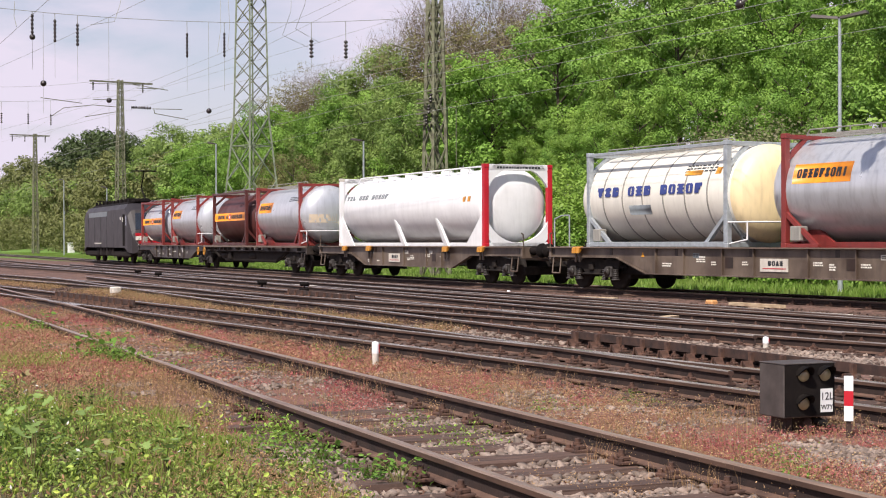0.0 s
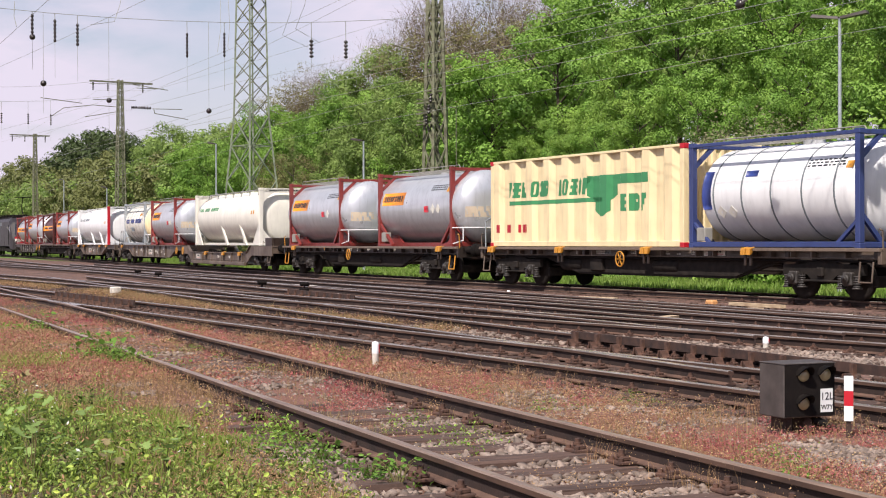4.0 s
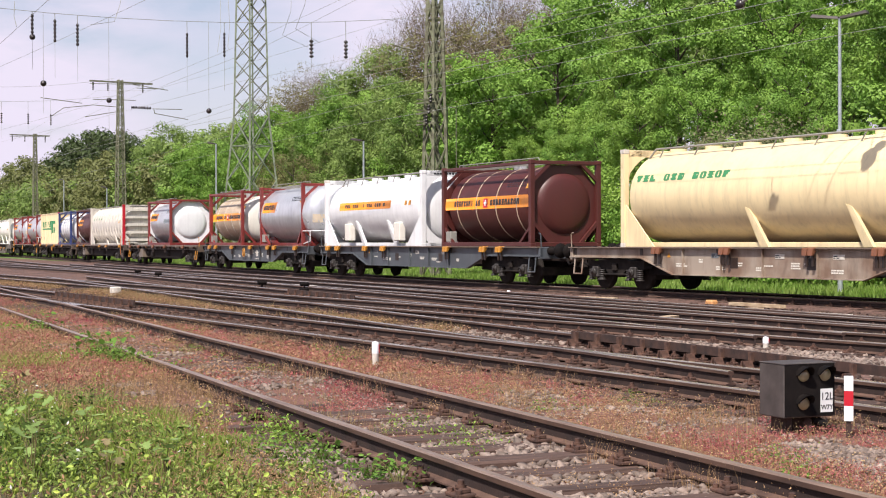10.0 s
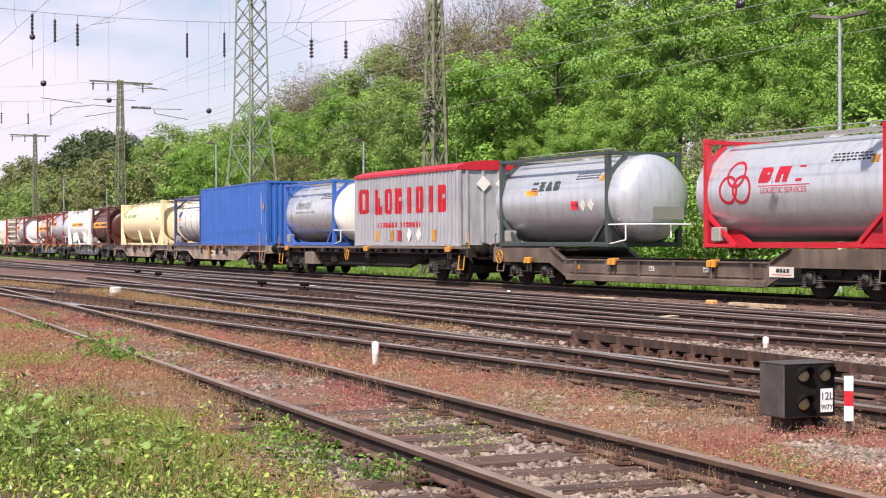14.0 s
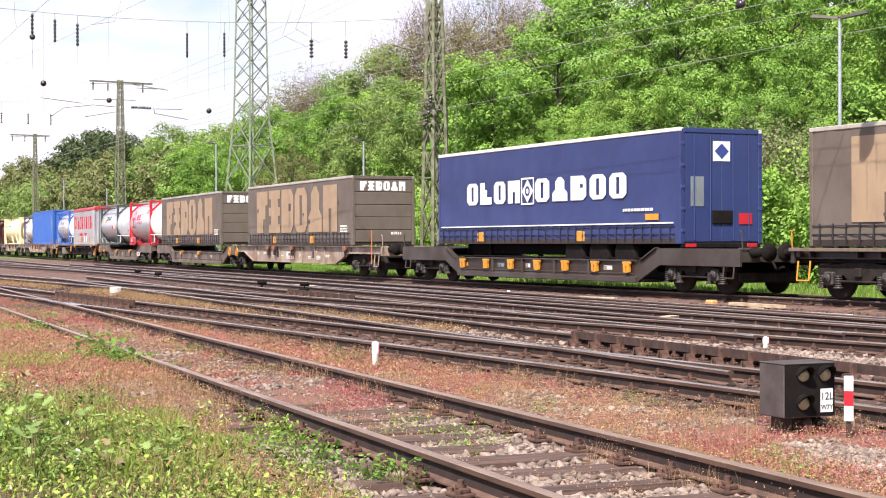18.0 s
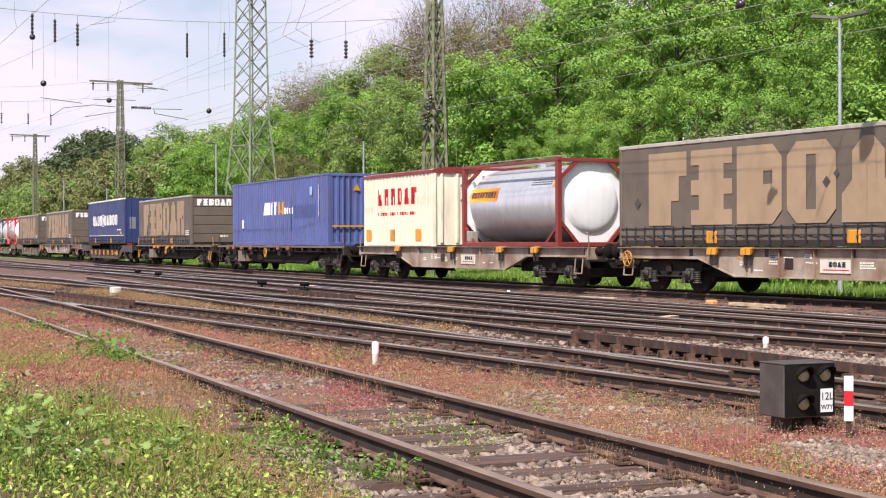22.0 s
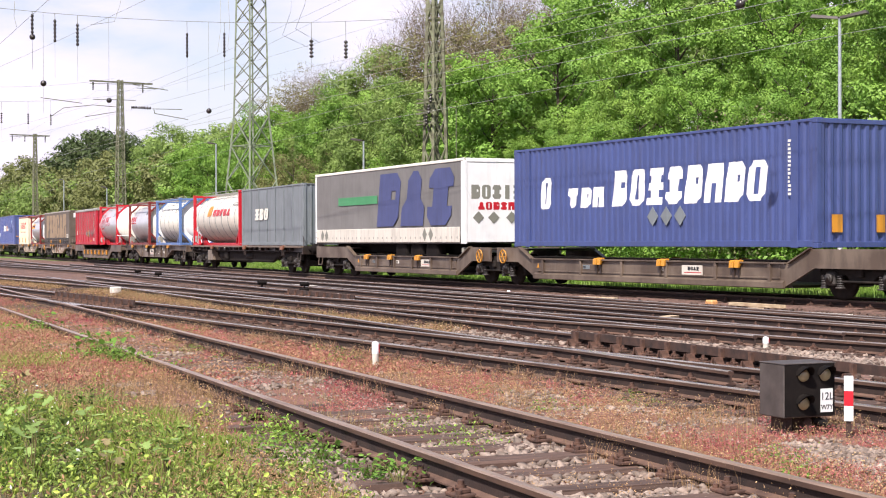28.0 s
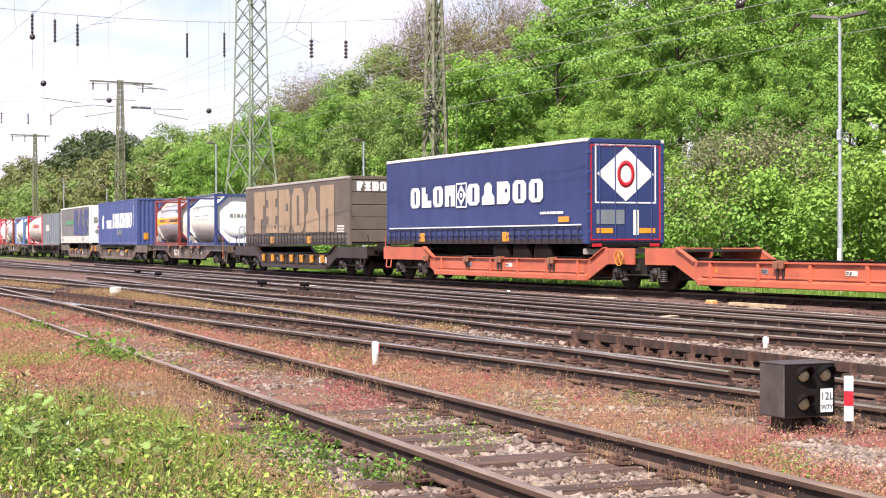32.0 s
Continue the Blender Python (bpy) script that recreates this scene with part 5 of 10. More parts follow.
# ---- long silo tanks with plated end frames
def silo(s_mid, label, L, shell, post_rear=None, mark=None, mark_mat=None, zb=1.15, H=2.6, r=1.20, ribs=0, seed=0, rear_mat=None, marks_at=(-0.42, -0.10), panels=False, slats=0):
    t = holder("silo_container")
    tagged(t, label, "silo container", "loads of the goods train")
    MOVING.append((t, s_mid))
    X, z1, zc = L / 2, zb + H, zb + H * 0.5 + 0.02
    part("barrel", G().lathe_x(barrel_profile(-X + 0.08, X - 0.14, r, 0.38), zc, 48), shell, t)
    for sx in (-1, 1):
        pm = post_rear if (sx > 0 and post_rear) else shell
        for sy in (-1, 1):
            xa, xb = sorted((sx * X, sx * (X - 0.17)))
            ya, yb = sorted((sy * 1.22, sy * 1.05))
            pp = part("corner_post", G().box(xa, xb, ya, yb, zb + 0.115, z1 - 0.115, 0.012), pm, t)
            for za, zz in ((zb, zb + 0.115), (z1 - 0.115, z1)):
                part("corner_casting", G().box(xa - 0.008, xb + 0.008, ya - 0.006, yb + 0.006, za, zz, 0.012), pm if sx > 0 else M_DIRTY_WHITE, pp)
        xa, xb = sorted((sx * (X - 0.02), sx * (X - 0.14)))
        hole = [(r * 0.995 * math.sin(2 * math.pi * i / 32), zc + r * 0.995 * math.cos(2 * math.pi * i / 32)) for i in range(32)]
        g = G()
        sq = []
        for i in range(32):
            y, z = hole[i][0], hole[i][1] - zc
            m = max(abs(y) / 1.06, abs(z) / (H / 2 - 0.02), 1e-6)
            sq.append((y / m, zc - 0.02 + z / m))
        v = [(xa, *q) for q in hole] + [(xa, *q) for q in sq] + [(xb, *q) for q in hole] + [(xb, *q) for q in sq]
        f = []
        for i in range(32):
            j = (i + 1) % 32
            f += [(i, j, 32 + j, 32 + i), (64 + i, 96 + i, 96 + j, 64 + j), (32 + i, 32 + j, 96 + j, 96 + i), (i, 64 + i, 64 + j, j)]
        g.add(v, f)
        part("end_plate", g, shell, t)
        part("end_header", G().box(xa, xb, -1.06, 1.06, z1 - 0.20, z1 - 0.01, 0.01), shell, t)
        part("end_sill", G().box(xa, xb, -1.06, 1.06, zb + 0.01, zb + 0.13, 0.01), shell, t)
        for sy in (-1, 1):
            y0_, y1_ = sorted((sy * 1.17, sy * 1.13))
            part("corner_plate", G().prism([(sx * (X - 0.15), zb + 0.02), (sx * (X - 0.15), zb + 1.15), (sx * (X - 1.45), zb + 0.02)], y0_, y1_), shell, t)
    for sy in (-1, 1):
        for xx in (-L * 0.16, L * 0.16) if L < 10 else (-L * 0.08, L * 0.2):
            part("support_fin", G().add([(xx - 0.05, sy * 1.16, zb + 0.95), (xx + 0.10, sy * 1.14, zb + 0.92), (xx + 0.62, sy * 1.0, zb + 0.02), (xx + 0.32, sy * 1.0, zb + 0.02),
                                         (xx - 0.05, sy * 1.08, zb + 0.95), (xx + 0.10, sy * 1.06, zb + 0.92), (xx + 0.62, sy * 0.9, zb + 0.02), (xx + 0.32, sy * 0.9, zb + 0.02)],
                                        [(0, 1, 2, 3), (4, 7, 6, 5), (0, 4, 5, 1), (1, 5, 6, 2), (2, 6, 7, 3), (3, 7, 4, 0)]), shell, t)
        part("bottom_rail", G().box(-X + 0.2, X - 0.2, min(sy * 0.92, sy * 0.8), max(sy * 0.92, sy * 0.8), zb + 0.01, zb + 0.13, 0.01), shell, t)
    n = max(4, int(L / 1.5))
    for i in range(n):
        xx = -X + 0.8 + (L - 1.6) * i / (n - 1)
        part("loading_hatch", G().rod((xx, 0.1, zc + r - 0.03), (xx, 0.1, z1 - 0.0), 0.23, 12), shell, t)
    wk = G().path([(-X + 0.5, -0.62, zc + r * 0.86), (-X + 0.8, -0.62, z1 - 0.02), (X - 0.6, -0.62, z1 - 0.02)], 0.03, 6)
    wk.path([(-X + 0.5, 0.62, zc + r * 0.86), (X - 0.6, 0.62, z1 - 0.02)], 0.03, 6)
    for i in range(n):
        xx = -X + 0.9 + (L - 1.8) * i / (n - 1)
        wk.rod((xx, -0.62, zc + r * 0.80), (xx + 0.25, -0.62, z1 - 0.02), 0.018, 5)
    part("walkway_rail", wk, M_ROOFGREY if not panels else shell, t)
    if ribs:
        o = []
        for i in range(24):
            a = 2 * math.pi * i / 24
            y, z = math.sin(a), math.cos(a)
            m = max((abs(y) ** 6 + abs(z) ** 6) ** (1 / 6), (abs(y) + abs(z)) / 1.52)
            o.append((1.215 * y / m, zc + 1.24 * z / m * (0.98 if z > 0 else 1.0)))
        hole = [(r * 0.99 * math.sin(2 * math.pi * i / 24), zc + r * 0.99 * math.cos(2 * math.pi * i / 24)) for i in range(24)]
        for k in range(ribs):
            xx = -X + 0.75 + (L - 1.5) * k / (ribs - 1)
            v = [(x, *q) for x in (xx - 0.15, xx + 0.15) for q in hole] + [(x, *q) for x in (xx - 0.10, xx + 0.10) for q in o]
            f = []
            for i in range(24):
                j = (i + 1) % 24
                f += [(i, j, 48 + j, 48 + i), (24 + i, 72 + i, 72 + j, 24 + j), (48 + i, 48 + j, 72 + j, 72 + i)]
            part("stiffening_rib", G().add(v, f), shell, t)
    if slats:
        for k in range(slats):
            z = zb + 0.30 + (H - 0.65) * k / (slats - 1)
            part("end_beam", G().prism_x([(-1.05, z - 0.05), (1.05, z - 0.05), (1.05, z + 0.05), (0.9, z + 0.12), (-0.9, z + 0.12), (-1.05, z + 0.05)], X - 0.12, X + 0.02), shell, t)
    if mark:
        part("name_mark", marks_round(mark, -X + 0.6 + 0, -X + 0.6 + L * (marks_at[1] - marks_at[0]), 62, 71, r + (0.0 if not ribs else 0.0), zc), mark_mat or M_GREENINK, t)
    rr = random.Random(seed)
    part("hazard_label", G().sector(X - 1.6, X - 1.4, 76, 84, r, zc, 3).sector(X - 1.25, X - 1.05, 76, 84, r, zc, 3), M_YELLOW, t)
    rear_bars(t, X - 0.018, -0.75, 0.75, z1 - 0.14, 10, seed)
    return t, X, r, zc, zb, z1


# ---- boxes
def corrugated(x0, x1, y, z0, z1, depth, pitch, face=-1):
    """A wall of trapezoid corrugations at y, facing -y or +y."""
    xs, ys = [], []
    x = x0
    k = 0
    w = [0.32, 0.18, 0.32, 0.18]
    lv = [0, 0, 1, 1]
    while x < x1 - 1e-6:
        xs.append(x)
        ys.append(y - face * depth * lv[k % 4])
        x += pitch * w[k % 4]
        k += 1
    xs.append(x1)
    ys.append(y - face * depth * lv[k % 4])
    n = len(xs)
    g = G()
    v = [(a, b, z0) for a, b in zip(xs, ys)] + [(a, b, z1) for a, b in zip(xs, ys)]
    f = [(i, i + 1, n + i + 1, n + i) for i in range(n - 1)]
    v += [(a, y - face * 0.05, z) for z in (z0, z1) for a in (x0, x1)]
    return g.add(v, f)


def box_container(s_mid, label, L, H, mat, zb=1.15, pitch=0.28, depth=0.036, marks_=None, rail_mat=None, W=2.438, ribs=None, roof=None, roof_h=0.0, rear=None, seed=0, tunnel=False, post_inset=None):
    t = holder("container")
    tagged(t, label, "container", "loads of the goods train")
    MOVING.append((t, s_mid))
    X, y, z1 = L / 2, W / 2, zb + H
    rail = rail_mat or mat
    for sx in (-1, 1):
        for sy in (-1, 1):
            xa, xb = sorted((sx * X, sx * (X - 0.16)))
            ya, yb = sorted((sy * y, sy * (y - 0.14)))
            pp = part("corner_post", G().box(xa, xb, ya, yb, zb + 0.118, z1 - 0.118, 0.01), rail, t)
            for za, zz in ((zb, zb + 0.118), (z1 - 0.118, z1)):
                part("corner_casting", G().box(xa - 0.006, xb + 0.006, ya - 0.005, yb + 0.005, za, zz, 0.012), rail, pp)
            if post_inset:
                xi = sx * (X - post_inset)
                part("inner_post", G().box(xi - 0.12, xi + 0.12, min(sy * (y + 0.002), sy * (y - 0.12)), max(sy * (y + 0.002), sy * (y - 0.12)), zb, z1 - 0.05, 0.01), rail, t)
    for sy in (-1, 1):
        ya, yb = sorted((sy * (y - 0.004), sy * (y - 0.09)))
        part("top_side_rail", G().box(-X + 0.15, X - 0.15, ya, yb, z1 - 0.08, z1 - 0.01, 0.01), rail, t)
        part("bottom_side_rail", G().box(-X + 0.15, X - 0.15, ya, yb, zb + 0.02, zb + 0.17, 0.01), rail, t)
        if ribs:
            part("side_wall", G().box(-X + 0.15, X - 0.15, min(sy * (y - 0.028), sy * (y - 0.09)), max(sy * (y - 0.028), sy * (y - 0.09)), zb + 0.16, z1 - 0.06), mat, t)
            n = int((L - 0.4) / ribs)
            rm = G().box(-0.045, 0.045, -0.030, 0.0, zb + 0.17, z1 - 0.09, 0.014).mesh("side_rib")
            rm.materials.append(mat)
            for i in range(n + 1):
                xx = -X + 0.25 + (L - 0.5) * i / n
                sub("side_rib", rm, t, pose(xx, sy * (y - 0.027), 0, 0, 0, 0 if sy < 0 else 180))
        else:
            g = corrugated(-X + 0.16, X - 0.16, sy * (y - 0.012), zb + 0.165, z1 - 0.075, depth, pitch, sy)
            part("side_wall", g, mat, t)
    part("roof", G().box(-X + 0.02, X - 0.02, -y + 0.03, y - 0.03, z1 - 0.05, z1 - 0.02), mat, t)
    part("floor", G().box(-X + 0.1, X - 0.1, -y + 0.05, y - 0.05, zb + 0.04, zb + 0.16), M_WAGON_DARK, t)
    part("front_wall", G().box(-X + 0.05, -X + 0.09, -y + 0.13, y - 0.13, zb + 0.1, z1 - 0.1), mat, t)
    if ribs:
        part("rear_wall", G().box(X - 0.10, X - 0.06, -y + 0.13, y - 0.13, zb + 0.05, z1 - 0.05), rear or mat, t)
        for i in range(4):
            yy = -y + 0.35 + (W - 0.7) * i / 3
            part("rear_rib", G().box(X - 0.07, X - 0.005, yy - 0.05, yy + 0.05, zb + 0.12, z1 - 0.1, 0.012), rear or mat, t)
    else:
        g = corrugated(-y + 0.14, y - 0.14, -(X - 0.02), zb + 0.12, z1 - 0.1, 0.04, 0.26, -1)
        g.v = [(-yy, xx, zz) for xx, yy, zz in g.v]
        part("rear_wall", g, rear or mat, t)
        part("rear_header", G().box(X - 0.12, X, -y + 0.14, y - 0.14, z1 - 0.12, z1 - 0.01, 0.01), rail, t)
        part("rear_sill", G().box(X - 0.12, X, -y + 0.14, y - 0.14, zb + 0.01, zb + 0.14, 0.01), rail, t)
    if roof:
        n = 9
        o = [(-y - 0.02 + (W + 0.04) * i / n, z1 - 0.02 + roof_h * math.sin(math.pi * i / n) ** 0.6) for i in range(n + 1)]
        o = [(-y - 0.02, z1 - 0.12)] + o + [(y + 0.02, z1 - 0.12)]
        part("tarpaulin", G().prism_x(o, -X + 0.02, X + 0.01, False), roof, t, "rolled sheet over the open top")
    return t, X, y, zb, z1


# ---- curtain-sided bodies
def curtain_body(s_mid, label, L, H, mat, zb, name="swap_body", W=2.55, hem=0.42, rear_mat=None, roof_mat=None, pockets=(), strap_mat=None, seed=0, category="swap body", trailer=False):
    t = holder(name)
    tagged(t, label, category, "loads of the goods train")
    MOVING.append((t, s_mid))
    X, y, z1 = L / 2, W / 2, zb + H
    r = random.Random(seed)
    rear_mat = rear_mat or mat
    n = 60
    for sy in (-1, 1):
        v, f = [], []
        rows = [zb + 0.14, zb + hem * 0.5, zb + hem, zb + hem + 0.06, zb + H * 0.5, z1 - 0.2, z1 - 0.07]
        for zi, z in enumerate(rows):
            for i in range(n + 1):
                x = -X + 0.1 + (L - 0.32) * i / n
                puff = 0.005 * math.sin(i * 1.7 + seed) + (0.022 * math.sin(i * 2.9) if zi in (0, 1) else 0.003 * math.sin(i * 0.9 + zi))
                v.append((x, sy * (y - 0.011 + puff + (-0.012 if zi == 3 else 0)), z))
        for zi in range(len(rows) - 1):
            f += [(zi * (n + 1) + i, zi * (n + 1) + i + 1, (zi + 1) * (n + 1) + i + 1, (zi + 1) * (n + 1) + i) for i in range(n)]
        part("curtain", G().add(v, f, True), mat, t)
        part("roof_rail", G().box(-X, X - 0.02, min(sy * (y + 0.012), sy * (y - 0.08)), max(sy * (y + 0.012), sy * (y - 0.08)), z1 - 0.09, z1 + 0.01, 0.015), roof_mat or M_DIRTY_WHITE, t)
        part("floor_rail", G().box(-X, X - 0.02, min(sy * (y - 0.004), sy * (y - 0.12)), max(sy * (y - 0.004), sy * (y - 0.12)), zb, zb + 0.15, 0.01), M_WAGON_DARK, t)
        part("rear_post", G().box(X - 0.22, X, min(sy * (y + 0.004), sy * (y - 0.12)), max(sy * (y + 0.004), sy * (y - 0.12)), zb, z1 - 0.085, 0.012), rear_mat, t)
        part("front_post", G().box(-X, -X + 0.11, min(sy * (y + 0.004), sy * (y - 0.12)), max(sy * (y + 0.004), sy * (y - 0.12)), zb, z1 - 0.085, 0.012), rear_mat, t)
    strap = G().box(-0.022, 0.022, -0.016, 0.0, zb + 0.05, zb + hem + 0.08).box(-0.032, 0.032, -0.03, 0.0, zb + 0.17, zb + 0.25, 0.006).mesh("strap")
    strap.materials.append(strap_mat or M_INK)
    k = int(L / 0.42)
    for i in range(k):
        sub("strap", strap, t, pose(-X + 0.35 + (L - 0.8) * i / (k - 1), -y - 0.006, 0))
    part("strap_line", G().rod((-X + 0.1, -y - 0.008, zb + hem * 0.62), (X - 0.25, -y - 0.008, zb + hem * 0.62), 0.012, 5)
         .rod((-X + 0.1, -y - 0.008, zb + hem + 0.03), (X - 0.25, -y - 0.008, zb + hem + 0.03), 0.012, 5), strap_mat or M_INK, t)
    part("roof", G().box(-X + 0.02, X - 0.02, -y + 0.02, y - 0.02, z1 - 0.03, z1 + 0.004), roof_mat or M_DIRTY_WHITE, t)
    part("floor", G().box(-X + 0.05, X - 0.05, -y + 0.1, y - 0.1, zb + 0.01, zb + 0.14), M_WAGON_DARK, t)
    part("front_wall", G().box(-X + 0.02, -X + 0.06, -y + 0.11, y - 0.11, zb + 0.02, z1 - 0.08), rear_mat, t)
    part("rear_header", G().box(X - 0.14, X - 0.002, -y + 0.11, y - 0.11, z1 - 0.12, z1 + 0.006, 0.012), rear_mat, t)
    for px in pockets:
        part("lift_pocket", G().box(px - 0.20, px + 0.20, -y - 0.022, -y + 0.03, zb + 0.06, zb + 0.36, 0.02), M_YELLOW, t, "yellow lifting pocket")
    return t, X, y, zb, z1


# ---- things of the train, front to rear (places along the line at 0 s)
def locomotive(s_front, s_rear):
    t = holder("electric_locomotive")
    tagged(t, "dark grey electric locomotive with a white and red cab end", "locomotive")
    MOVING.append((t, (s_front + s_rear) / 2))
    L = s_front - s_rear
    X = L / 2 - 0.3
    y = 1.49
    g = G()
    st = [(-X, 0.70, 1.0, 1.25), (-X + 0.3, 0.62, 1.32, 2.1), (-X + 1.1, 0.70, 1.46, 3.35), (-X + 1.9, 0.98, y, 3.78), (X - 1.9, 0.98, y, 3.78), (X - 1.1, 0.70, 1.46, 3.35), (X - 0.3, 0.62, 1.32, 2.1), (X, 0.70, 1.0, 1.25)]
    v, f = [], []
    for x, zl, w, zt in st:
        zt = max(zt, zl + 0.5)
        v += [(x, -w, zl), (x, -w, zt - 0.35 if zt > 2 else zt - 0.1), (x, -w + 0.22, zt - 0.05), (x, -w + 0.45, zt), (x, w - 0.45, zt), (x, w - 0.22, zt - 0.05), (x, w, zt - 0.35 if zt > 2 else zt - 0.1), (x, w, zl)]
    for i in range(len(st) - 1):
        f += [(i * 8 + j, i * 8 + (j + 1) % 8, i * 8 + 8 + (j + 1) % 8, i * 8 + 8 + j) for j in range(8)]
    f += [tuple(range(8)), tuple(range((len(st) - 1) * 8, len(st) * 8))]
    part("body", G().add(v, f), M_LOCO, t)
    part("roof_shroud", G().prism_x([(-1.15, 3.70), (-0.95, 3.92), (0.95, 3.92), (1.15, 3.70)], -X + 2.2, X - 3.0), M_BLACK, t)
    for k in range(9):
        xx = -X + 2.8 + k * 1.35
        part("roof_equipment", G().box(xx, xx + 0.7 + 0.2 * (k % 3), -0.85 + 0.2 * (k % 2), 0.5, 3.90, 4.02 + 0.07 * (k % 3), 0.03).rod((xx + 0.2, -0.9, 3.9), (xx + 0.2, -0.9, 4.15), 0.07, 8), M_BLACK, t)
    for k in range(5):
        xx = -X + 3 + k * 2.4
        part("side_panel_line", G().box(xx, xx + 0.03, -y - 0.006, -y, 1.0, 3.2), M_BLACK, t)
    part("side_grille", G().box(-X + 3.2, X - 8.0, -y - 0.012, -y, 3.06, 3.38), M_GREYBOX, t, "pale louvre strip under the roof")
    part("cab_door", G().box(X - 2.5, X - 1.8, -y - 0.012, -y + 0.02, 1.1, 3.1, 0.01), M_BLACK, t)
    part("cab_side_window", G().box(X - 1.7, X - 1.25, -1.49, -1.44, 2.35, 3.0, 0.01), M_GLASS, t)
    part("rear_windscreen", G().add([(X - 0.34, -1.1, 2.12), (X - 0.34, 1.1, 2.12), (X - 0.98, 1.0, 3.15), (X - 0.98, -1.0, 3.15), (X - 0.30, -1.1, 2.12), (X - 0.30, 1.1, 2.12), (X - 0.94, 1.0, 3.15), (X - 0.94, -1.0, 3.15)],
                                    [(4, 5, 6, 7), (0, 1, 5, 4), (1, 2, 6, 5), (2, 3, 7, 6), (3, 0, 4, 7)]), M_GLASS, t)
    part("side_print", small_print(-X + 5.5, -X + 8.2, 1.22, 1.34, -y - 0.002, 1, 3), M_OFFWHITE, t)
    part("side_marker", G().box(X - 3.4, X - 3.2, -y - 0.01, -y, 2.75, 2.95).box(X - 2.6, X - 2.4, -y - 0.014, -y, 2.6, 2.9), M_OFFWHITE, t)
    part("rear_nose_stripe", G().box(X - 0.02, X + 0.035, -0.98, 0.98, 1.24, 1.42).box(X - 0.16, X - 0.05, -1.15, 1.15, 1.72, 1.9), M_RED, t)
    part("rear_nose_panel", G().box(X - 0.03, X + 0.03, -0.98, 0.98, 1.0, 1.2).box(X - 0.2, X - 0.03, -1.12, 1.12, 1.45, 1.70), M_OFFWHITE, t)
    part("underframe", G().box(-X + 0.8, X - 0.8, -1.35, 1.35, 0.42, 0.75, 0.05), M_RUNNING, t)
    for k in range(6):
        xx = -X + 5.9 + k * 1.1
        part("underfloor_box", G().box(xx, xx + 0.8, -1.38, -0.7, 0.42, 0.95, 0.04), M_RUNNING if k % 2 else M_BLACK, t)
    for bx in (-X + 4.0, X - 4.0):
        b = part("bogie", G().box(bx - 2.1, bx + 2.1, -1.25, -1.05, 0.35, 0.75, 0.05).box(bx - 2.1, bx + 2.1, 1.05, 1.25, 0.35, 0.75, 0.05), M_RUNNING, t)
        for sx in (-1.3, 1.3):
            for sy in (-1, 1):
                q = sub("wheel", WHEEL, b, pose(bx + sx, sy * 0.75, 0.62) @ Matrix.Scale(1.35, 4))
    for sx in (-1, 1):
        for sy in (-0.875, 0.875):
            sub("buffer", BUFFER, t, pose(sx * (X - 0.28), sy, 1.04, 0, 0, 0 if sx > 0 else 180))
    for bx, up in ((-X + 3.2, 0), (X - 3.4, 1)):
        g = G().box(bx - 0.9, bx + 0.9, -0.7, 0.7, 3.9, 4.05, 0.03)
        if up:
            g.rod((bx + 0.8, 0, 4.05), (bx - 0.6, 0, 4.85), 0.05, 6).rod((bx - 0.6, 0, 4.85), (bx + 0.35, 0, 5.85), 0.04, 6).rod((bx + 0.35, -0.8, 5.9), (bx + 0.35, 0.8, 5.9), 0.05, 6)
        else:
            g.rod((bx + 0.8, 0, 4.1), (bx - 0.7, 0, 4.22), 0.05, 6).rod((bx - 0.7, -0.8, 4.25), (bx - 0.7, 0.8, 4.25), 0.05, 6)
        part("pantograph", g, M_BLACK, t, "raised pantograph" if up else "lowered pantograph")
    return t


locomotive(112.0, 93.0)

wagon(92.7, 75.2, "fish", M_WAGON_GREY, "weathered grey container wagon behind the locomotive", ends="bj", extras=("wheel1", "own1"), seed=1)
wagon(75.0, 57.3, "flat", M_WAGON_GREY, "weathered grey container wagon with dark underframe", ends="jb", extras=("wheel0",), seed=2)
tank(88.2, "silver tank container with an orange band in a red frame", frame=M_FRAME_RED, shell=M_SILVER, print_="band", seed=1)
tank(79.8, "grey tank container with an orange panel between red end frames", L=6.2, style="swap", over=0.75, H=2.62, r=1.2, print_="tag", seed=2)
tank(70.2, "brown tank container with an orange band in a maroon frame", L=6.2, frame=M_MAROON, shell=M_MAROON, print_="band", seed=3)
tank(62.2, "grey tank container with an orange panel between red end frames", L=6.3, style="swap", over=0.75, H=2.62, r=1.2, print_="tag", seed=4, rail_white=True, patch=True)

wagon(57.0, 38.6, "fish", M_WAGON_BROWN, "weathered grey-brown container wagon with yellow locks", locks=(-5.6, -3.2, 3.4, 6.0), lock_mesh_=LOCK_Y, panel=-1.6, seed=3)
silo(48.0, "white silo container with red rear corner posts", 12.5, M_WHITE, post_rear=M_RED, mark=WORD_A, mark_mat=M_GREYBOX, seed=3, panels=True)

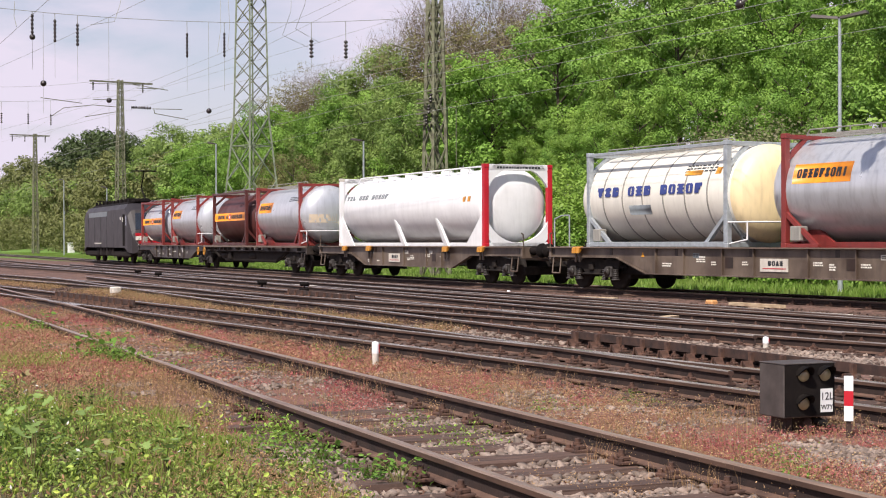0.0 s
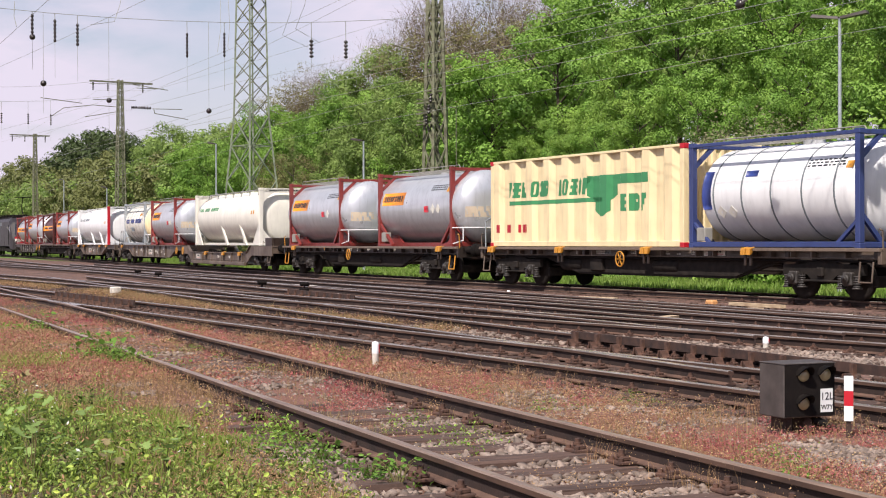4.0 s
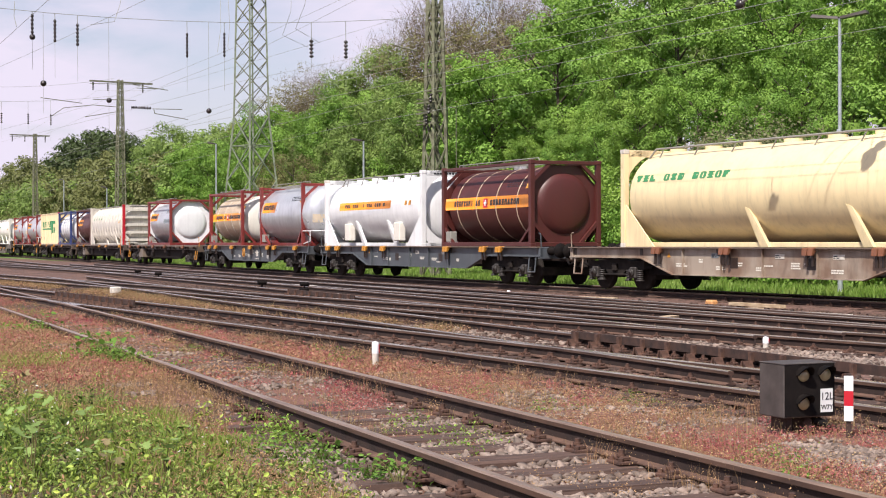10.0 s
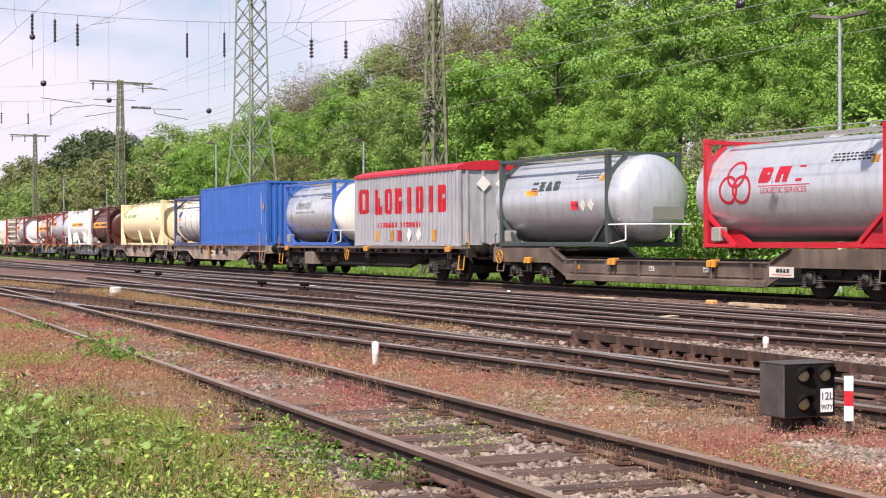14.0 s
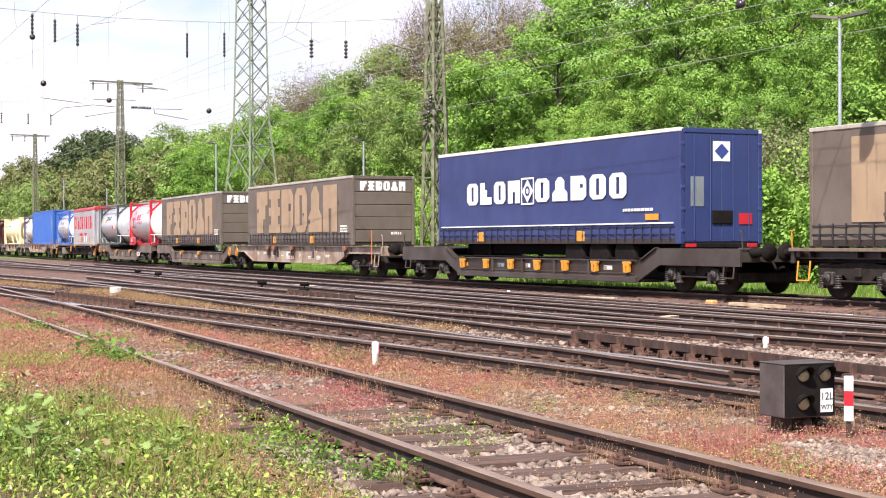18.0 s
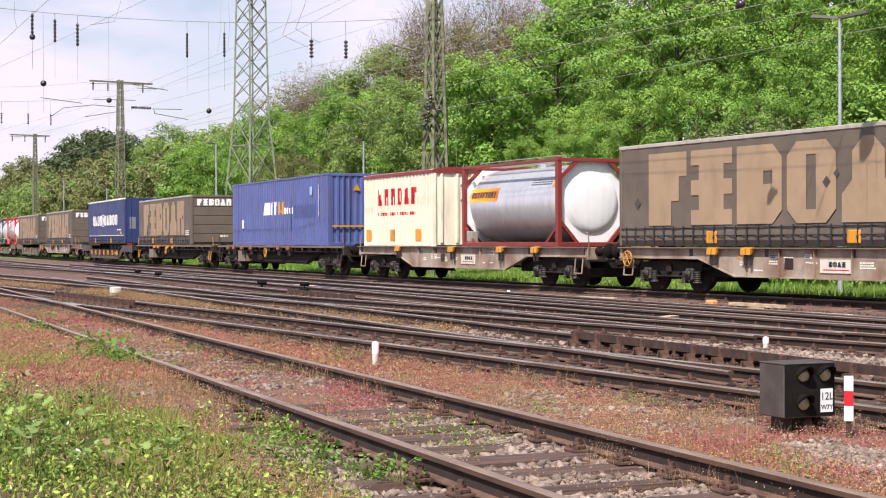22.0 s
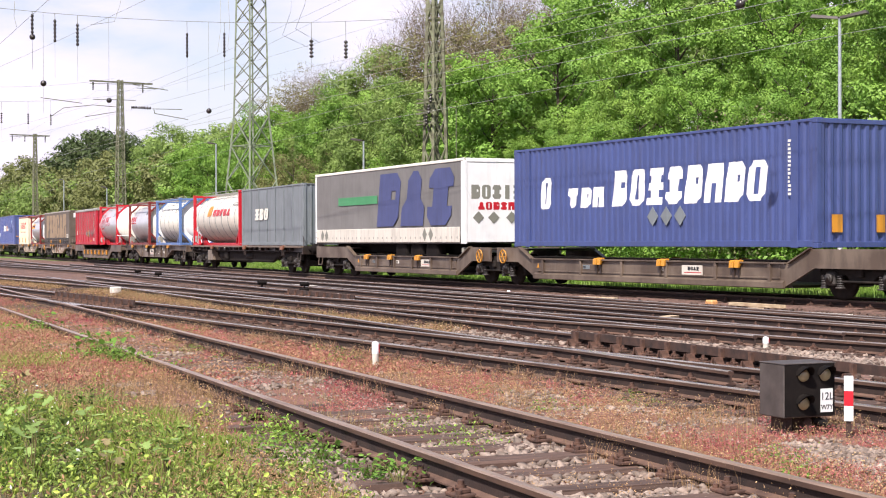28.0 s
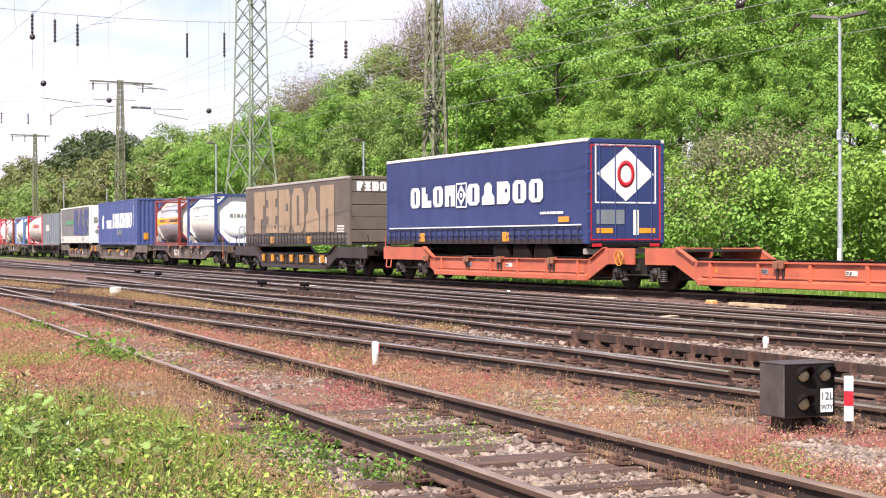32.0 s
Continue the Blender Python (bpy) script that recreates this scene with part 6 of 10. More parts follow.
wagon(38.3, 19.4, "fish", M_WAGON_BROWN, "grey-brown container wagon with a white name plate", ends="bj", locks=(-7.2,), lock_mesh_=LOCK_Y, extras=("wheel1", "rail0"), panel=0.6, seed=4)
t, X, r, zc, zb, z1 = tank(32.6, "white ribbed tank container with a blue name on grey frames", L=6.3, style="swap", frame=M_GALV, shell=M_OFFWHITE, end_mat=M_CREAM, over=0.75, H=2.6, r=1.2, bands=6, seed=5, top_rails=True)
part("name_mark", marks_round(["wedge", "hook", "dome", " ", "round", "comb", "dome", " ", "dome", "round", "comb", "round", "flag"], -2.6, 2.2, 76, 88, r + 0.012, zc), M_NAVYINK, t, "navy blue block marks")
part("grey_plate", G().sector(-1.1, -0.1, 100, 112, r + 0.01, zc), M_GREYBOX, t)
part("yellow_label", G().sector(1.3, 2.0, 60, 66, r + 0.012, zc), M_YELLOW, t)
t, X, r, zc, zb, z1 = tank(24.35, "grey tank container with orange panel and hazard plates", L=6.3, style="swap", over=0.8, H=2.62, r=1.2, print_="tag", seed=6, patch=True)
part("orange_plate", G().sector(1.1, 1.5, 88, 98, r, zc), M_RED, t)
hazard_diamonds(t, 1.75, r, zc, 93)

wagon(19.2, 1.1, "pocket", M_WAGON_BROWN, "brown weathered pocket wagon section with yellow supports", ends="jb", locks=(-3.4, 0.2, 3.2), lock_mesh_=LOCK_Y, extras=("own0", "wheel0", "platform1"), panel=-5.6, seed=5)
silo(10.0, "dirty white silo container with red corner castings", 12.4, M_OFFWHITE, mark=WORD_A, seed=7)

wagon(0.7, -18.0, "flat", M_WAGON_DARK, "dark flat container wagon with visible sprung bogies", locks=(-7.2, 7.4), lock_mesh_=LOCK_Y, extras=("step_paint", "wheelmid"), seed=6)
for k, (sm, sd) in enumerate(((-3.55, 8), (-13.6, 9))):
    t, X, r, zc, zb, z1 = tank(sm, "grey tank container with orange panel and a hazard plate", L=6.2, style="swap", over=0.78, H=2.62, r=1.2, print_="tag", seed=sd, patch=True)
    part("orange_plate", G().sector(0.9, 1.25, 88, 98, r, zc), M_RED, t)
    hazard_diamonds(t, 1.6, r, zc, 93, n=1 + k % 2)

wagon(-18.3, -37.3, "flat", M_WAGON_BROWN, "weathered flat container wagon with a white sill", locks=(-8, -4, 0.3, 4.5), lock_mesh_=LOCK_Y, extras=("rail0", "wheelmid"), panel=2.5, seed=7)
t, X, y, zb, z1 = box_container(-24.6, "cream ribbed bulk container with a green emblem", 10.2, 2.62, M_CREAM, zb=1.15, pitch=1.02, depth=0.11, seed=3)
steps = wall_steps(10.2, y, 1.02, 0.11)
part("name_mark", marks_on(WORD_A, -X + 1.0, -X + 5.7, 2.62, 3.08, steps, lean=0.15), M_GREENINK, t, "green block marks")
part("name_line", marks_on(["solid"], -X + 1.0, -X + 6.4, 2.40, 2.52, steps, 0.0), M_GREENINK, t, "green line under the marks")
part("emblem", marks_on(["solid"], -X + 5.6, -X + 8.6, 2.86, 3.12, steps, 0.0)[0:1] + marks_on(["wedge"], -X + 5.6, -X + 7.0, 2.0, 2.86, steps, 0.0), M_GREENINK, t, "green swept emblem")
part("emblem_mark", marks_on(["comb", "dome", "flag"], -X + 7.2, -X + 8.6, 2.12, 2.58, steps), M_GREENINK, t)
part("number_bars", marks_on(["solid", " ", "solid", "solid", " ", "bar", "solid", "solid"], -X + 0.35, -X + 2.3, 1.58, 1.82, steps, 0.3), M_CRIMSON, t)
for sx in (-1, 1):
    for zz in (zb, z1 - 0.13):
        part("corner_fitting", G().box(min(sx * (X - 0.17), sx * (X + 0.012)), max(sx * (X - 0.17), sx * (X + 0.012)), -y - 0.012, -y + 0.16, zz, zz + 0.13, 0.012), M_RED, t, "red corner fitting")
t, X, r, zc, zb, z1 = tank(-32.9, "white banded tank container in a dark blue frame", frame=M_NAVYFRAME, shell=M_WHITE, bands=5, band_mat=M_GREYBOX, seed=11)
part("emblem", G().sector(-2.6, -2.25, 60, 108, r, zc).sector(-1.0, -0.55, 62, 70, r, zc), M_NAVYINK, t)
hazard_diamonds(t, -1.9, r, zc, 112)

wagon(-37.9, -58.6, "flat", M_WAGON_BROWN, "weathered flat container wagon with yellow locks and steps", locks=(-8.3, -5.4, 1.2, 3.8, 8.6), lock_mesh_=LOCK_Y, extras=("box", "lever"), seed=8)
tank(-42.0, "maroon tank container with an orange panel in a maroon frame", frame=M_MAROON, shell=M_MAROON, print_="tag", bands=4, band_mat=M_MAROON, seed=12)
t, X, r, zc, zb, z1 = silo(-51.4, "dirty white ribbed silo container with red posts", 12.3, M_DIRTY_WHITE, post_rear=M_RED, mark=WORD_A + ["bar"], ribs=12, slats=5, seed=13)

wagon(-58.9, -79.0, "flat", M_WAGON_BROWN, "weathered flat container wagon carrying one tank", locks=(-8.5, -5.8, -1.6, 1.6, 6.2), lock_mesh_=LOCK_D, extras=("box", "step_paint"), seed=9)
t, X, r, zc, zb, z1 = tank(-68.5, "white tank container with an orange panel in a red frame", frame=M_FRAME_RED, shell=M_SILVER, end_mat=M_WHITE, skirt=True, print_="tag", seed=14)
part("grey_patch", G().sector(1.0, 2.75, 80, 92, r, zc), M_GREYBOX, t)

w = wagon(-79.4, -97.6, "fish", M_WAGON_SLATE, "slate grey container wagon with yellow locks and a white emblem", locks=(-7.2, -6.0, -3.0, 0.2, 3.0, 4.0, 7.0), lock_mesh_=LOCK_Y, extras=("wheelmid",), seed=10)
em = part("emblem", G().ring_y(0.9, -1.197, -1.193, 0.80, 0.10, 0.15, 20).box(0.62, 1.18, -1.197, -1.193, 0.83, 0.87).box(0.86, 0.94, -1.197, -1.193, 0.74, 0.86), M_OFFWHITE, w, "white round emblem")
part("emblem_print", small_print(0.58, 1.22, 0.55, 0.62, -1.195, 1, 4), M_OFFWHITE, w)
t, X, r, zc, zb, z1 = tank(-83.85, "faded beige tank container with an orange band in a red frame", L=6.2, frame=M_FRAME_RED, shell=M_TANBEIGE, end_mat=M_OFFWHITE, print_="band", r=1.06, bands=4, band_mat=M_DIRTY_WHITE, seed=15)
tank(-93.0, "silver tank container with an orange panel and tan patch", L=6.05, style="swap", over=0.85, H=2.62, r=1.21, print_="tag", seed=16, patch=True)

wagon(-97.9, -117.2, "fish", M_WAGON_SLATE, "slate grey container wagon with yellow locks", locks=(-8, -7, -4.2, -2.5, 2.8, 5.5, 6.6), lock_mesh_=LOCK_Y, seed=11)
t, X, r, zc, zb, z1 = silo(-103.55, "white tank container with an orange panel and white frame", 9.5, M_WHITE, seed=17, r=1.18)
pn = part("name_panel", G().sector(-3.2, 1.9, 74, 88, r, zc), M_ORANGE, t, "orange panel with dark block marks")
part("panel_mark", marks_round(WORD_A[:8] + [" ", "bar", " "] + WORD_A[:9], -2.6, 1.4, 78, 84, r + 0.004, zc), M_INK, pn)
for xx in (-2.6, 2.2):
    part("side_box", G().box(xx, xx + 0.55, -1.2, -0.95, 1.35, 2.0, 0.03), M_OFFWHITE, t)
tank(-112.85, "maroon tank container with an orange band in a maroon frame", frame=M_MAROON, shell=M_MAROON, print_="band", bands=4, band_mat=M_TANBEIGE, seed=18, skirt=True, end_mat=M_MAROON)

wagon(-117.6, -135.4, "fish", M_WAGON_PALE, "rusty pale container wagon with deep side sills", locks=(-4, -1.2, 1.8, 4.0), seed=12)
silo(-126.9, "cream silo container with a green name", 12.35, M_CREAM, mark=WORD_A, seed=19)

wagon(-135.8, -155.6, "fish", M_WAGON_PALE, "pale grey weathered container wagon with black bogies", locks=(-2.6, -1.0, 0.6, 2.0, 6.5), extras=("wheelmid", "lever"), panel=-1.2, seed=13)
t, X, r, zc, zb, z1 = tank(-139.5, "white tank container with a coloured emblem, navy frame", frame=M_NAVYFRAME, shell=M_OFFWHITE, bands=4, band_mat=M_INK, seed=20)
part("emblem", G().sector(-2.35, -1.75, 62, 78, r, zc).sector(-2.2, -1.6, 104, 108, r, zc), M_NAVYINK, t)
part("emblem_base", G().sector(-2.2, -1.65, 80, 88, r, zc), M_ORANGE, t)
hazard_diamonds(t, 0.4, r, zc, 66, n=1)
t, X, y, zb, z1 = box_container(-148.85, "bright blue forty-foot steel container", 12.19, 2.89, M_BLUEBOX, seed=5)
part("number_bars", small_print(X - 0.86, X - 0.76, zb + 1.0, z1 - 0.5, -y - 0.0, 14, 4), M_OFFWHITE, t)
part("warning_label", G().box(X - 0.55, X - 0.35, -y - 0.008, -y, z1 - 1.25, z1 - 1.0), M_YELLOW, t)

wagon(-156.2, -176.4, "flat", M_WAGON_DARK, "dark flat container wagon with sprung bogies and a dirty box", locks=(-8.0, 1.0, 8.2), lock_mesh_=LOCK_Y, extras=("box", "wheelmid", "step_paint"), seed=14)
t, X, r, zc, zb, z1 = tank(-160.5, "steel tank container with faded lettering in a bright blue frame", L=6.15, style="swap", frame=M_BRIGHTFRAME, shell=M_STEEL, end_mat=M_OFFWHITE, over=0.7, H=2.62, r=1.18, seed=21, top_rails=True)
part("name_words", words_round("chemical", 0.52, -0.75, 72, r, zc), M_GREYBOX, t, "faded blue-grey word")
part("line_mark", joined(marks_round(W8 + WORD_A, -1.6, 0.8, 86, 89, r, zc)), M_GREYBOX, t)
t, X, y, zb, z1 = box_container(-170.4, "grey ribbed bulk container with red lettering and a red sheet", 9.0, 2.62, M_ALU, ribs=0.30, roof=M_RED, roof_h=0.22, seed=6)
steps = wall_steps(9.0, y, ribs=0.30)
part("emblem", marks_on(["round"], -X + 0.35, -X + 1.7, 2.35, 3.25, steps), M_RED, t, "red square emblem")
part("name_mark", marks_on(["foot", "round", "dome", "bar", "round", "bar", "dome"], -X + 2.0, X - 0.7, 2.3, 3.2, steps, 0.2), M_RED, t, "large red block marks")
part("line_mark", joined(marks_on(W8 + W8, -X + 2.2, X - 2.6, 1.82, 2.0, steps, 0.3)), M_RED, t)
for k, mm in ((2.1, M_YELLOW), (3.4, M_YELLOW), (4.1, M_RED), (7.0, M_YELLOW)):
    part("label_plate", G().box(-X + k, -X + k + 0.3, -y - 0.012, -y, 1.35, 1.72), mm, t)
w_r = lettering("R", 0.3)
w_r.transform(Matrix.Translation((-X + 3.55, -y - 0.016, 1.53)))
part("letter", w_r, M_GREYINK, t)
for k in (4.9, 5.7):
    part("hazard_plate", G().prism([(-X + k, 1.55), (-X + k + 0.2, 1.8), (-X + k + 0.4, 1.55), (-X + k + 0.2, 1.3)], -y - 0.012, -y), M_OFFWHITE, t)
for yy in (-0.55, 0.15):
    part("rear_hazard_plate", G().prism_x([(yy, 3.2), (yy + 0.26, 3.46), (yy + 0.52, 3.2), (yy + 0.26, 2.94)], X, X + 0.012), M_OFFWHITE, t)

wagon(-176.9, -195.6, "pocket", M_WAGON_BROWN, "pale weathered pocket wagon with yellow supports", locks=(-6.5, -2, 2.4), lock_mesh_=LOCK_Y, panel=4.5, extras=("wheel0",), seed=15)
t, X, r, zc, zb, z1 = tank(-180.8, "silver tank container with a green emblem in dark green frames", L=6.15, style="swap", frame=M_GREENFRAME, shell=M_SILVER, over=0.85, H=2.64, r=1.2, seed=22, top_rails=True)
part("emblem", marks_round(["solid", "open", "arch2", "pair"], -1.2, 0.5, 62, 76, r, zc), M_GREENFRAME, t, "dark green block marks")
part("emblem_base", G().sector(-1.5, -0.8, 74, 82, r, zc), M_ORANGE, t)
part("orange_plate", G().sector(1.1, 1.5, 92, 104, r, zc), M_RED, t)
hazard_diamonds(t, 1.75, r, zc, 98)
part("rear_plate", G().box(X + 0.72, X + 0.76, -0.25, 0.75, 1.9, 2.25), M_GREYINK, t)
t, X, r, zc, zb, z1 = tank(-191.3, "white tank container with red emblem between bright red frames", L=6.3, style="swap", frame=M_RED, shell=M_SILVER, end_mat=M_OFFWHITE, over=0.85, H=2.66, r=1.2, seed=23)


def red_emblem(t, r, zc, x):
    for dx, a in ((0, 88), (0.5, 88), (0.25, 70)):
        g = G()
        n = 20
        v = []
        for rad in (0.28, 0.35):
            for q in (0.004, 0.009):
                v += [(x + dx + rad * math.cos(6.2832 * i / n), -(r + q) * math.sin(radians(a) - rad * math.sin(6.2832 * i / n) / r), zc + (r + q) * math.cos(radians(a) - rad * math.sin(6.2832 * i / n) / r)) for i in range(n)]
        f = []
        for i in range(n):
            j = (i + 1) % n
            f += [(n + i, n + j, 3 * n + j, 3 * n + i), (2 * n + i, 2 * n + j, 3 * n + j, 3 * n + i), (i, j, n + j, n + i)]
        part("emblem_ring", g.add(v, f), M_CRIMSON, t)
    part("name_mark", marks_round(["dome", "wide", "bar"], x + 1.1, x + 2.9, 64, 82, r, zc, 0.3, 0.2), M_CRIMSON, t, "red block marks")
    part("line_mark", G().sector(x + 1.1, x + 2.9, 85, 86, r, zc, 1), M_CRIMSON, t)
    part("line_words", words_round("LOGISTIC SERVICES", 0.185, x + 2.0, 91, r, zc), M_CRIMSON, t)


red_emblem(t, r, zc, -2.2)


def taupe_body(s_mid, seed, L=13.65, H=2.62, zb=1.19):
    t, X, y, zb, z1 = curtain_body(s_mid, "taupe curtain-sided swap body with large tan block marks", L, H, M_TARP, zb, pockets=(-2.85, 2.1), roof_mat=M_ROOFTAUPE, seed=seed)
    part("name_mark", marks(["flag", "comb", "dome", "round", "peak", "wide"], -X + 1.35, X - 1.5, zb + 0.52, z1 - 0.26, -y - 0.0005, gap=0.10, t=0.002), M_TAN, t, "large tan block marks")
    for k in range(5):
        z = zb + 0.12 + k * (H - 0.24) / 5
        part("rear_board", G().box(X - 0.09, X - 0.02, -y + 0.12, y - 0.12, z, z + (H - 0.24) / 5 - 0.02, 0.012), M_TARP, t)
    part("rear_mark", marks_end(["flag", "comb", "dome", "round", "peak", "wide"], -0.95, 0.95, z1 - 0.55, z1 - 0.2, X - 0.02), M_WHITE, t, "white block marks")
    part("rear_small_print", marks_end(["solid", "bar", "solid", "bar", "bar"], 0.3, 0.75, zb + 0.40, zb + 0.5, X - 0.02), M_OFFWHITE, t)
    part("small_print", small_print(X - 1.3, X - 0.5, zb + 0.5, zb + 0.8, -y - 0.012, 3, seed), M_OFFWHITE, t)
    r = random.Random(seed)
    # dark diamonds at random: plates and patches, and painted blotches of cast shadow
    for k in range(4):
        xx, zz, q = r.uniform(-X + 0.5, X - 1), zb + r.uniform(0.6, 1.7), r.uniform(0.09, 0.15)
        part("patch", G().prism([(xx - q, zz), (xx, zz - q), (xx + q, zz), (xx, zz + q)], -y - 0.006, -y - 0.003), M_TARPDARK, t, "dark diamond for plates and shadow blotches")
    return t


wagon(-196.0, -214.3, "pocket", M_WAGON_BROWN, "weathered pocket wagon section with a yellow brake wheel", ends="bj", extras=("own1", "wheel1", "platform0"), locks=(-2, 2), lock_mesh_=LOCK_Y, seed=16)
wagon(-214.5, -233.9, "fish", M_WAGON_PALE, "weathered container wagon section with a rusty plate", ends="jb", extras=("wheel0", "lever"), locks=(-4.3, -3.4, -1, 5.5), panel=-2, seed=17)
taupe_body(-204.8, 1)
taupe_body(-223.6, 2)


def road_wheel_mesh():
    g = G().lathe_x([(-0.15, 0.0), (-0.15, 0.30), (-0.17, 0.42), (-0.14, 0.50), (0.14, 0.50), (0.17, 0.42), (0.15, 0.30), (0.15, 0.0)], 0, 20)
    g.v = [(y, x, z) for x, y, z in g.v]
    me = g.mesh("tyre")
    me.materials.append(M_BLACK)
    return me


TYRE = road_wheel_mesh()


def semi_trailer(s_mid, label, mat, L=13.75, H=2.92, zb=1.24, seed=0, rear_mat=None, strap=None):
    t, X, y, zb, z1 = curtain_body(s_mid, label, L, H, mat, zb, name="semi_trailer", category="semi-trailer", pockets=(-3.9, 2.1), roof_mat=M_OFFWHITE, rear_mat=rear_mat or mat, strap_mat=strap or M_ROOFGREY, seed=seed)
    part("chassis", G().box(-X + 0.8, X - 0.3, -0.6, -0.45, zb - 0.32, zb, 0.02).box(-X + 0.8, X - 0.3, 0.45, 0.6, zb - 0.32, zb, 0.02), M_BLACK, t)
    for ax in (X - 5.3, X - 4.0, X - 2.7):
        for sy in (-1, 1):
            sub("tyre", TYRE, t, pose(ax, sy * 1.02, 0.96))
    for sy in (-1, 1):
        part("landing_leg", G().box(-X + 2.9, -X + 3.05, sy * 0.9 - 0.06, sy * 0.9 + 0.06, 0.5, zb, 0.01), M_BLACK, t)
    part("rear_bumper", G().box(X - 0.35, X - 0.2, -1.2, 1.2, zb - 0.3, zb - 0.12, 0.02), M_ROOFGREY, t)
    return t, X, y, zb, z1


def navy_trailer(s_mid, seed, rear):
    t, X, y, zb, z1 = semi_trailer(s_mid, "navy curtain-sided semi-trailer with white block marks", M_TARPNAVY, seed=seed, strap=M_NAVYSTRAP)
    part("small_print", small_print(X - 2.6, X - 1.2, zb + 0.86, zb + 0.98, -y - 0.012, 1, seed), M_WHITE, t)
    part("yellow_label", G().box(X - 1.55, X - 0.95, -y - 0.014, -y - 0.004, zb + 0.62, zb + 0.78), M_YELLOW, t)
    part("name_mark", marks(["round", "foot", "round", "wide"], -X + 2.1, -X + 5.7, zb + 1.22, zb + 1.9, -y - 0.012), M_WHITE, t, "white block marks")
    part("name_mark", marks(["round", "peak", "dome", "round", "round"], -X + 6.45, -X + 11.5, zb + 1.22, zb + 1.9, -y - 0.012), M_WHITE, t, "white block marks")
    cx, cz, hw, q = -X + 6.0, zb + 1.56, 0.38, -y - 0.012
    em = part("emblem", G().box(cx - hw, cx + hw, q - 0.008, q, cz - 0.40, cz - 0.35).box(cx - hw, cx + hw, q - 0.008, q, cz + 0.35, cz + 0.40).box(cx - hw, cx - hw + 0.05, q - 0.008, q, cz - 0.35, cz + 0.35).box(cx + hw - 0.05, cx + hw, q - 0.008, q, cz - 0.35, cz + 0.35), M_WHITE, t)
    part("emblem_diamond", G().prism([(cx - 0.33, cz), (cx, cz - 0.34), (cx + 0.33, cz), (cx, cz + 0.34)], q - 0.008, q), M_WHITE, em)
    part("emblem_ring", G().ring_y(cx, q - 0.012, q - 0.008, cz, 0.08, 0.15, 16), M_TARPNAVY, em)
    part("white_line", G().box(-X + 0.2, X - 0.3, -y - 0.014, -y, zb + 0.52, zb + 0.555), M_WHITE, t)
    for sy in (-1, 1):
        part("rear_door", G().box(X - 0.08, X - 0.02, min(sy * 0.005, sy * (y - 0.12)), max(sy * 0.005, sy * (y - 0.12)), zb + 0.05, z1 - 0.12, 0.012), M_TARPNAVY, t)
        for k in (0.35, 0.85):
            part("door_bar", G().rod((X, sy * k, zb + 0.1), (X, sy * k, z1 - 0.15), 0.018, 6), M_NAVYFRAME, t)
        for k in range(5):
            part("hinge", G().box(X - 0.03, X + 0.015, min(sy * (y - 0.13), sy * (y - 0.02)), max(sy * (y - 0.13), sy * (y - 0.02)), zb + 0.3 + k * 0.55, zb + 0.38 + k * 0.55, 0.008), M_NAVYFRAME, t)
    part("lamp_bar", G().box(X - 0.10, X - 0.01, -y + 0.05, y - 0.05, zb - 0.10, zb + 0.02, 0.015), M_BLACK, t)
    for sy in (-1, 1):
        part("tail_lamp", G().box(X - 0.02, X + 0.012, sy * 0.95 - 0.16, sy * 0.95 + 0.16, zb - 0.085, zb + 0.005, 0.01), M_CRIMSON, t, "red tail lamp")
    c, h = 0.0, zb + 1.95
    if rear == "emblem":
        part("rear_frame", G().prism_x([(-1.0, h - 0.82), (1.0, h - 0.82), (1.0, h - 0.78), (-1.0, h - 0.78)], X - 0.018, X - 0.008).prism_x([(-1.0, h + 0.78), (1.0, h + 0.78), (1.0, h + 0.82), (-1.0, h + 0.82)], X - 0.018, X - 0.008)
             .prism_x([(-1.0, h - 0.8), (-0.96, h - 0.8), (-0.96, h + 0.8), (-1.0, h + 0.8)], X - 0.018, X - 0.008).prism_x([(0.96, h - 0.8), (1.0, h - 0.8), (1.0, h + 0.8), (0.96, h + 0.8)], X - 0.018, X - 0.008), M_WHITE, t)
        part("rear_diamond", G().prism_x([(-0.93, h), (0, h - 0.76), (0.93, h), (0, h + 0.76)], X - 0.016, X - 0.006), M_WHITE, t, "white diamond emblem")
        g = G().ring_y(0, -0.004, 0.004, 0, 0.24, 0.38, 28)
        g.v = [(X - 0.002 + yy, xx * 0.75, h + zz) for xx, yy, zz in g.v]
        part("rear_ring", g, M_RED, t, "red ring mark")
        for yy in (-0.95, 0.45):
            part("rear_reflector", G().box(X - 0.02, X - 0.006, yy, yy + 0.52, zb + 0.30, zb + 0.44), M_ORANGE, t)
        part("rear_plate", G().box(X - 0.02, X - 0.006, -0.95, -0.05, zb + 0.55, zb + 0.95), M_GREYBOX, t)
        part("rear_label", G().box(X - 0.02, X - 0.004, 0.25, 0.42, zb + 0.25, zb + 0.95), M_OFFWHITE, t)
        for za, zz in ((zb + 0.1, zb + 0.14), (z1 - 0.2, z1 - 0.16)):
            part("red_outline", G().box(X - 0.02, X - 0.008, -1.13, 1.13, za, zz), M_CRIMSON, t)
        for yy in (-1.15, 1.11):
            part("red_outline", G().box(X - 0.02, X - 0.008, yy, yy + 0.04, zb + 0.1, z1 - 0.16), M_CRIMSON, t)
    else:
        part("rear_plate", G().box(X - 0.02, X - 0.006, -0.26, 0.26, h + 0.15, h + 0.65), M_WHITE, t)
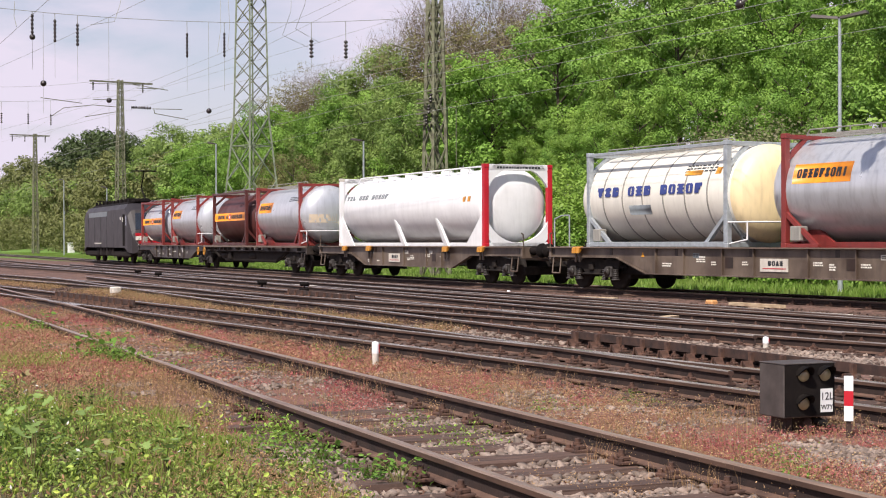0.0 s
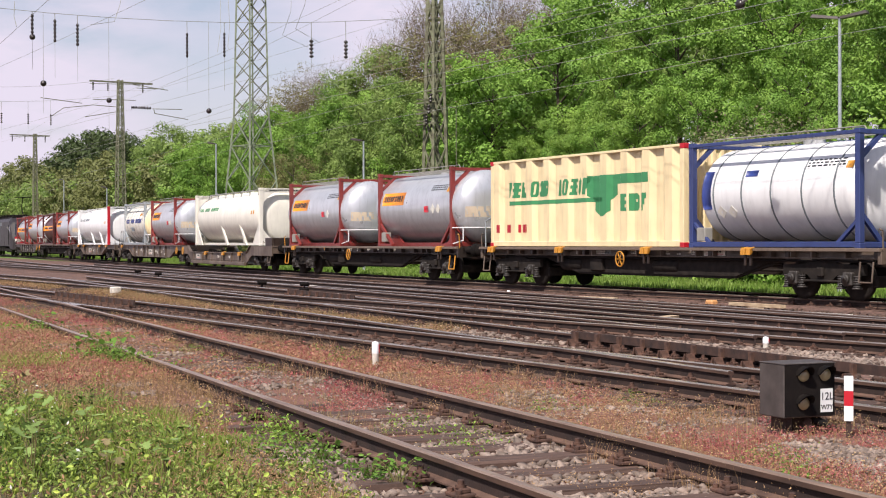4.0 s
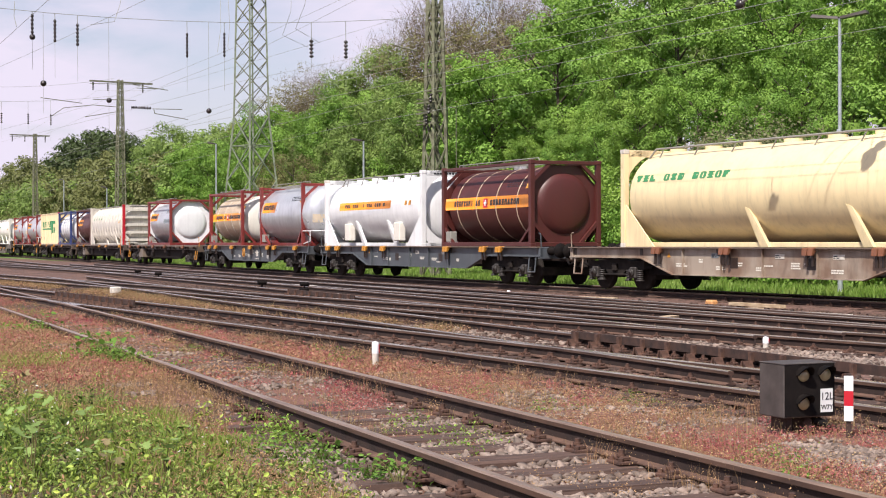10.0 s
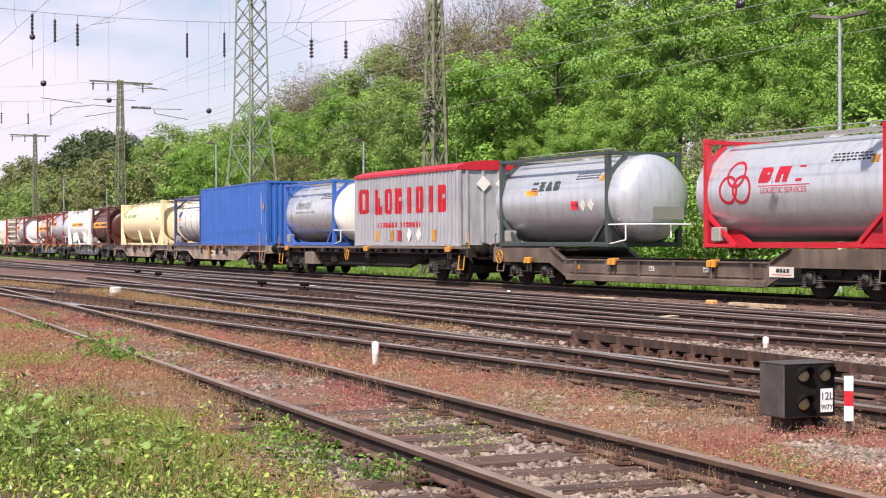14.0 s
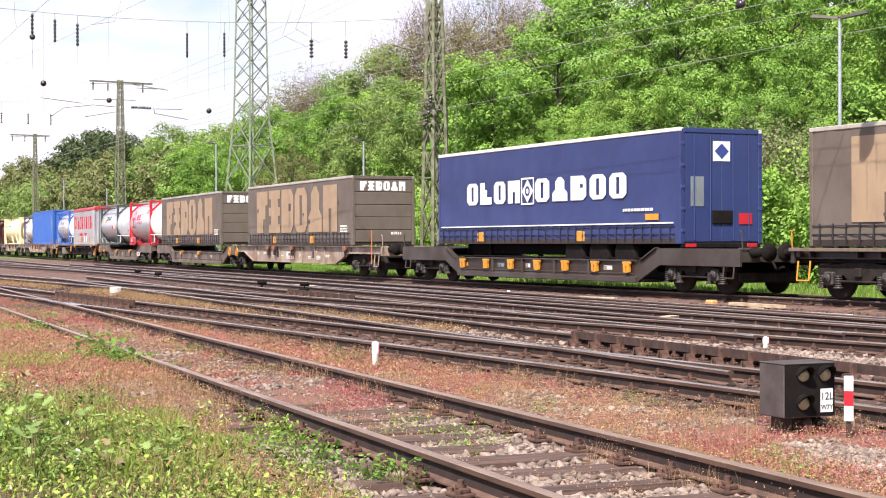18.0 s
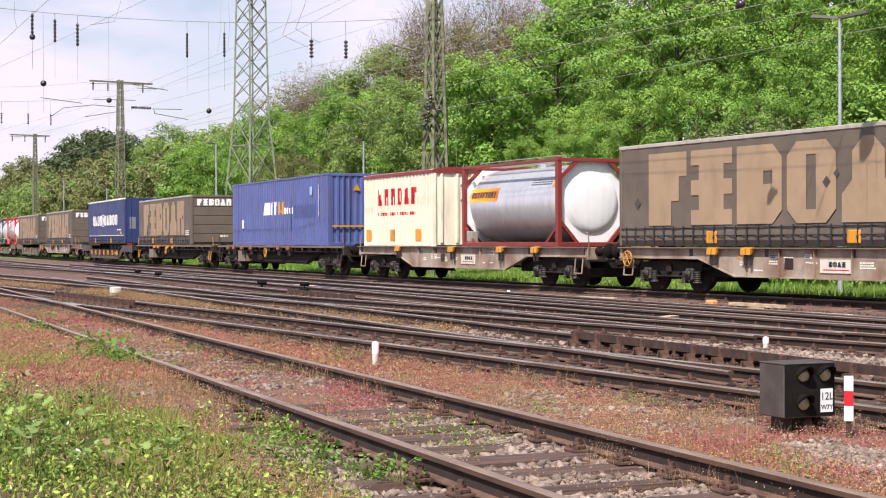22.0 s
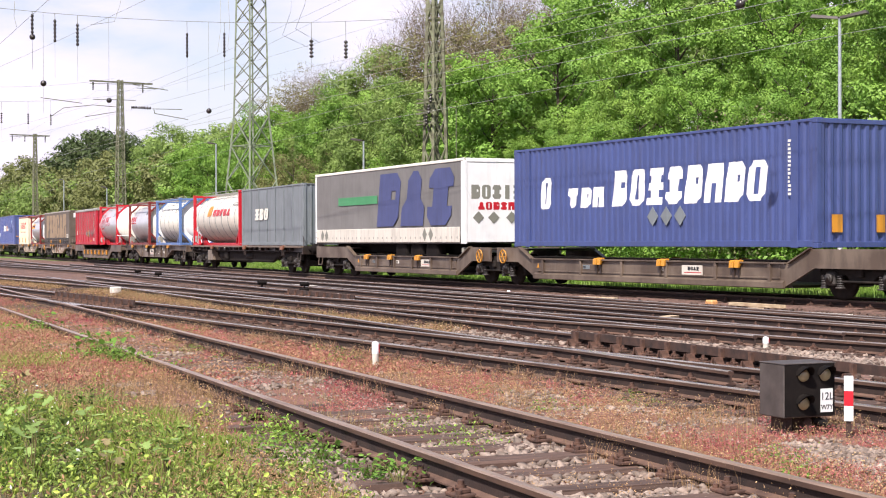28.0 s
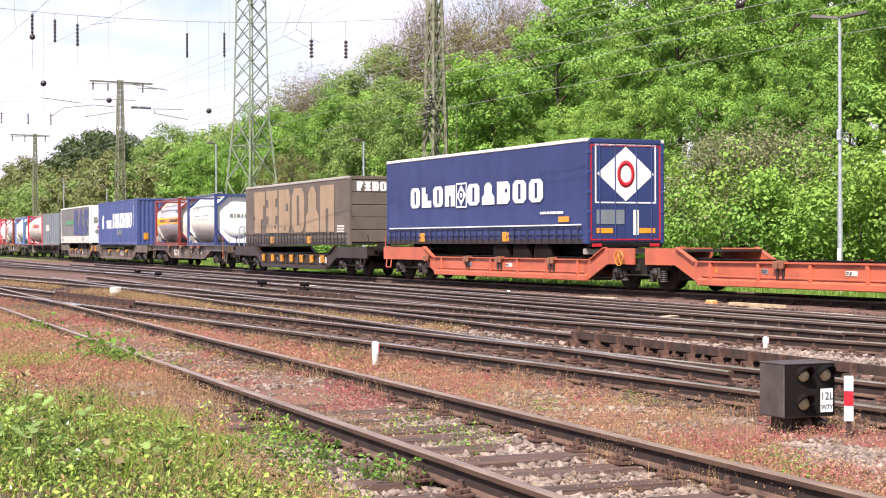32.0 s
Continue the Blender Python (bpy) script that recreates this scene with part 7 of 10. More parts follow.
        part("rear_diamond", G().prism_x([(-0.22, h + 0.4), (0, h + 0.2), (0.22, h + 0.4), (0, h + 0.6)], X - 0.004, X + 0.002), M_NAVYINK, t)
        part("rear_coupling_panel", G().box(X - 0.03, X + 0.02, -0.3, 0.35, zb + 0.5, zb + 0.85, 0.02), M_BLACK, t)
        part("orange_plate", G().box(X - 0.02, X, 0.55, 0.95, zb + 0.5, zb + 0.78), M_RED, t)
        part("rear_table", G().box(X - 0.02, X - 0.006, -0.95, -0.55, zb + 0.95, zb + 1.7), M_GREYBOX, t)
    rear_bars(t, X - 0.01, -0.6, 0.6, z1 - 0.09, 8, seed, M_WHITE)
    return t


wagon(-234.6, -254.9, "pocket", M_WAGON_GREY, "grey pocket wagon with folding yellow supports", extras=("stanchions",), seed=18)
navy_trailer(-245.0, 3, "plain")
wagon(-255.3, -275.4, "flat", M_WAGON_DARK, "dark flat container wagon with a dirty white box", extras=("box", "wheelmid", "step_paint"), locks=(-4, -3, -0.5, 0.8), lock_mesh_=LOCK_Y, seed=19)
taupe_body(-263.5, 4, L=13.8)

wagon(-275.8, -295.2, "flat", M_WAGON_DARK, "dark flat container wagon with a yellow brake wheel", extras=("box", "wheelmid"), locks=(-7, -6, -4.6, -3.2, 1, 2.4), seed=20)
t, X, y, zb, z1 = box_container(-285.8, "worn blue forty-five-foot steel container with white marks", 13.72, 2.89, M_UNITBLUE, post_inset=0.78, seed=7)
part("name_mark", marks_on(["wide", "wide", "bar", "flag"], -X + 5.0, -X + 7.0, 2.5, 3.05, wall_steps(13.72, y), 0.2, 0.12), M_WHITE, t, "white block marks")
part("name_mark", marks_on(["wedge", "hook"], -X + 7.05, -X + 8.0, 2.5, 3.05, wall_steps(13.72, y), 0.2, 0.12), M_YELLOW, t, "yellow block marks")
part("name_mark", marks_on(["solid", "round", "round", "wide"], -X + 8.05, -X + 9.3, 2.5, 2.78, wall_steps(13.72, y), 0.25), M_WHITE, t)
part("dark_patch", marks_on(["solid"], -X + 9.35, X - 1.5, 2.3, 2.85, wall_steps(13.72, y), 0.0), M_DUTCHBLUE, t)
part("white_label", G().box(-X + 1.6, -X + 1.9, -y - 0.008, -y, 1.95, 2.35), M_WHITE, t)
part("pale_blue_label", G().box(X - 2.2, X - 1.9, -y - 0.008, -y, 3.22, 3.56), M_BLUELABEL, t)
part("number_bars", small_print(X - 1.12, X - 1.02, zb + 1.2, z1 - 0.4, -y - 0.004, 14, 8), M_OFFWHITE, t)
for yy in (-0.55, -0.3, 0.3, 0.55):
    part("locking_bar", G().rod((X + 0.01, yy, zb + 0.1), (X + 0.01, yy, z1 - 0.12), 0.02, 6), M_DUTCHBLUE, t)
part("rear_yellow_bar", G().box(X + 0.02, X + 0.05, -1.05, 1.05, zb + 0.75, zb + 0.82), M_YELLOW, t)
part("rear_warning_label", G().prism_x([(-0.15, 3.35), (0.15, 3.35), (0.0, 3.62)], X, X + 0.02), M_YELLOW, t)

wagon(-295.5, -313.2, "fish", M_WAGON_PALE, "pale weathered container wagon with orange fittings", locks=(-4.5, -0.2, 3.2, 5.4), lock_mesh_=LOCK_Y, panel=0.3, seed=21)
t, X, y, zb, z1 = box_container(-299.5, "cream ribbed bulk container with dark red lettering", 6.1, 2.6, M_PALECREAM, ribs=0.30, roof=M_FRAME_RED, roof_h=0.12, seed=8)
part("name_mark", marks_on(["foot", "wide", "wide", "round", "peak", "flag"], -X + 1.3, X - 1.2, 2.62, 3.2, wall_steps(6.1, y, ribs=0.30), 0.3), M_CRIMSON, t, "dark red block marks")
part("line_mark", joined(marks_on(W8 + W8, -X + 1.3, X - 1.3, 2.25, 2.36, wall_steps(6.1, y, ribs=0.30), 0.3)), M_CRIMSON, t)
for k, mm in ((0.25, M_ORANGE), (2.5, M_YELLOW), (4.7, M_ORANGE)):
    part("label_plate", G().box(-X + k, -X + k + 0.42, -y - 0.012, -y, 1.35, 1.75), mm, t)
for yy in (-0.2,):
    part("rear_hazard_plate", G().prism_x([(yy, 3.2), (yy + 0.26, 3.46), (yy + 0.52, 3.2), (yy + 0.26, 2.94)], X, X + 0.012).prism_x([(yy, 2.7), (yy + 0.26, 2.96), (yy + 0.52, 2.7), (yy + 0.26, 2.44)], X, X + 0.012), M_GREYBOX, t)
t, X, r, zc, zb, z1 = tank(-307.8, "silver tank container with an orange panel in a dark red frame", L=6.1, frame=M_FRAME_RED, shell=M_SILVER, end_mat=M_WHITE, skirt=True, print_="tag", seed=24)

wagon(-313.5, -329.6, "fish", M_WAGON_PALE, "pale weathered container wagon with a white name plate", locks=(-3.3, -2.0, 6), lock_mesh_=LOCK_Y, panel=0.4, extras=("wheel0",), seed=22)
taupe_body(-321.0, 5)

wagon(-329.9, -349.6, "pocket", M_WAGON_BROWN, "weathered pocket wagon with yellow supports", extras=("stanchions", "rail0"), seed=23)
t, X, y, zb, z1 = box_container(-335.1, "red ribbed bulk container under a grey sheet", 9.1, 2.55, M_CRIMSON, ribs=1.02, roof=M_ROOFGREY, roof_h=0.16, seed=9)
part("label_plate", G().box(X - 3.6, X - 3.2, -y - 0.012, -y, 1.75, 2.2), M_YELLOW, t)
w_r2 = lettering("R", 0.34)
w_r2.transform(Matrix.Translation((X - 3.4, -y - 0.016, 1.98)))
part("letter", w_r2, M_GREYINK, t)
part("dark_label", G().box(X - 4.2, X - 3.8, -y - 0.012, -y, 1.8, 2.1), M_GREYINK, t)
for k in (2.9, 1.8):
    part("hazard_plate", G().prism([(X - k - 0.22, 1.98), (X - k, 2.26), (X - k + 0.22, 1.98), (X - k, 1.70)], -y - 0.012, -y), M_GREYBOX, t)
part("number_bars", small_print(X - 0.95, X - 0.84, 1.9, 3.4, -y - 0.004, 12, 4), M_OFFWHITE, t)
part("label_plate", G().box(X - 1.15, X - 0.85, -y - 0.012, -y, 1.4, 1.65).box(-X + 0.7, -X + 1.0, -y - 0.012, -y, 1.9, 2.2), M_OFFWHITE, t)
for k in range(8):
    xx = -X + 0.75 + k * 1.02
    part("lashing_strap", G().box(xx - 0.02, xx + 0.02, -y - 0.012, -y + 0.004, 2.0, 3.45).box(xx - 0.05, xx + 0.05, -y - 0.03, -y, 1.9, 2.04, 0.01), M_GREYINK, t)
for k in (1.6, 6.6):
    part("yellow_plate", G().box(-X + k, -X + k + 0.5, -y - 0.01, -y + 0.004, 1.38, 1.46), M_YELLOW, t)
t, X, r, zc, zb, z1 = tank(-344.1, "white tank container with red emblem between bright red frames", L=6.3, style="swap", frame=M_RED, shell=M_SILVER, end_mat=M_OFFWHITE, over=0.85, H=2.66, r=1.2, seed=25)
red_emblem(t, r, zc, -2.2)

wagon(-349.9, -368.2, "fish", M_WAGON_BROWN, "brown weathered container wagon with orange fittings and a white plate", locks=(-5.8, -1.4, 0.6, 4.4), lock_mesh_=LOCK_Y, panel=-1.0, seed=24)
t, X, r, zc, zb, z1 = tank(-354.6, "steel tank container with red block marks in a red frame", L=6.15, frame=M_FRAME_RED, shell=M_SILVER, skirt=True, end_mat=M_OFFWHITE, seed=26)
part("name_mark", marks_round(["flag", "wide", "hook"], -X + 0.4, -X + 1.9, 68, 82, r, zc), M_CRIMSON, t, "red block marks")
part("line_mark", joined(marks_round(W8, -X + 0.4, -X + 1.9, 85, 89, r, zc, 0.25)), M_CRIMSON, t)
part("rear_mark", marks_end(["flag", "wide", "hook"], -0.75, 0.55, zc + 0.05, zc + 0.35, X - 0.0), M_CRIMSON, t)
t, X, r, zc, zb, z1 = tank(-362.85, "white banded tank container in a faded blue frame", L=6.1, frame=M_SKYFRAME, shell=M_OFFWHITE, end_mat=M_WHITE, skirt=True, bands=5, band_mat=M_GREYINK, seed=27)

wagon(-368.5, -389.0, "flat", M_WAGON_DARK, "dark flat container wagon with sprung bogies", extras=("box", "rail0"), locks=(-5, 1, 7), seed=25)
t, X, r, zc, zb, z1 = tank(-373.85, "dirty white banded tank container between red frames", L=9.3, style="swap", frame=M_RED, shell=M_DIRTY_WHITE, over=0.0, H=2.62, r=1.2, bands=7, band_mat=M_GREYBOX, seed=28)
part("name_mark", marks_round(["pair"], -1.6, -0.6, 58, 84, r + 0.012, zc), M_YELLOW, t, "large yellow block mark")
part("name_mark", marks_round(["wide", "dome", "flag", "dome", "peak"], -0.5, 2.9, 68, 84, r + 0.012, zc), M_RED, t, "red block marks")
t, X, y, zb, z1 = box_container(-383.6, "dull grey box container with a faded white emblem", 9.2, 2.6, M_GREYBOX, ribs=1.15, seed=10)
part("emblem", marks(["open", "pair", "ring"], -X + 2.2, -X + 4.3, 2.3, 2.8, -y - 0.006, lean=0.2), M_OFFWHITE, t)

wagon(-389.4, -405.6, "pocket", M_WAGON_BROWN, "weathered double pocket wagon section", ends="bj", extras=("own1", "wheel1"), locks=(-2, 0.2, 2.6), lock_mesh_=LOCK_Y, panel=2.8, seed=26)
t, X, y, zb, z1 = semi_trailer(-396.8, "grey curtain-sided semi-trailer with large blue block marks", M_TARPGREY, H=2.75, seed=6, rear_mat=M_WHITE)
part("name_mark", marks(["dome", "peak", "hook"], X - 7.3, X - 0.75, zb + 0.62, z1 - 0.25, -y - 0.009, gap=0.12, lean=0.2, t=0.002), M_FADEDBLUE, t, "large navy block marks")
part("green_streak", G().box(-X + 2.6, -X + 6.5, -y - 0.012, -y, zb + 1.45, zb + 1.75), M_GREENINK, t)
part("side_skirt", G().box(-X + 0.2, X - 0.3, -y - 0.03, -y + 0.0, zb + 0.05, zb + 0.55, 0.01), M_DIRTY_WHITE, t, "pale grey side boards")
for k in (0.9, 1.35, X * 2 - 3.0, X * 2 - 2.5):
    part("hazard_plate", G().prism([(-X + k - 0.18, zb + 0.32), (-X + k, zb + 0.54), (-X + k + 0.18, zb + 0.32), (-X + k, zb + 0.1)], -y - 0.04, -y - 0.03), M_GREYINK, t)
part("rear_door", G().box(X - 0.08, X - 0.02, -y + 0.12, y - 0.12, zb + 0.05, z1 - 0.12, 0.012), M_WHITE, t)
part("rear_mark", marks_end(["pair", "ring", "three", "bar", "open"], -1.0, 0.9, zb + 1.45, zb + 1.9, X - 0.02), M_GREYINK, t)
part("rear_mark", marks_end(["arch2", "ring", "pair", "three", "arch"], -0.75, 0.6, zb + 1.1, zb + 1.35, X - 0.02), M_RED, t)
for yy in (-0.95, -0.4, 0.25):
    part("rear_hazard_plate", G().prism_x([(yy, zb + 0.85), (yy + 0.2, zb + 1.05), (yy + 0.4, zb + 0.85), (yy + 0.2, zb + 0.65)], X - 0.02, X - 0.008), M_GREYINK, t)

wagon(-405.8, -424.4, "pocket", M_WAGON_BROWN, "weathered double pocket wagon section with a name plate", ends="jb", extras=("wheel0",), locks=(-3.4, -0.4, 2.6), lock_mesh_=LOCK_Y, panel=0.4, seed=27)
t, X, y, zb, z1 = box_container(-413.7, "dark blue forty-five-foot container with large white lettering", 13.6, 2.9, M_DUTCHBLUE, post_inset=0.78, seed=11)
part("name_mark", marks_on(["round", "solid"], -X + 1.5, -X + 2.9, 2.25, 3.15, wall_steps(13.6, y), 0.2, 0.15)[:1], M_WHITE, t, "white block marks")
part("name_mark", marks_on(["wedge", "dome", "wide"], -X + 3.0, -X + 5.0, 2.25, 2.8, wall_steps(13.6, y), 0.2, 0.15), M_WHITE, t)
part("name_mark", marks_on(["dome", "round", "comb", "hook", "dome", "wide", "dome", "round"], -X + 5.3, -X + 11.9, 2.25, 3.2, wall_steps(13.6, y), 0.2, 0.15), M_WHITE, t, "large white block marks")
for k in (7.0, 7.6, 8.2):
    part("faded_plate", G().prism([(-X + k, 1.95), (-X + k + 0.25, 1.7), (-X + k + 0.5, 1.95), (-X + k + 0.25, 2.2)], -y - 0.004, -y + 0.008), M_GREYBOX, t, "faded diamond plate")
part("number_bars", small_print(X - 0.98, X - 0.88, zb + 1.2, z1 - 0.4, -y - 0.004, 14, 12), M_OFFWHITE, t)
part("rear_label", G().box(X, X + 0.012, -0.8, -0.5, 1.5, 1.9).box(X, X + 0.012, 0.5, 0.75, 1.5, 1.9), M_YELLOW, t)

wagon(-424.8, -443.6, "fish", M_WAGON_BROWN, "weathered brown container wagon with a lever", locks=(-4, -1, 1.5, 3), lock_mesh_=LOCK_D, panel=-3.2, extras=("lever", "rail0"), seed=28)
tank(-429.0, "silver tank container with an orange band in a red frame", L=6.15, frame=M_FRAME_RED, shell=M_SILVER, end_mat=M_DIRTY_WHITE, skirt=True, print_="band", r=1.1, seed=29)
t, X, r, zc, zb, z1 = tank(-437.2, "white tank container with dark writing in a navy frame", frame=M_NAVYFRAME, shell=M_OFFWHITE, end_mat=M_WHITE, skirt=True, seed=30)
part("name_mark", marks_round(["arch", "bar", "pair", "bar", "three"], -X + 0.45, -X + 1.9, 54, 63, r, zc), M_GREYINK, t, "dark block marks")
part("line_mark", joined(marks_round(W8 + [" "] + W8, -X + 1.2, X - 1.6, 76, 80, r, zc, 0.3)), M_GREYINK, t)
part("line_mark", joined(marks_round(["ring", " ", "three", " ", "arch2", " ", "pair", " ", "open", " ", "ring"], -X + 1.25, X - 1.6, 86, 90, r, zc)), M_GREYINK, t)
part("rear_mark", marks_end(["arch", "bar", "pair", "bar", "three"], -0.45, 0.5, zc + 0.12, zc + 0.3, X - 0.0), M_GREYINK, t)
part("rear_hazard_plate", G().prism_x([(-0.65, 3.05), (-0.45, 3.25), (-0.25, 3.05), (-0.45, 2.85)], X - 0.15, X - 0.13), M_RED, t)
part("hazard_label", G().sector(X - 0.75, X - 0.45, 62, 70, r, zc, 3), M_RED, t)

wagon(-444.0, -462.6, "pocket", M_WAGON_DARK, "dark pocket wagon with folding yellow supports", extras=("stanchions", "rail0"), panel=3.4, seed=29)
taupe_body(-453.3, 7, L=13.7)

wagon(-462.9, -480.0, "pocket", M_WAGON_ORANGE, "orange-red double pocket wagon section under a trailer", ends="bj", extras=("own1", "wheel1"), locks=(-4.2, -1.2, 1.0, 4.2), lock_mesh_=None, seed=30)
navy_trailer(-470.7, 8, "emblem")
wagon(-480.2, -497.6, "pocket", M_WAGON_ORANGE, "empty orange-red double pocket wagon section", ends="jb", locks=(-3.2, 1.4, 2.0), seed=31)
wagon(-498.0, -516.0, "flat", M_WAGON_DARK, "empty dark flat container wagon", seed=32)


# ---------------------------------------------------------------- signal, posts and small things in the yard
def dwarf_signal():
    t = holder("shunting_signal", pose(-9.264, 7.915, -0.215, 0, 0, -4))
    tagged(t, "dark grey dwarf shunting signal with three hooded lenses", "railway signal")
    part("housing", G().box(-0.16, 0.155, -0.24, 0.24, 0.19, 0.60, 0.008), M_SIGNAL, t)
    part("face_plate", G().box(0.155, 0.159, -0.232, 0.232, 0.2, 0.592), M_BLACK, t)
    part("top_lip", G().box(-0.163, 0.162, -0.243, 0.243, 0.598, 0.607, 0.003), M_SIGNAL, t)
    for y, z in ((-0.06, 0.515), (0.14, 0.515), (-0.06, 0.30)):
        l_ = part("lens", G().lathe_x([(0.157, 0.052), (0.172, 0.046), (0.18, 0.024), (0.182, 0.0)], z, 20, yc=y), M_LENS, t, "pale glass lens")
        g, n = G(), 12
        v = []
        for x, rr in ((0.155, 0.062), (0.25, 0.062)):
            for q in (0, 0.008):
                v += [(x - (0.06 * (1 - math.sin(math.pi * i / n)) if x > 0.2 else 0), y - (rr + q) * math.cos(math.pi * i / n), z + (rr + q) * math.sin(math.pi * i / n)) for i in range(n + 1)]
        m = n + 1
        f = [(i, i + 1, 2 * m + i + 1, 2 * m + i) for i in range(n)] + [(m + i, m + i + 1, 3 * m + i + 1, 3 * m + i) for i in range(n)] + [(2 * m + i, 2 * m + i + 1, 3 * m + i + 1, 3 * m + i) for i in range(n)]
        part("hood", g.add(v, f, True), M_BLACK, l_)
    pl = part("sign_plate", G().box(0.157, 0.165, 0.098, 0.21, 0.225, 0.405), M_WHITE, t, "white sign with black characters")
    for words, size, dz in (("12L", 0.082, 0.345), ("W7Y", 0.052, 0.262)):
        me = lettering(words, size, 0.001)
        me.transform(Matrix.Translation((0.167, 0.154, dz)) @ Matrix.Rotation(radians(90), 4, "Z"))
        part("characters", me, M_INK, pl)
    part("foot", G().box(-0.10, 0.10, -0.18, -0.12, 0.0, 0.2, 0.01).box(-0.10, 0.10, 0.10, 0.16, 0.0, 0.18, 0.01).box(-0.12, 0.12, -0.02, 0.06, 0.02, 0.18, 0.02), M_RUST, t)
    part("cable_gland", G().path([(0.08, 0.1, 0.16), (0.15, 0.16, 0.12), (0.15, 0.18, -0.02)], 0.035, 8), M_BLACK, t)
    part("base", G().box(-0.14, 0.16, -0.22, 0.24, -0.03, 0.02, 0.01), M_RUST, t)
    m = holder("marker_board", pose(-8.785, 8.0, -0.19, 0, 0, 48))
    tagged(m, "white and red striped marker board beside the signal", "marker board")
    part("stake", G().box(-0.02, 0.02, 0.005, 0.03, 0.0, 0.52, 0.004), M_RUST, m)
    for k, mm in ((0, M_WHITE), (1, M_RED), (2, M_WHITE)):
        part("field", G().box(-0.034, 0.034, -0.010, 0.004, 0.165 + k * 0.113, 0.165 + (k + 1) * 0.113), mm, m)


M_PLANK = surface("pale_worn_wood", lin(196, 176, 146), lin(150, 126, 100), rough=0.8, scale=3, stretch=(1, 6, 6), bump=0.4)
M_SIGNAL = surface("dark_grey_signal_casing", lin(80, 73, 70), lin(58, 52, 50), rough=0.55, scale=6, bump=0.1, grime=0.3)
dwarf_signal()


def clearance_post(x, y, h, label, r=0.055):
    t = holder("clearance_post", pose(x, y, -0.2))
    tagged(t, label, "marker post", "clearance posts between tracks")
    part("shaft", G().rod((0, 0, 0), (0, 0, h * 0.55), r * 0.9, 12), M_CONCRETE, t)
    part("cap", G().lathe_x([(h * 0.55, r), (h * 0.9, r), (h * 0.97, r * 0.75), (h, 0.0)], 0, 14), M_WHITE, t, "white painted cap").matrix_local = Matrix.Rotation(radians(-90), 4, "Y")
    part("red_side", G().box(-r * 0.6, r * 0.75, r * 0.55, r * 1.04, h * 0.56, h * 0.9, 0.01), M_RED, t)


clearance_post(-16.77, 7.80, 0.33, "white and red clearance post on a concrete stub", 0.044)
clearance_post(-16.6, 13.63, 0.21, "white and red clearance post in pale ballast", 0.042)
clearance_post(-37.5, 21.6, 0.14, "small white clearance post")
clearance_post(-37.2, 16.2, 0.16, "faded red and white clearance post")
for x, y, s, mm, lb in ((-42.1, 11.6, (0.16, 0.13, 0.18), M_CONCRETE, "pale concrete block standing between the tracks"), (-29.0, 22.2, (0.13, 0.1, 0.08), M_TANORANGE, "faded orange block beside a rail")):
    tagged(part("marker_block", G().box(x - s[0], x + s[0], y - s[1], y + s[1], -0.21, -0.2 + 2 * s[2] * 0.8, 0.03), mm), lb, "block")
for x, y, ln in ((-25.0, 19.7, 0.9), (-24.0, 20.4, 1.6), (-31.0, 20.5, 1.2), (-47, 19.2, 1.0), (-20.4, 21.0, 1.0)):
    tagged(part("cable_cover", G().box(x - ln, x + ln, y - 0.14, y + 0.14, -0.2, -0.10, 0.02), M_CONCRETE), "pale concrete cable cover between rails", "cable cover", "cable covers between the tracks")
for x0, y0, x1, y1, w_ in ((-24.9, 19.1, -24.9, 20.3, 0.25), (-22.6, 16.0, -23.2, 16.9, 0.2), (-32.5, 20.5, -31.2, 21.0, 0.16), (-27.5, 21.6, -25.6, 21.5, 0.14)):
    tagged(part("loose_plank", G().bar((x0, y0, -0.09), (x1, y1, -0.09), w_, 0.07), M_PLANK), "pale worn plank lying between the rails", "plank", "loose planks in the yard")
for x, y in ((-44.5, 16.84), (-42.3, 17.35), (-65.3, 18.97), (-59.1, 18.0)):
    t = holder("point_motor", pose(x, y, -0.2))
    tagged(t, "small dark point lever box beside the rails", "point machine", "point machines of the yard")
    part("case", G().box(-0.16, 0.16, -0.10, 0.10, 0, 0.15, 0.02), M_BLACK, t)
    part("weight", G().rod((0.0, 0.0, 0.13), (0.05, 0.0, 0.27), 0.03, 8).rod((0.05, -0.14, 0.27), (0.05, 0.12, 0.27), 0.065, 10), M_BLACK, t)


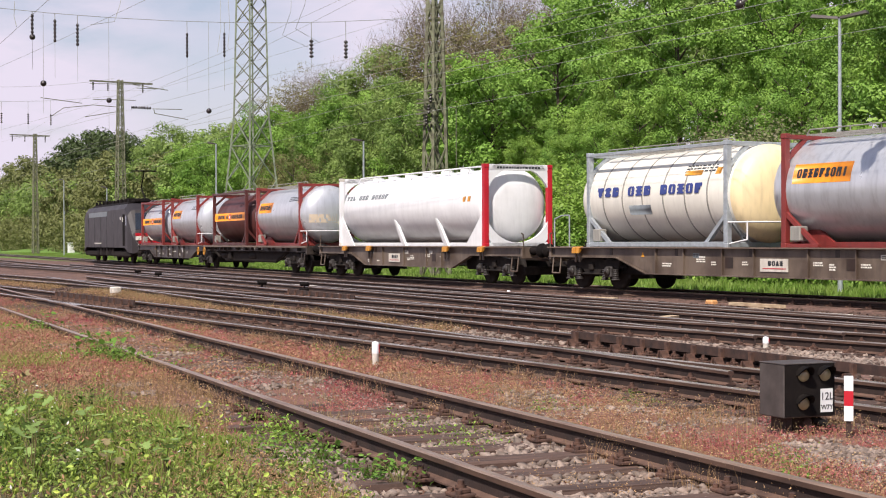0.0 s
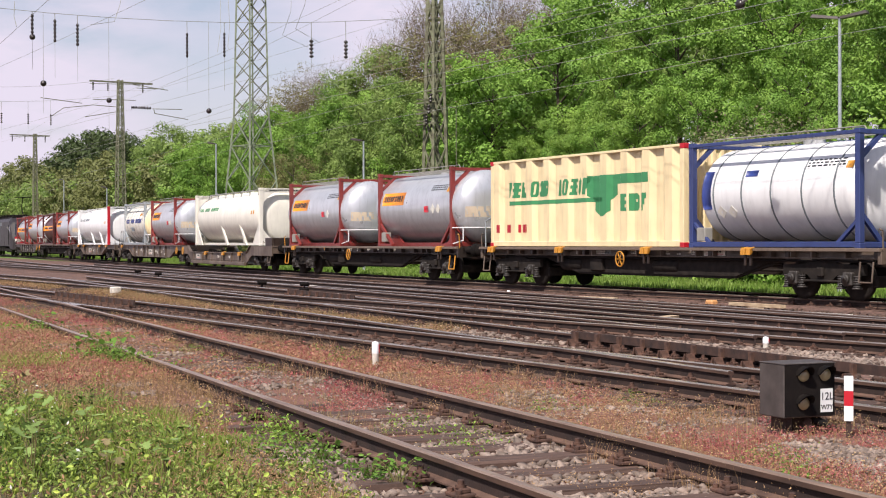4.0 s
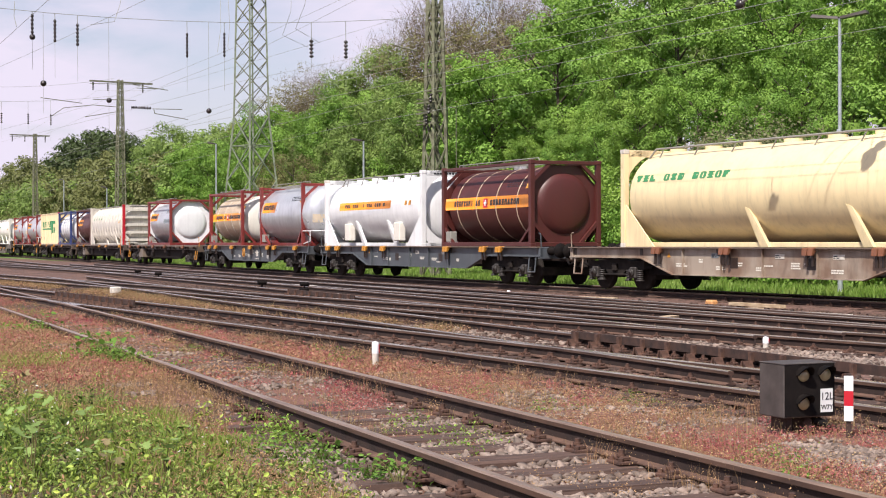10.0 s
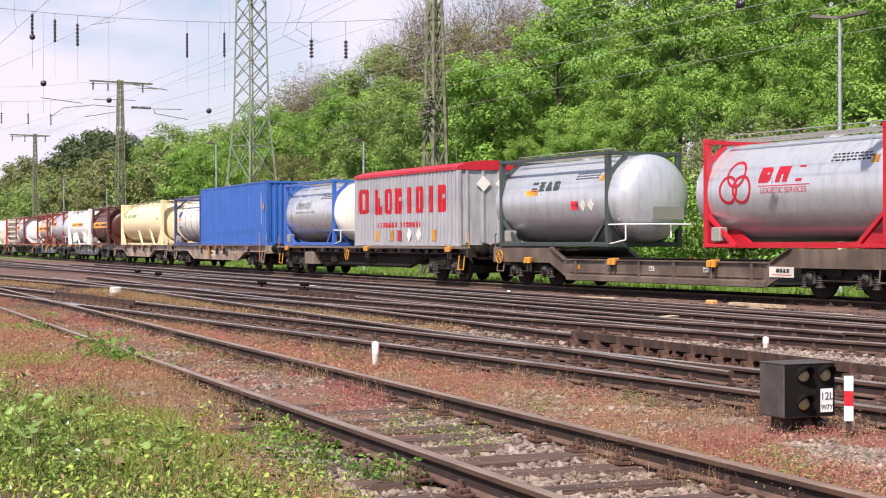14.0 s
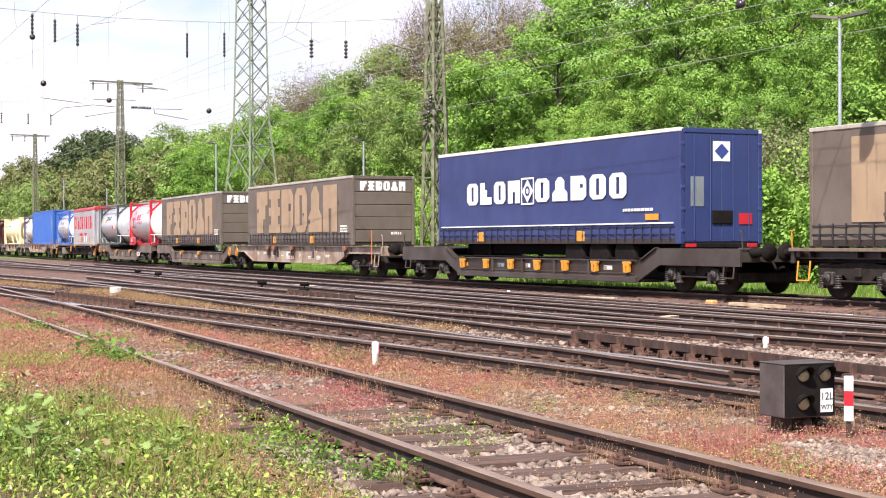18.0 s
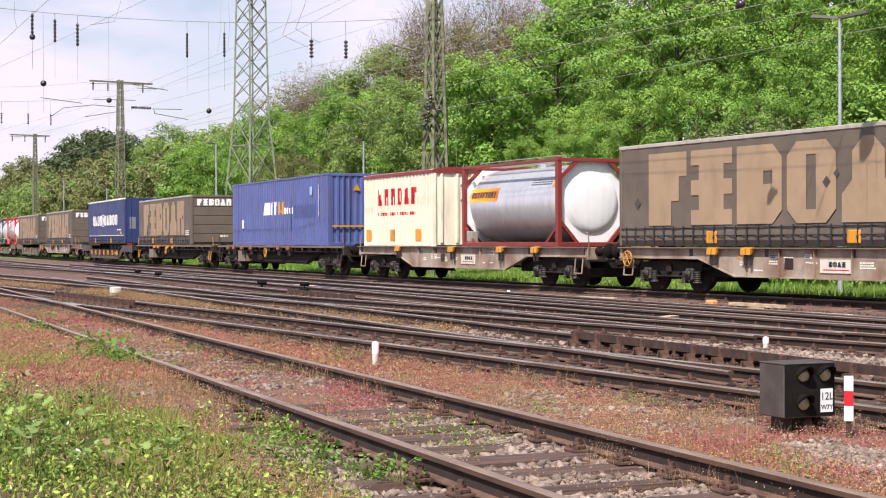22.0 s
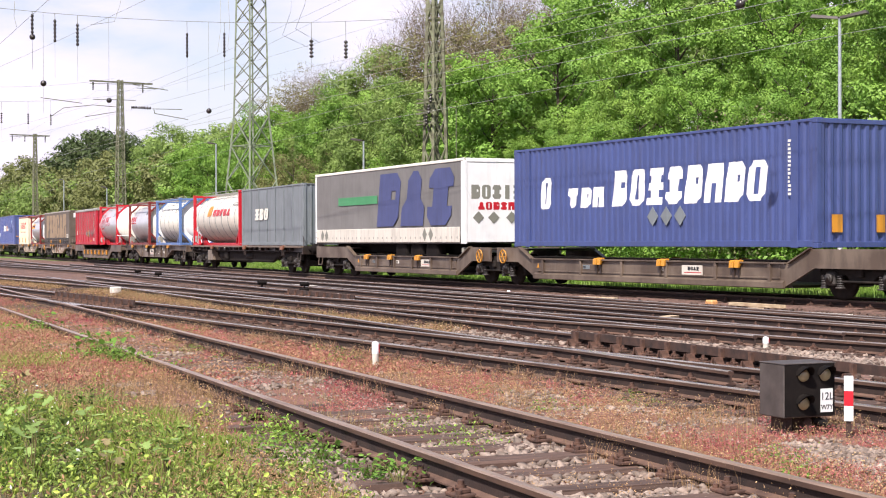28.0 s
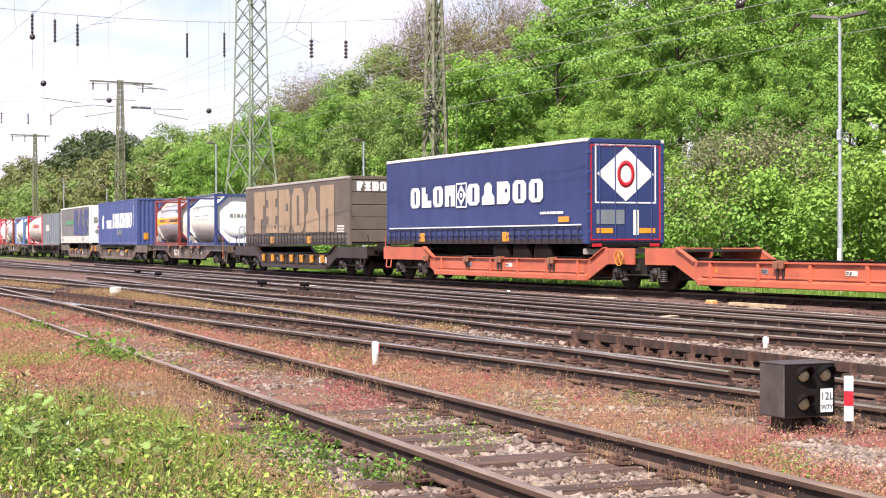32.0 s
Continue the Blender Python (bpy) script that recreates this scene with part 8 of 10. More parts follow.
# ---------------------------------------------------------------- lamps, masts and pylon
def lamp_post(x, y, h, arm_dir, label, twin=False):
    z0 = float(ground_z(np.array([x]), np.array([y]))[0]) - 0.05
    t = holder("yard_lamp", pose(x, y, z0, 0, 0, arm_dir))
    tagged(t, label, "lamp post", "lamp posts along the line")
    H = h - z0
    part("pole", G().rod((0, 0, 0), (0, 0, H * 0.35), 0.075, 12).rod((0, 0, H * 0.35), (0, 0, H), 0.06, 12, 0.045), M_GALV, t)
    part("service_door", G().box(-0.05, 0.05, -0.10, -0.06, 0.9, 1.3, 0.01), M_WHITE, t)
    part("bracket", G().box(-0.06, 0.06, -0.12, 0.02, H * 0.56, H * 0.60, 0.01), M_GALV, t)
    for sg in ((1, -1) if twin else (1,)):
        part("lamp_head", G().add([(sg * 0.02, -0.10, H - 0.02), (sg * 0.80, -0.13, H + 0.08), (sg * 0.80, 0.13, H + 0.08), (sg * 0.02, 0.10, H - 0.02), (sg * 0.02, -0.08, H + 0.05), (sg * 0.75, -0.10, H + 0.17), (sg * 0.75, 0.10, H + 0.17), (sg * 0.02, 0.08, H + 0.05)],
                                       [(0, 1, 2, 3), (4, 7, 6, 5), (0, 4, 5, 1), (1, 5, 6, 2), (2, 6, 7, 3), (3, 7, 4, 0)]), M_WAGON_GREY, t)


lamp_post(-32.5, 29.3, 7.45, 30, "galvanised lamp post with two flat heads", twin=True)
lamp_post(-67.7, 30.9, 6.2, 200, "galvanised lamp post with one flat head")
lamp_post(-96.9, 33.5, 7.8, 200, "galvanised lamp post with one flat head")
lamp_post(-162.2, 39.2, 7.9, 200, "slim lamp post far along the line")
lamp_post(-137.0, 37.0, 6.25, 200, "slim lamp post far along the line")


tagged(part("relay_cabinet", G().box(-181.3, -180.5, 44.2, 44.9, -0.25, 1.2, 0.03).box(-181.4, -180.4, 44.1, 45.0, 1.2, 1.28, 0.02), M_WHITE), "white relay cabinet beside the line", "cabinet")


def lattice(t, base, top_w, H, panels, mat, leg=0.12, brace=0.06, single=False):
    """Four tapered legs with crossed bracing on all faces; every leg and each panel's braces are parts."""
    cs = [(-1, -1), (1, -1), (1, 1), (-1, 1)]
    wd = lambda z: base + (top_w - base) * min(z / H, 1)
    for sx, sy in cs:
        a, b = (sx * base / 2, sy * base / 2, 0), (sx * top_w / 2, sy * top_w / 2, H)
        part("leg", G().bar(a, b, leg), mat, t)
    zs = [0.0]
    q = [wd(H * i / panels) for i in range(panels)]
    s = sum(q)
    for w_ in q:
        zs.append(zs[-1] + H * w_ / s)
    for i in range(panels):
        g = G()
        w0, w1 = wd(zs[i]) / 2, wd(zs[i + 1]) / 2
        for k in range(4):
            (ax, ay), (bx, by) = cs[k], cs[(k + 1) % 4]
            rows = [((ax * w0, ay * w0, zs[i]), (bx * w1, by * w1, zs[i + 1])), ((bx * w0, by * w0, zs[i]), (ax * w1, ay * w1, zs[i + 1]))]
            if i % 3 == 0:
                rows.append(((ax * w0, ay * w0, zs[i]), (bx * w0, by * w0, zs[i])))
            for a, b in rows:
                if single:
                    part("brace", G().bar(a, b, brace), mat, t)
                else:
                    g.bar(a, b, brace)
        if not single:
            part("bracing", g, mat, t)


def insulator(parent, x, y, z, L, along="z", name="insulator", fat=1.0):
    g = G()
    n = max(3, int(L / 0.13))
    prof = [(0, 0.02)]
    for i in range(n):
        u = L * (i + 0.5) / n
        prof += [(u - L / n * 0.45, 0.03), (u - L / n * 0.1, 0.085 * fat), (u + L / n * 0.1, 0.085 * fat), (u + L / n * 0.45, 0.03)]
    prof += [(L, 0.02)]
    g.lathe_x(prof, 0, 10)
    if along == "z":
        g.v = [(x + b, y + c, z - a) for a, b, c in g.v]
    elif along == "x":
        g.v = [(x + a, y + b, z + c) for a, b, c in g.v]
    else:
        g.v = [(x + b, y + a, z + c) for a, b, c in g.v]
    return part(name, g, M_INSULATOR, parent)


def mast(x, y, H, base, top_w, rz, label, arm=None, fittings=False):
    z0 = float(ground_z(np.array([x]), np.array([y]))[0]) - 0.1
    t = holder("catenary_mast", pose(x, y, z0, 0, 0, rz))
    tagged(t, label, "catenary mast", "catenary masts along the line")
    lattice(t, base, top_w, H - z0, 14 if fittings else 22, M_MAST, leg=0.12 if fittings else 0.09, brace=0.055 if fittings else 0.04, single=fittings)
    if arm:
        z, a, b = arm
        g = G().bar((-0.1, -a, z - z0), (-0.1, b, z - z0), 0.10, 0.14).bar((-0.1, -a, z - z0 - 0.25), (-0.1, b, z - z0 - 0.05), 0.05)
        part("cross_arm", g, M_MAST, t)
        for yy in (-a + 0.3, -a * 0.4, b * 0.7):
            insulator(t, -0.1, yy, z - z0 - 0.1, 0.7)
    if fittings:
        for k, z in enumerate((6.5, 6.95, 7.4)):
            part("cross_bracket", G().bar((-0.7, -0.45, z), (0.7, -0.45, z), 0.06).bar((0, -0.9, z + 0.1), (0, 0.3, z + 0.1), 0.06), M_MAST, t)
            insulator(t, 0.1 + 0.15 * k, -0.5, z + 0.35, 0.4)
        part("span_arm", G().rod((-0.6, -0.5, 9.6), (-1.5, -1.1, 9.9), 0.045, 6), M_MAST, t)
        for k in range(2):
            cx, cy = 0.265 + 0.058 * k, 0.447 + 0.416 * k
            rod_ = part("weight_hanger", G().rod((cx, cy, 2.0), (cx, cy, 7.2), 0.018, 6).rod((cx, cy, 7.2), (0.1, 0.1, 7.3), 0.02, 6), M_MAST, t)
            slab = G().box(cx - 0.17, cx + 0.17, cy - 0.17, cy + 0.17, -0.078, 0.078, 0.012).mesh("tension_weight")
            slab.materials.append(M_BOXPALE)
            for i in range(10):
                sub("tension_weight", slab, t, pose(0, 0, 2.28 + i * 0.172), "square concrete tension weight")
        sg = part("distance_sign", G().box(0.39, 0.41, 1.13, 1.51, 2.77, 3.41).rod((0.32, 0.863, 3.0), (0.40, 1.2, 3.0), 0.02), M_WHITE, t, "white sign with black figures")
        for words, dz in (("66", 3.24), ("0", 2.93)):
            me = lettering(words, 0.29, 0.002)
            me.transform(Matrix.Translation((0.414, 1.32, dz)) @ Matrix.Rotation(radians(90), 4, "Z"))
            part("figures", me, M_INK, sg)
    return t


mast(-57.0, 29.3, 14.2, 0.88, 0.30, 8, "weathered green lattice catenary mast with brackets and weights", fittings=True)
mast(-130.7, 36.5, 15.4, 0.88, 0.34, 5, "slim lattice catenary mast with a level cross-arm", arm=(15.2, 2.7, 3.0))
mast(-184.6, 41.2, 14.3, 0.66, 0.28, 5, "far lattice catenary mast with a level cross-arm", arm=(14.1, 3.0, 1.8))


def pylon():
    x, y = -96.86, 35.97
    z0 = float(ground_z(np.array([x]), np.array([y]))[0]) - 0.3
    t = holder("power_pylon", pose(x, y, z0, 0, 0, 20))
    tagged(t, "tall pale green lattice power pylon behind the tracks", "power pylon")
    lattice(t, 3.25, 1.64, 10.2, 4, M_PYLON, leg=0.12, brace=0.06, single=True)
    for sx, sy in ((-1, -1), (1, -1), (1, 1), (-1, 1)):
        part("upper_leg", G().bar((sx * 0.82, sy * 0.82, 10.2), (sx * 0.58, sy * 0.58, 24.0), 0.11), M_PYLON, t)
    for i in range(11):
        a = 10.2 + i * 1.25
        w0, w1 = 0.82 - 0.24 * (a - 10.2) / 13.8, 0.82 - 0.24 * (a + 1.25 - 10.2) / 13.8
        cs = [(-1, -1), (1, -1), (1, 1), (-1, 1)]
        for k in range(4):
            (ax, ay), (bx, by) = cs[k], cs[(k + 1) % 4]
            # braces take the darker mast colour to stand for their shade against the sky
            part("upper_brace", G().bar((ax * w0, ay * w0, a), (bx * w1, by * w1, a + 1.25), 0.045), M_MAST, t)
            part("upper_brace", G().bar((bx * w0, by * w0, a), (ax * w1, ay * w1, a + 1.25), 0.045), M_MAST, t)
    for z, w_ in ((18.6, 3.2), (21.5, 2.6)):
        part("cross_arm", G().bar((-w_, 0, z), (w_, 0, z), 0.12).bar((-w_, 0, z), (-0.6, 0, z + 0.9), 0.08).bar((w_, 0, z), (0.6, 0, z + 0.9), 0.08), M_PYLON, t)


pylon()


# ---------------------------------------------------------------- overhead wires
def wire_run(label, pts, r=0.008):
    g = G()
    for a, b in zip(pts, pts[1:]):
        g.rod(a, b, r, 5, caps=False)
    ob = part("overhead_wire", g, M_WIRE)
    tagged(ob, label, "overhead wire", "wires over the yard", "structure")


def level_wire(label, pts, r=0.0065):
    """A wire through plan points, cut into lengths that sag a little between its holders."""
    out = []
    for (ax, ay, az), (bx, by, bz) in zip(pts, pts[1:]):
        n = 8
        for i in range(n):
            u = i / n
            out.append((ax + (bx - ax) * u, ay + (by - ay) * u, az + (bz - az) * u - 0.12 * u * (1 - u) * min(abs(bx - ax) / 30, 2)))
    wire_run(label, out + [pts[-1]], r)


main_y = lambda x: on_line(-x)[1]
bent = lambda z, d=0.0: [(x, main_y(x) + d, z) for x in (-57, -75, -95, -130, -185, -330)]
level_wire("contact wire over the main line", [(80, 24.2, 6.0), (20, 24.2, 6.0), (-26, 24.2, 6.02)] + bent(6.0))
level_wire("carrier wire over the main line", [(80, 24.2, 7.4), (20, 24.2, 6.95), (-27, 24.2, 6.7), (-46, 24.2, 6.62)] + bent(6.75))
level_wire("upper carrier wire over the main line", [(80, 24.2, 8.2), (-34, 24.2, 7.9)] + bent(8.1))
level_wire("contact wire over a running track", [(80, 21.0, 6.4), (-28, 21.0, 6.6), (-57, 21.0, 6.95), (-130, 26.0, 7.4), (-300, 40, 7.4)], 0.006)
level_wire("contact wire over a running track", [(80, 17.5, 5.5), (-23, 17.5, 5.5), (-57, 17.6, 5.6), (-130, 21.0, 6.3), (-300, 33, 6.5)], 0.006)
level_wire("feeder wire over a side track", [(80, 9.4, 9.0), (-40.6, 9.4, 7.7), (-57, 9.4, 6.6), (-120, 9.6, 6.6), (-300, 14, 7)])
level_wire("feeder wire over the middle of the yard", [(80, 14.6, 8.6), (-49.2, 14.6, 9.3), (-72.6, 14.6, 9.5), (-130.7, 18.0, 10.5), (-300, 30, 11)])
level_wire("feeder wire beside the main line", [(80, 22.5, 12.0), (-51.4, 22.5, 10.15), (-62.4, 22.5, 9.7), (-86, 22.5, 9.15), (-112, 22.5, 9.4), (-184, 26.0, 10.5), (-330, 40, 11)])
level_wire("feeder wire from mast to mast", [(80, 28.0, 12.2), (-57, 28.2, 10.75), (-77.7, 28.0, 10.7), (-97.0, 29.2, 11.2), (-130.7, 34.5, 14.4), (-184.6, 39.6, 14.0)])
level_wire("feeder wire from mast to mast", [(80, 25.0, 13.6), (-55.6, 25.0, 10.9), (-65.1, 25.0, 10.25), (-83.0, 25.0, 9.8), (-130.7, 36.0, 13.4), (-184.6, 41.0, 13.6)], 0.007)


def jumpers():
    """Slack loops of wire that hang between the lines by the pylon and over the yard."""
    for label, pts in (("slack jumper wire between two lines", ((-66.0, 26.5, 13.1), (-65.6, 26.3, 11.9), (-66.4, 26.2, 10.9), (-67.4, 27.9, 10.55))),
                       ("slack jumper wire between two lines", ((-64.3, 26.6, 13.2), (-63.9, 26.3, 12.0), (-64.8, 26.2, 11.0), (-66.0, 27.9, 10.6))),
                       ("slack jumper wire beside the pylon", ((-67.0, 23.4, 12.6), (-66.4, 23.2, 11.0), (-66.0, 22.9, 9.9), (-64.8, 22.5, 9.75))),
                       ("slack jumper wire beside the pylon", ((-66.0, 23.4, 12.7), (-65.2, 23.2, 11.0), (-64.6, 22.9, 10.0), (-63.4, 22.5, 9.72))),
                       ("hanging wire over the yard", ((-57.0, 16.1, 11.4), (-56.9, 15.9, 10.3), (-56.6, 15.6, 9.6), (-56.2, 14.6, 9.37))),
                       ("hanging wire over the yard", ((-45.6, 9.6, 8.4), (-45.2, 9.5, 7.9), (-44.4, 9.4, 7.5)))):
        wire_run(label, pts, 0.010)


jumpers()


def cross_span(x, y0, y1, z, drops, balls, label):
    """Two sagging wires across the yard with hanging insulators and round weights."""
    t = holder("cross_span")
    tagged(t, label, "cross-span", "cross-spans over the yard")
    sag = lambda y: z - 0.9 * 4 * ((y - y0) / (y1 - y0)) * (1 - (y - y0) / (y1 - y0))
    for dz, sg in ((0, 0.9), (1.5, 1.2)):
        pts = [(x, y0 + (y1 - y0) * i / 12, z + dz - sg * 4 * (i / 12) * (1 - i / 12)) for i in range(13)]
        part("span_wire", G().path(pts, 0.011, 5), M_WIRE, t)
    for y, zt, L, fat in drops:
        part("dropper", G().rod((x, y, sag(y)), (x, y, zt), 0.014, 5).rod((x, y, zt - L), (x, y, zt - L - 1.3), 0.006, 5), M_WIRE, t)
        insulator(t, x, y, zt, L, fat=fat)
    for y, zc, r_ in balls:
        part("dropper", G().rod((x, y, sag(y)), (x, y, zc), 0.007, 5).rod((x, y, zc), (x, y, zc - 1.1), 0.006, 5), M_WIRE, t)
        part("round_weight", G().lathe_x([(x - r_, 0.0), (x - r_ * 0.8, r_ * 0.6), (x - r_ * 0.4, r_ * 0.92), (x, r_), (x + r_ * 0.4, r_ * 0.92), (x + r_ * 0.8, r_ * 0.6), (x + r_, 0.0)], zc, 14, yc=y), M_INSULATOR, t)


cross_span(-57.0, 2.0, 29.0, 10.7, ((12.64, 9.75, 0.75, 0.7), (13.47, 9.6, 0.85, 0.7), (14.31, 9.5, 0.85, 0.7), (18.55, 9.4, 0.95, 0.6), (20.06, 9.5, 0.95, 0.6), (23.73, 9.45, 0.75, 1.1), (25.24, 9.5, 0.75, 1.1)),
           ((12.64, 8.9, 0.11), (13.04, 7.21, 0.115), (15.49, 6.68, 0.105), (19.42, 6.42, 0.105)), "cross-span wires with hanging insulators and round weights")
cross_span(-130.7, 12, 36.0, 14.0, ((26.4, 12.2, 0.9, 1.0), (28.6, 12.2, 0.9, 1.0), (30.5, 12.2, 0.9, 1.0)), (), "far cross-span wires with insulators")


def arms():
    """Tubular registration arms beside the slim mast."""
    t = holder("registration_arm_set", pose(-130.7, 0, 0))
    tagged(t, "thin tubular registration arms held beside the slim mast", "catenary arm", "catenary masts along the line")
    for pts in ARMS:
        part("arm", G().path([(0, y, z) for y, z in pts], 0.034, 6), M_MAST, t)
    insulator(t, 0, 37.46, 13.05, 1.8, along="y", fat=1.6)


ARMS = (((29.66, 13.59), (33.16, 13.25)), ((30.6, 12.09), (31.61, 12.8), (34.14, 13.14), (36.36, 13.03)), ((33.4, 12.09), (36.51, 12.69)), ((34.14, 13.63), (37.86, 13.68)), ((37.62, 15.04), (40.76, 14.68)), ((38.02, 14.76), (40.4, 14.77)), ((39.37, 12.99), (42.04, 13.04)), ((39.48, 13.0), (39.58, 12.6), (42.61, 12.16)))
arms()
level_wire("thin carrier wire over the yard", [(80, 20.4, 7.3), (-25.83, 20.55, 6.95), (-57, 20.6, 7.6), (-130.7, 25.0, 9.4)], 0.006)
ww = holder("wire_weight", pose(-25.83, 20.55, 6.32))
tagged(ww, "dark round weight hanging from a wire", "wire weight")
part("ball", G().lathe_x([(-0.12, 0.0), (-0.10, 0.06), (-0.04, 0.105), (0.04, 0.105), (0.10, 0.06), (0.12, 0.0)], 0, 14), M_INSULATOR, ww)
part("hanger", G().rod((0, 0, 0), (0, 0, 0.64), 0.012, 5).rod((0.1, 0, 0.05), (0.22, 0, 0.09), 0.04, 8), M_WIRE, ww)
cross_span(-22.7, 2.0, 29.0, 9.9, ((20.55, 7.75, 0.55, 2.2), (20.9, 7.7, 0.4, 1.6)), (), "cross-span wires over the near yard with insulators")


# ---------------------------------------------------------------- trees
def leaf_cloud(rng, centres, radii, count, size, flat=0.75, droop=0.0):
    """Leaf quads scattered through the shells of many small clumps."""
    k = rng.choice(len(centres), count, p=radii ** 2 / np.sum(radii ** 2))
    d = rng.normal(size=(count, 3))
    d /= np.linalg.norm(d, axis=1)[:, None]
    rad = radii[k] * rng.uniform(0.35, 1.08, count) ** 0.5
    p = centres[k] + d * rad[:, None] * np.array([1, 1, flat])
    nrm = d * 0.85 + rng.normal(size=(count, 3)) * 0.26 + np.array([0.06, -0.10, 0.32])
    nrm /= np.linalg.norm(nrm, axis=1)[:, None]
    a = np.cross(nrm, rng.normal(size=(count, 3)))
    a /= np.linalg.norm(a, axis=1)[:, None]
    b = np.cross(nrm, a)
    s = size * rng.uniform(0.6, 1.3, count)[:, None]
    v = np.stack([p - a * s * 0.5, p + b * s * 0.33 + nrm * s * 0.08, p + a * s * 0.5, p - b * s * 0.33 + nrm * s * 0.08], 1).reshape(-1, 3)
    return v, np.arange(count * 4)


def limbs(rng, H, spread, n, r0, lean=0.0):
    g = G()
    tips = []
    top = Vector((lean, lean * 0.5, H * 0.82))
    pts = [Vector((0, 0, 0)), Vector((lean * 0.3, 0.05, H * 0.3)), Vector((lean * 0.6, -0.05, H * 0.58)), top]
    for i in range(3):
        g.rod(pts[i], pts[i + 1], r0 * (1 - i * 0.28), 8, r0 * (1 - (i + 1) * 0.28), caps=False)
    b = G()
    for i in range(n):
        h = H * (0.22 + 0.56 * (i + 0.5) / n)
        a = i * 2.4 + rng.uniform(-0.4, 0.4)
        base = Vector((lean * h / H, 0, h))
        reach = spread * (0.62 + 0.38 * rng.uniform()) * (1.15 - 0.55 * h / H)
        mid = base + Vector((math.cos(a) * reach * 0.55, math.sin(a) * reach * 0.55, H * 0.07))
        tip = base + Vector((math.cos(a) * reach, math.sin(a) * reach, H * 0.17))
        b.rod(base, mid, r0 * 0.36, 6, r0 * 0.22, caps=False)
        b.rod(mid, tip, r0 * 0.22, 5, r0 * 0.06, caps=False)
        tips += [mid, tip]
        for j in range(3):
            q = tip + Vector((rng.uniform(-1, 1), rng.uniform(-1, 1), rng.uniform(-0.2, 0.9))) * spread * 0.26
            b.rod(mid.lerp(tip, 0.3 + 0.3 * j), q, r0 * 0.10, 4, r0 * 0.03, caps=False)
            tips.append(q)
    tips.append(top)
    return g, b, tips


def make_tree(seed, H, spread, leaf, leaves, size, label, clump=0.80, n=13, category="tree", low=0.0, name="tree"):
    rng = np.random.RandomState(seed)
    t = holder(name)
    trunk, boughs, tips = limbs(rng, H, spread, n, H * 0.016)
    if leaves < 5000:
        part("trunk", trunk.add(boughs.v, boughs.f, True), M_BARK, t)
    else:
        part("trunk", trunk, M_BARK, t)
        part("branch_structure", boughs, M_BARK, t)
    c = np.array([list(q) for q in tips])
    extra = c[rng.choice(len(c), len(c) // 2)]
    extra = extra + rng.normal(size=extra.shape) * spread * 0.2
    c = np.concatenate([c, extra])
    if low:
        m = 26
        c = np.concatenate([c, np.stack([rng.uniform(-spread, spread, m), rng.uniform(-spread, spread, m), rng.uniform(0.1, low, m)], 1)])
    rad = clump * rng.uniform(0.55, 1.25, len(c))
    v, f = leaf_cloud(rng, c, rad, leaves, size)
    v[:, 2] = np.maximum(v[:, 2], 0.02)
    part("crown", quick_mesh("crown", v, f, 4, leaf), None, t)
    tagged(t, label, category, "trees and bushes on the bank")
    return t


def bare_tree(seed, H, spread, label):
    rng = np.random.RandomState(seed)
    t = holder("tree")
    trunk, boughs, tips = limbs(rng, H, spread, 16, H * 0.013)
    part("trunk", trunk, M_BARK, t)
    part("branch_structure", boughs, M_TWIG, t)
    k = len(tips)
    cnt = 6500
    idx = rng.choice(k, cnt)
    a = np.array([list(q) for q in tips])[idx] + rng.normal(size=(cnt, 3)) * spread * 0.17
    d = rng.normal(size=(cnt, 3)) * 0.5 + np.array([0, 0, 0.6])
    d /= np.linalg.norm(d, axis=1)[:, None]
    ln = rng.uniform(0.4, 1.1, cnt)[:, None]
    s = np.cross(d, rng.normal(size=(cnt, 3)))
    s /= np.linalg.norm(s, axis=1)[:, None]
    v = np.stack([a - s * 0.010, a + s * 0.010, a + d * ln], 1).reshape(-1, 3)
    part("twig_crown", quick_mesh("twig_crown", v, np.arange(cnt * 3), 3, M_TWIG), None, t)
    v, f = leaf_cloud(rng, np.array([list(q) for q in tips]), np.full(k, 0.8), 1500, 0.13)
    part("crown", quick_mesh("crown", v, f, 4, M_LEAF_E), None, t)
    tagged(t, label, "tree", "trees and bushes on the bank")
    return t


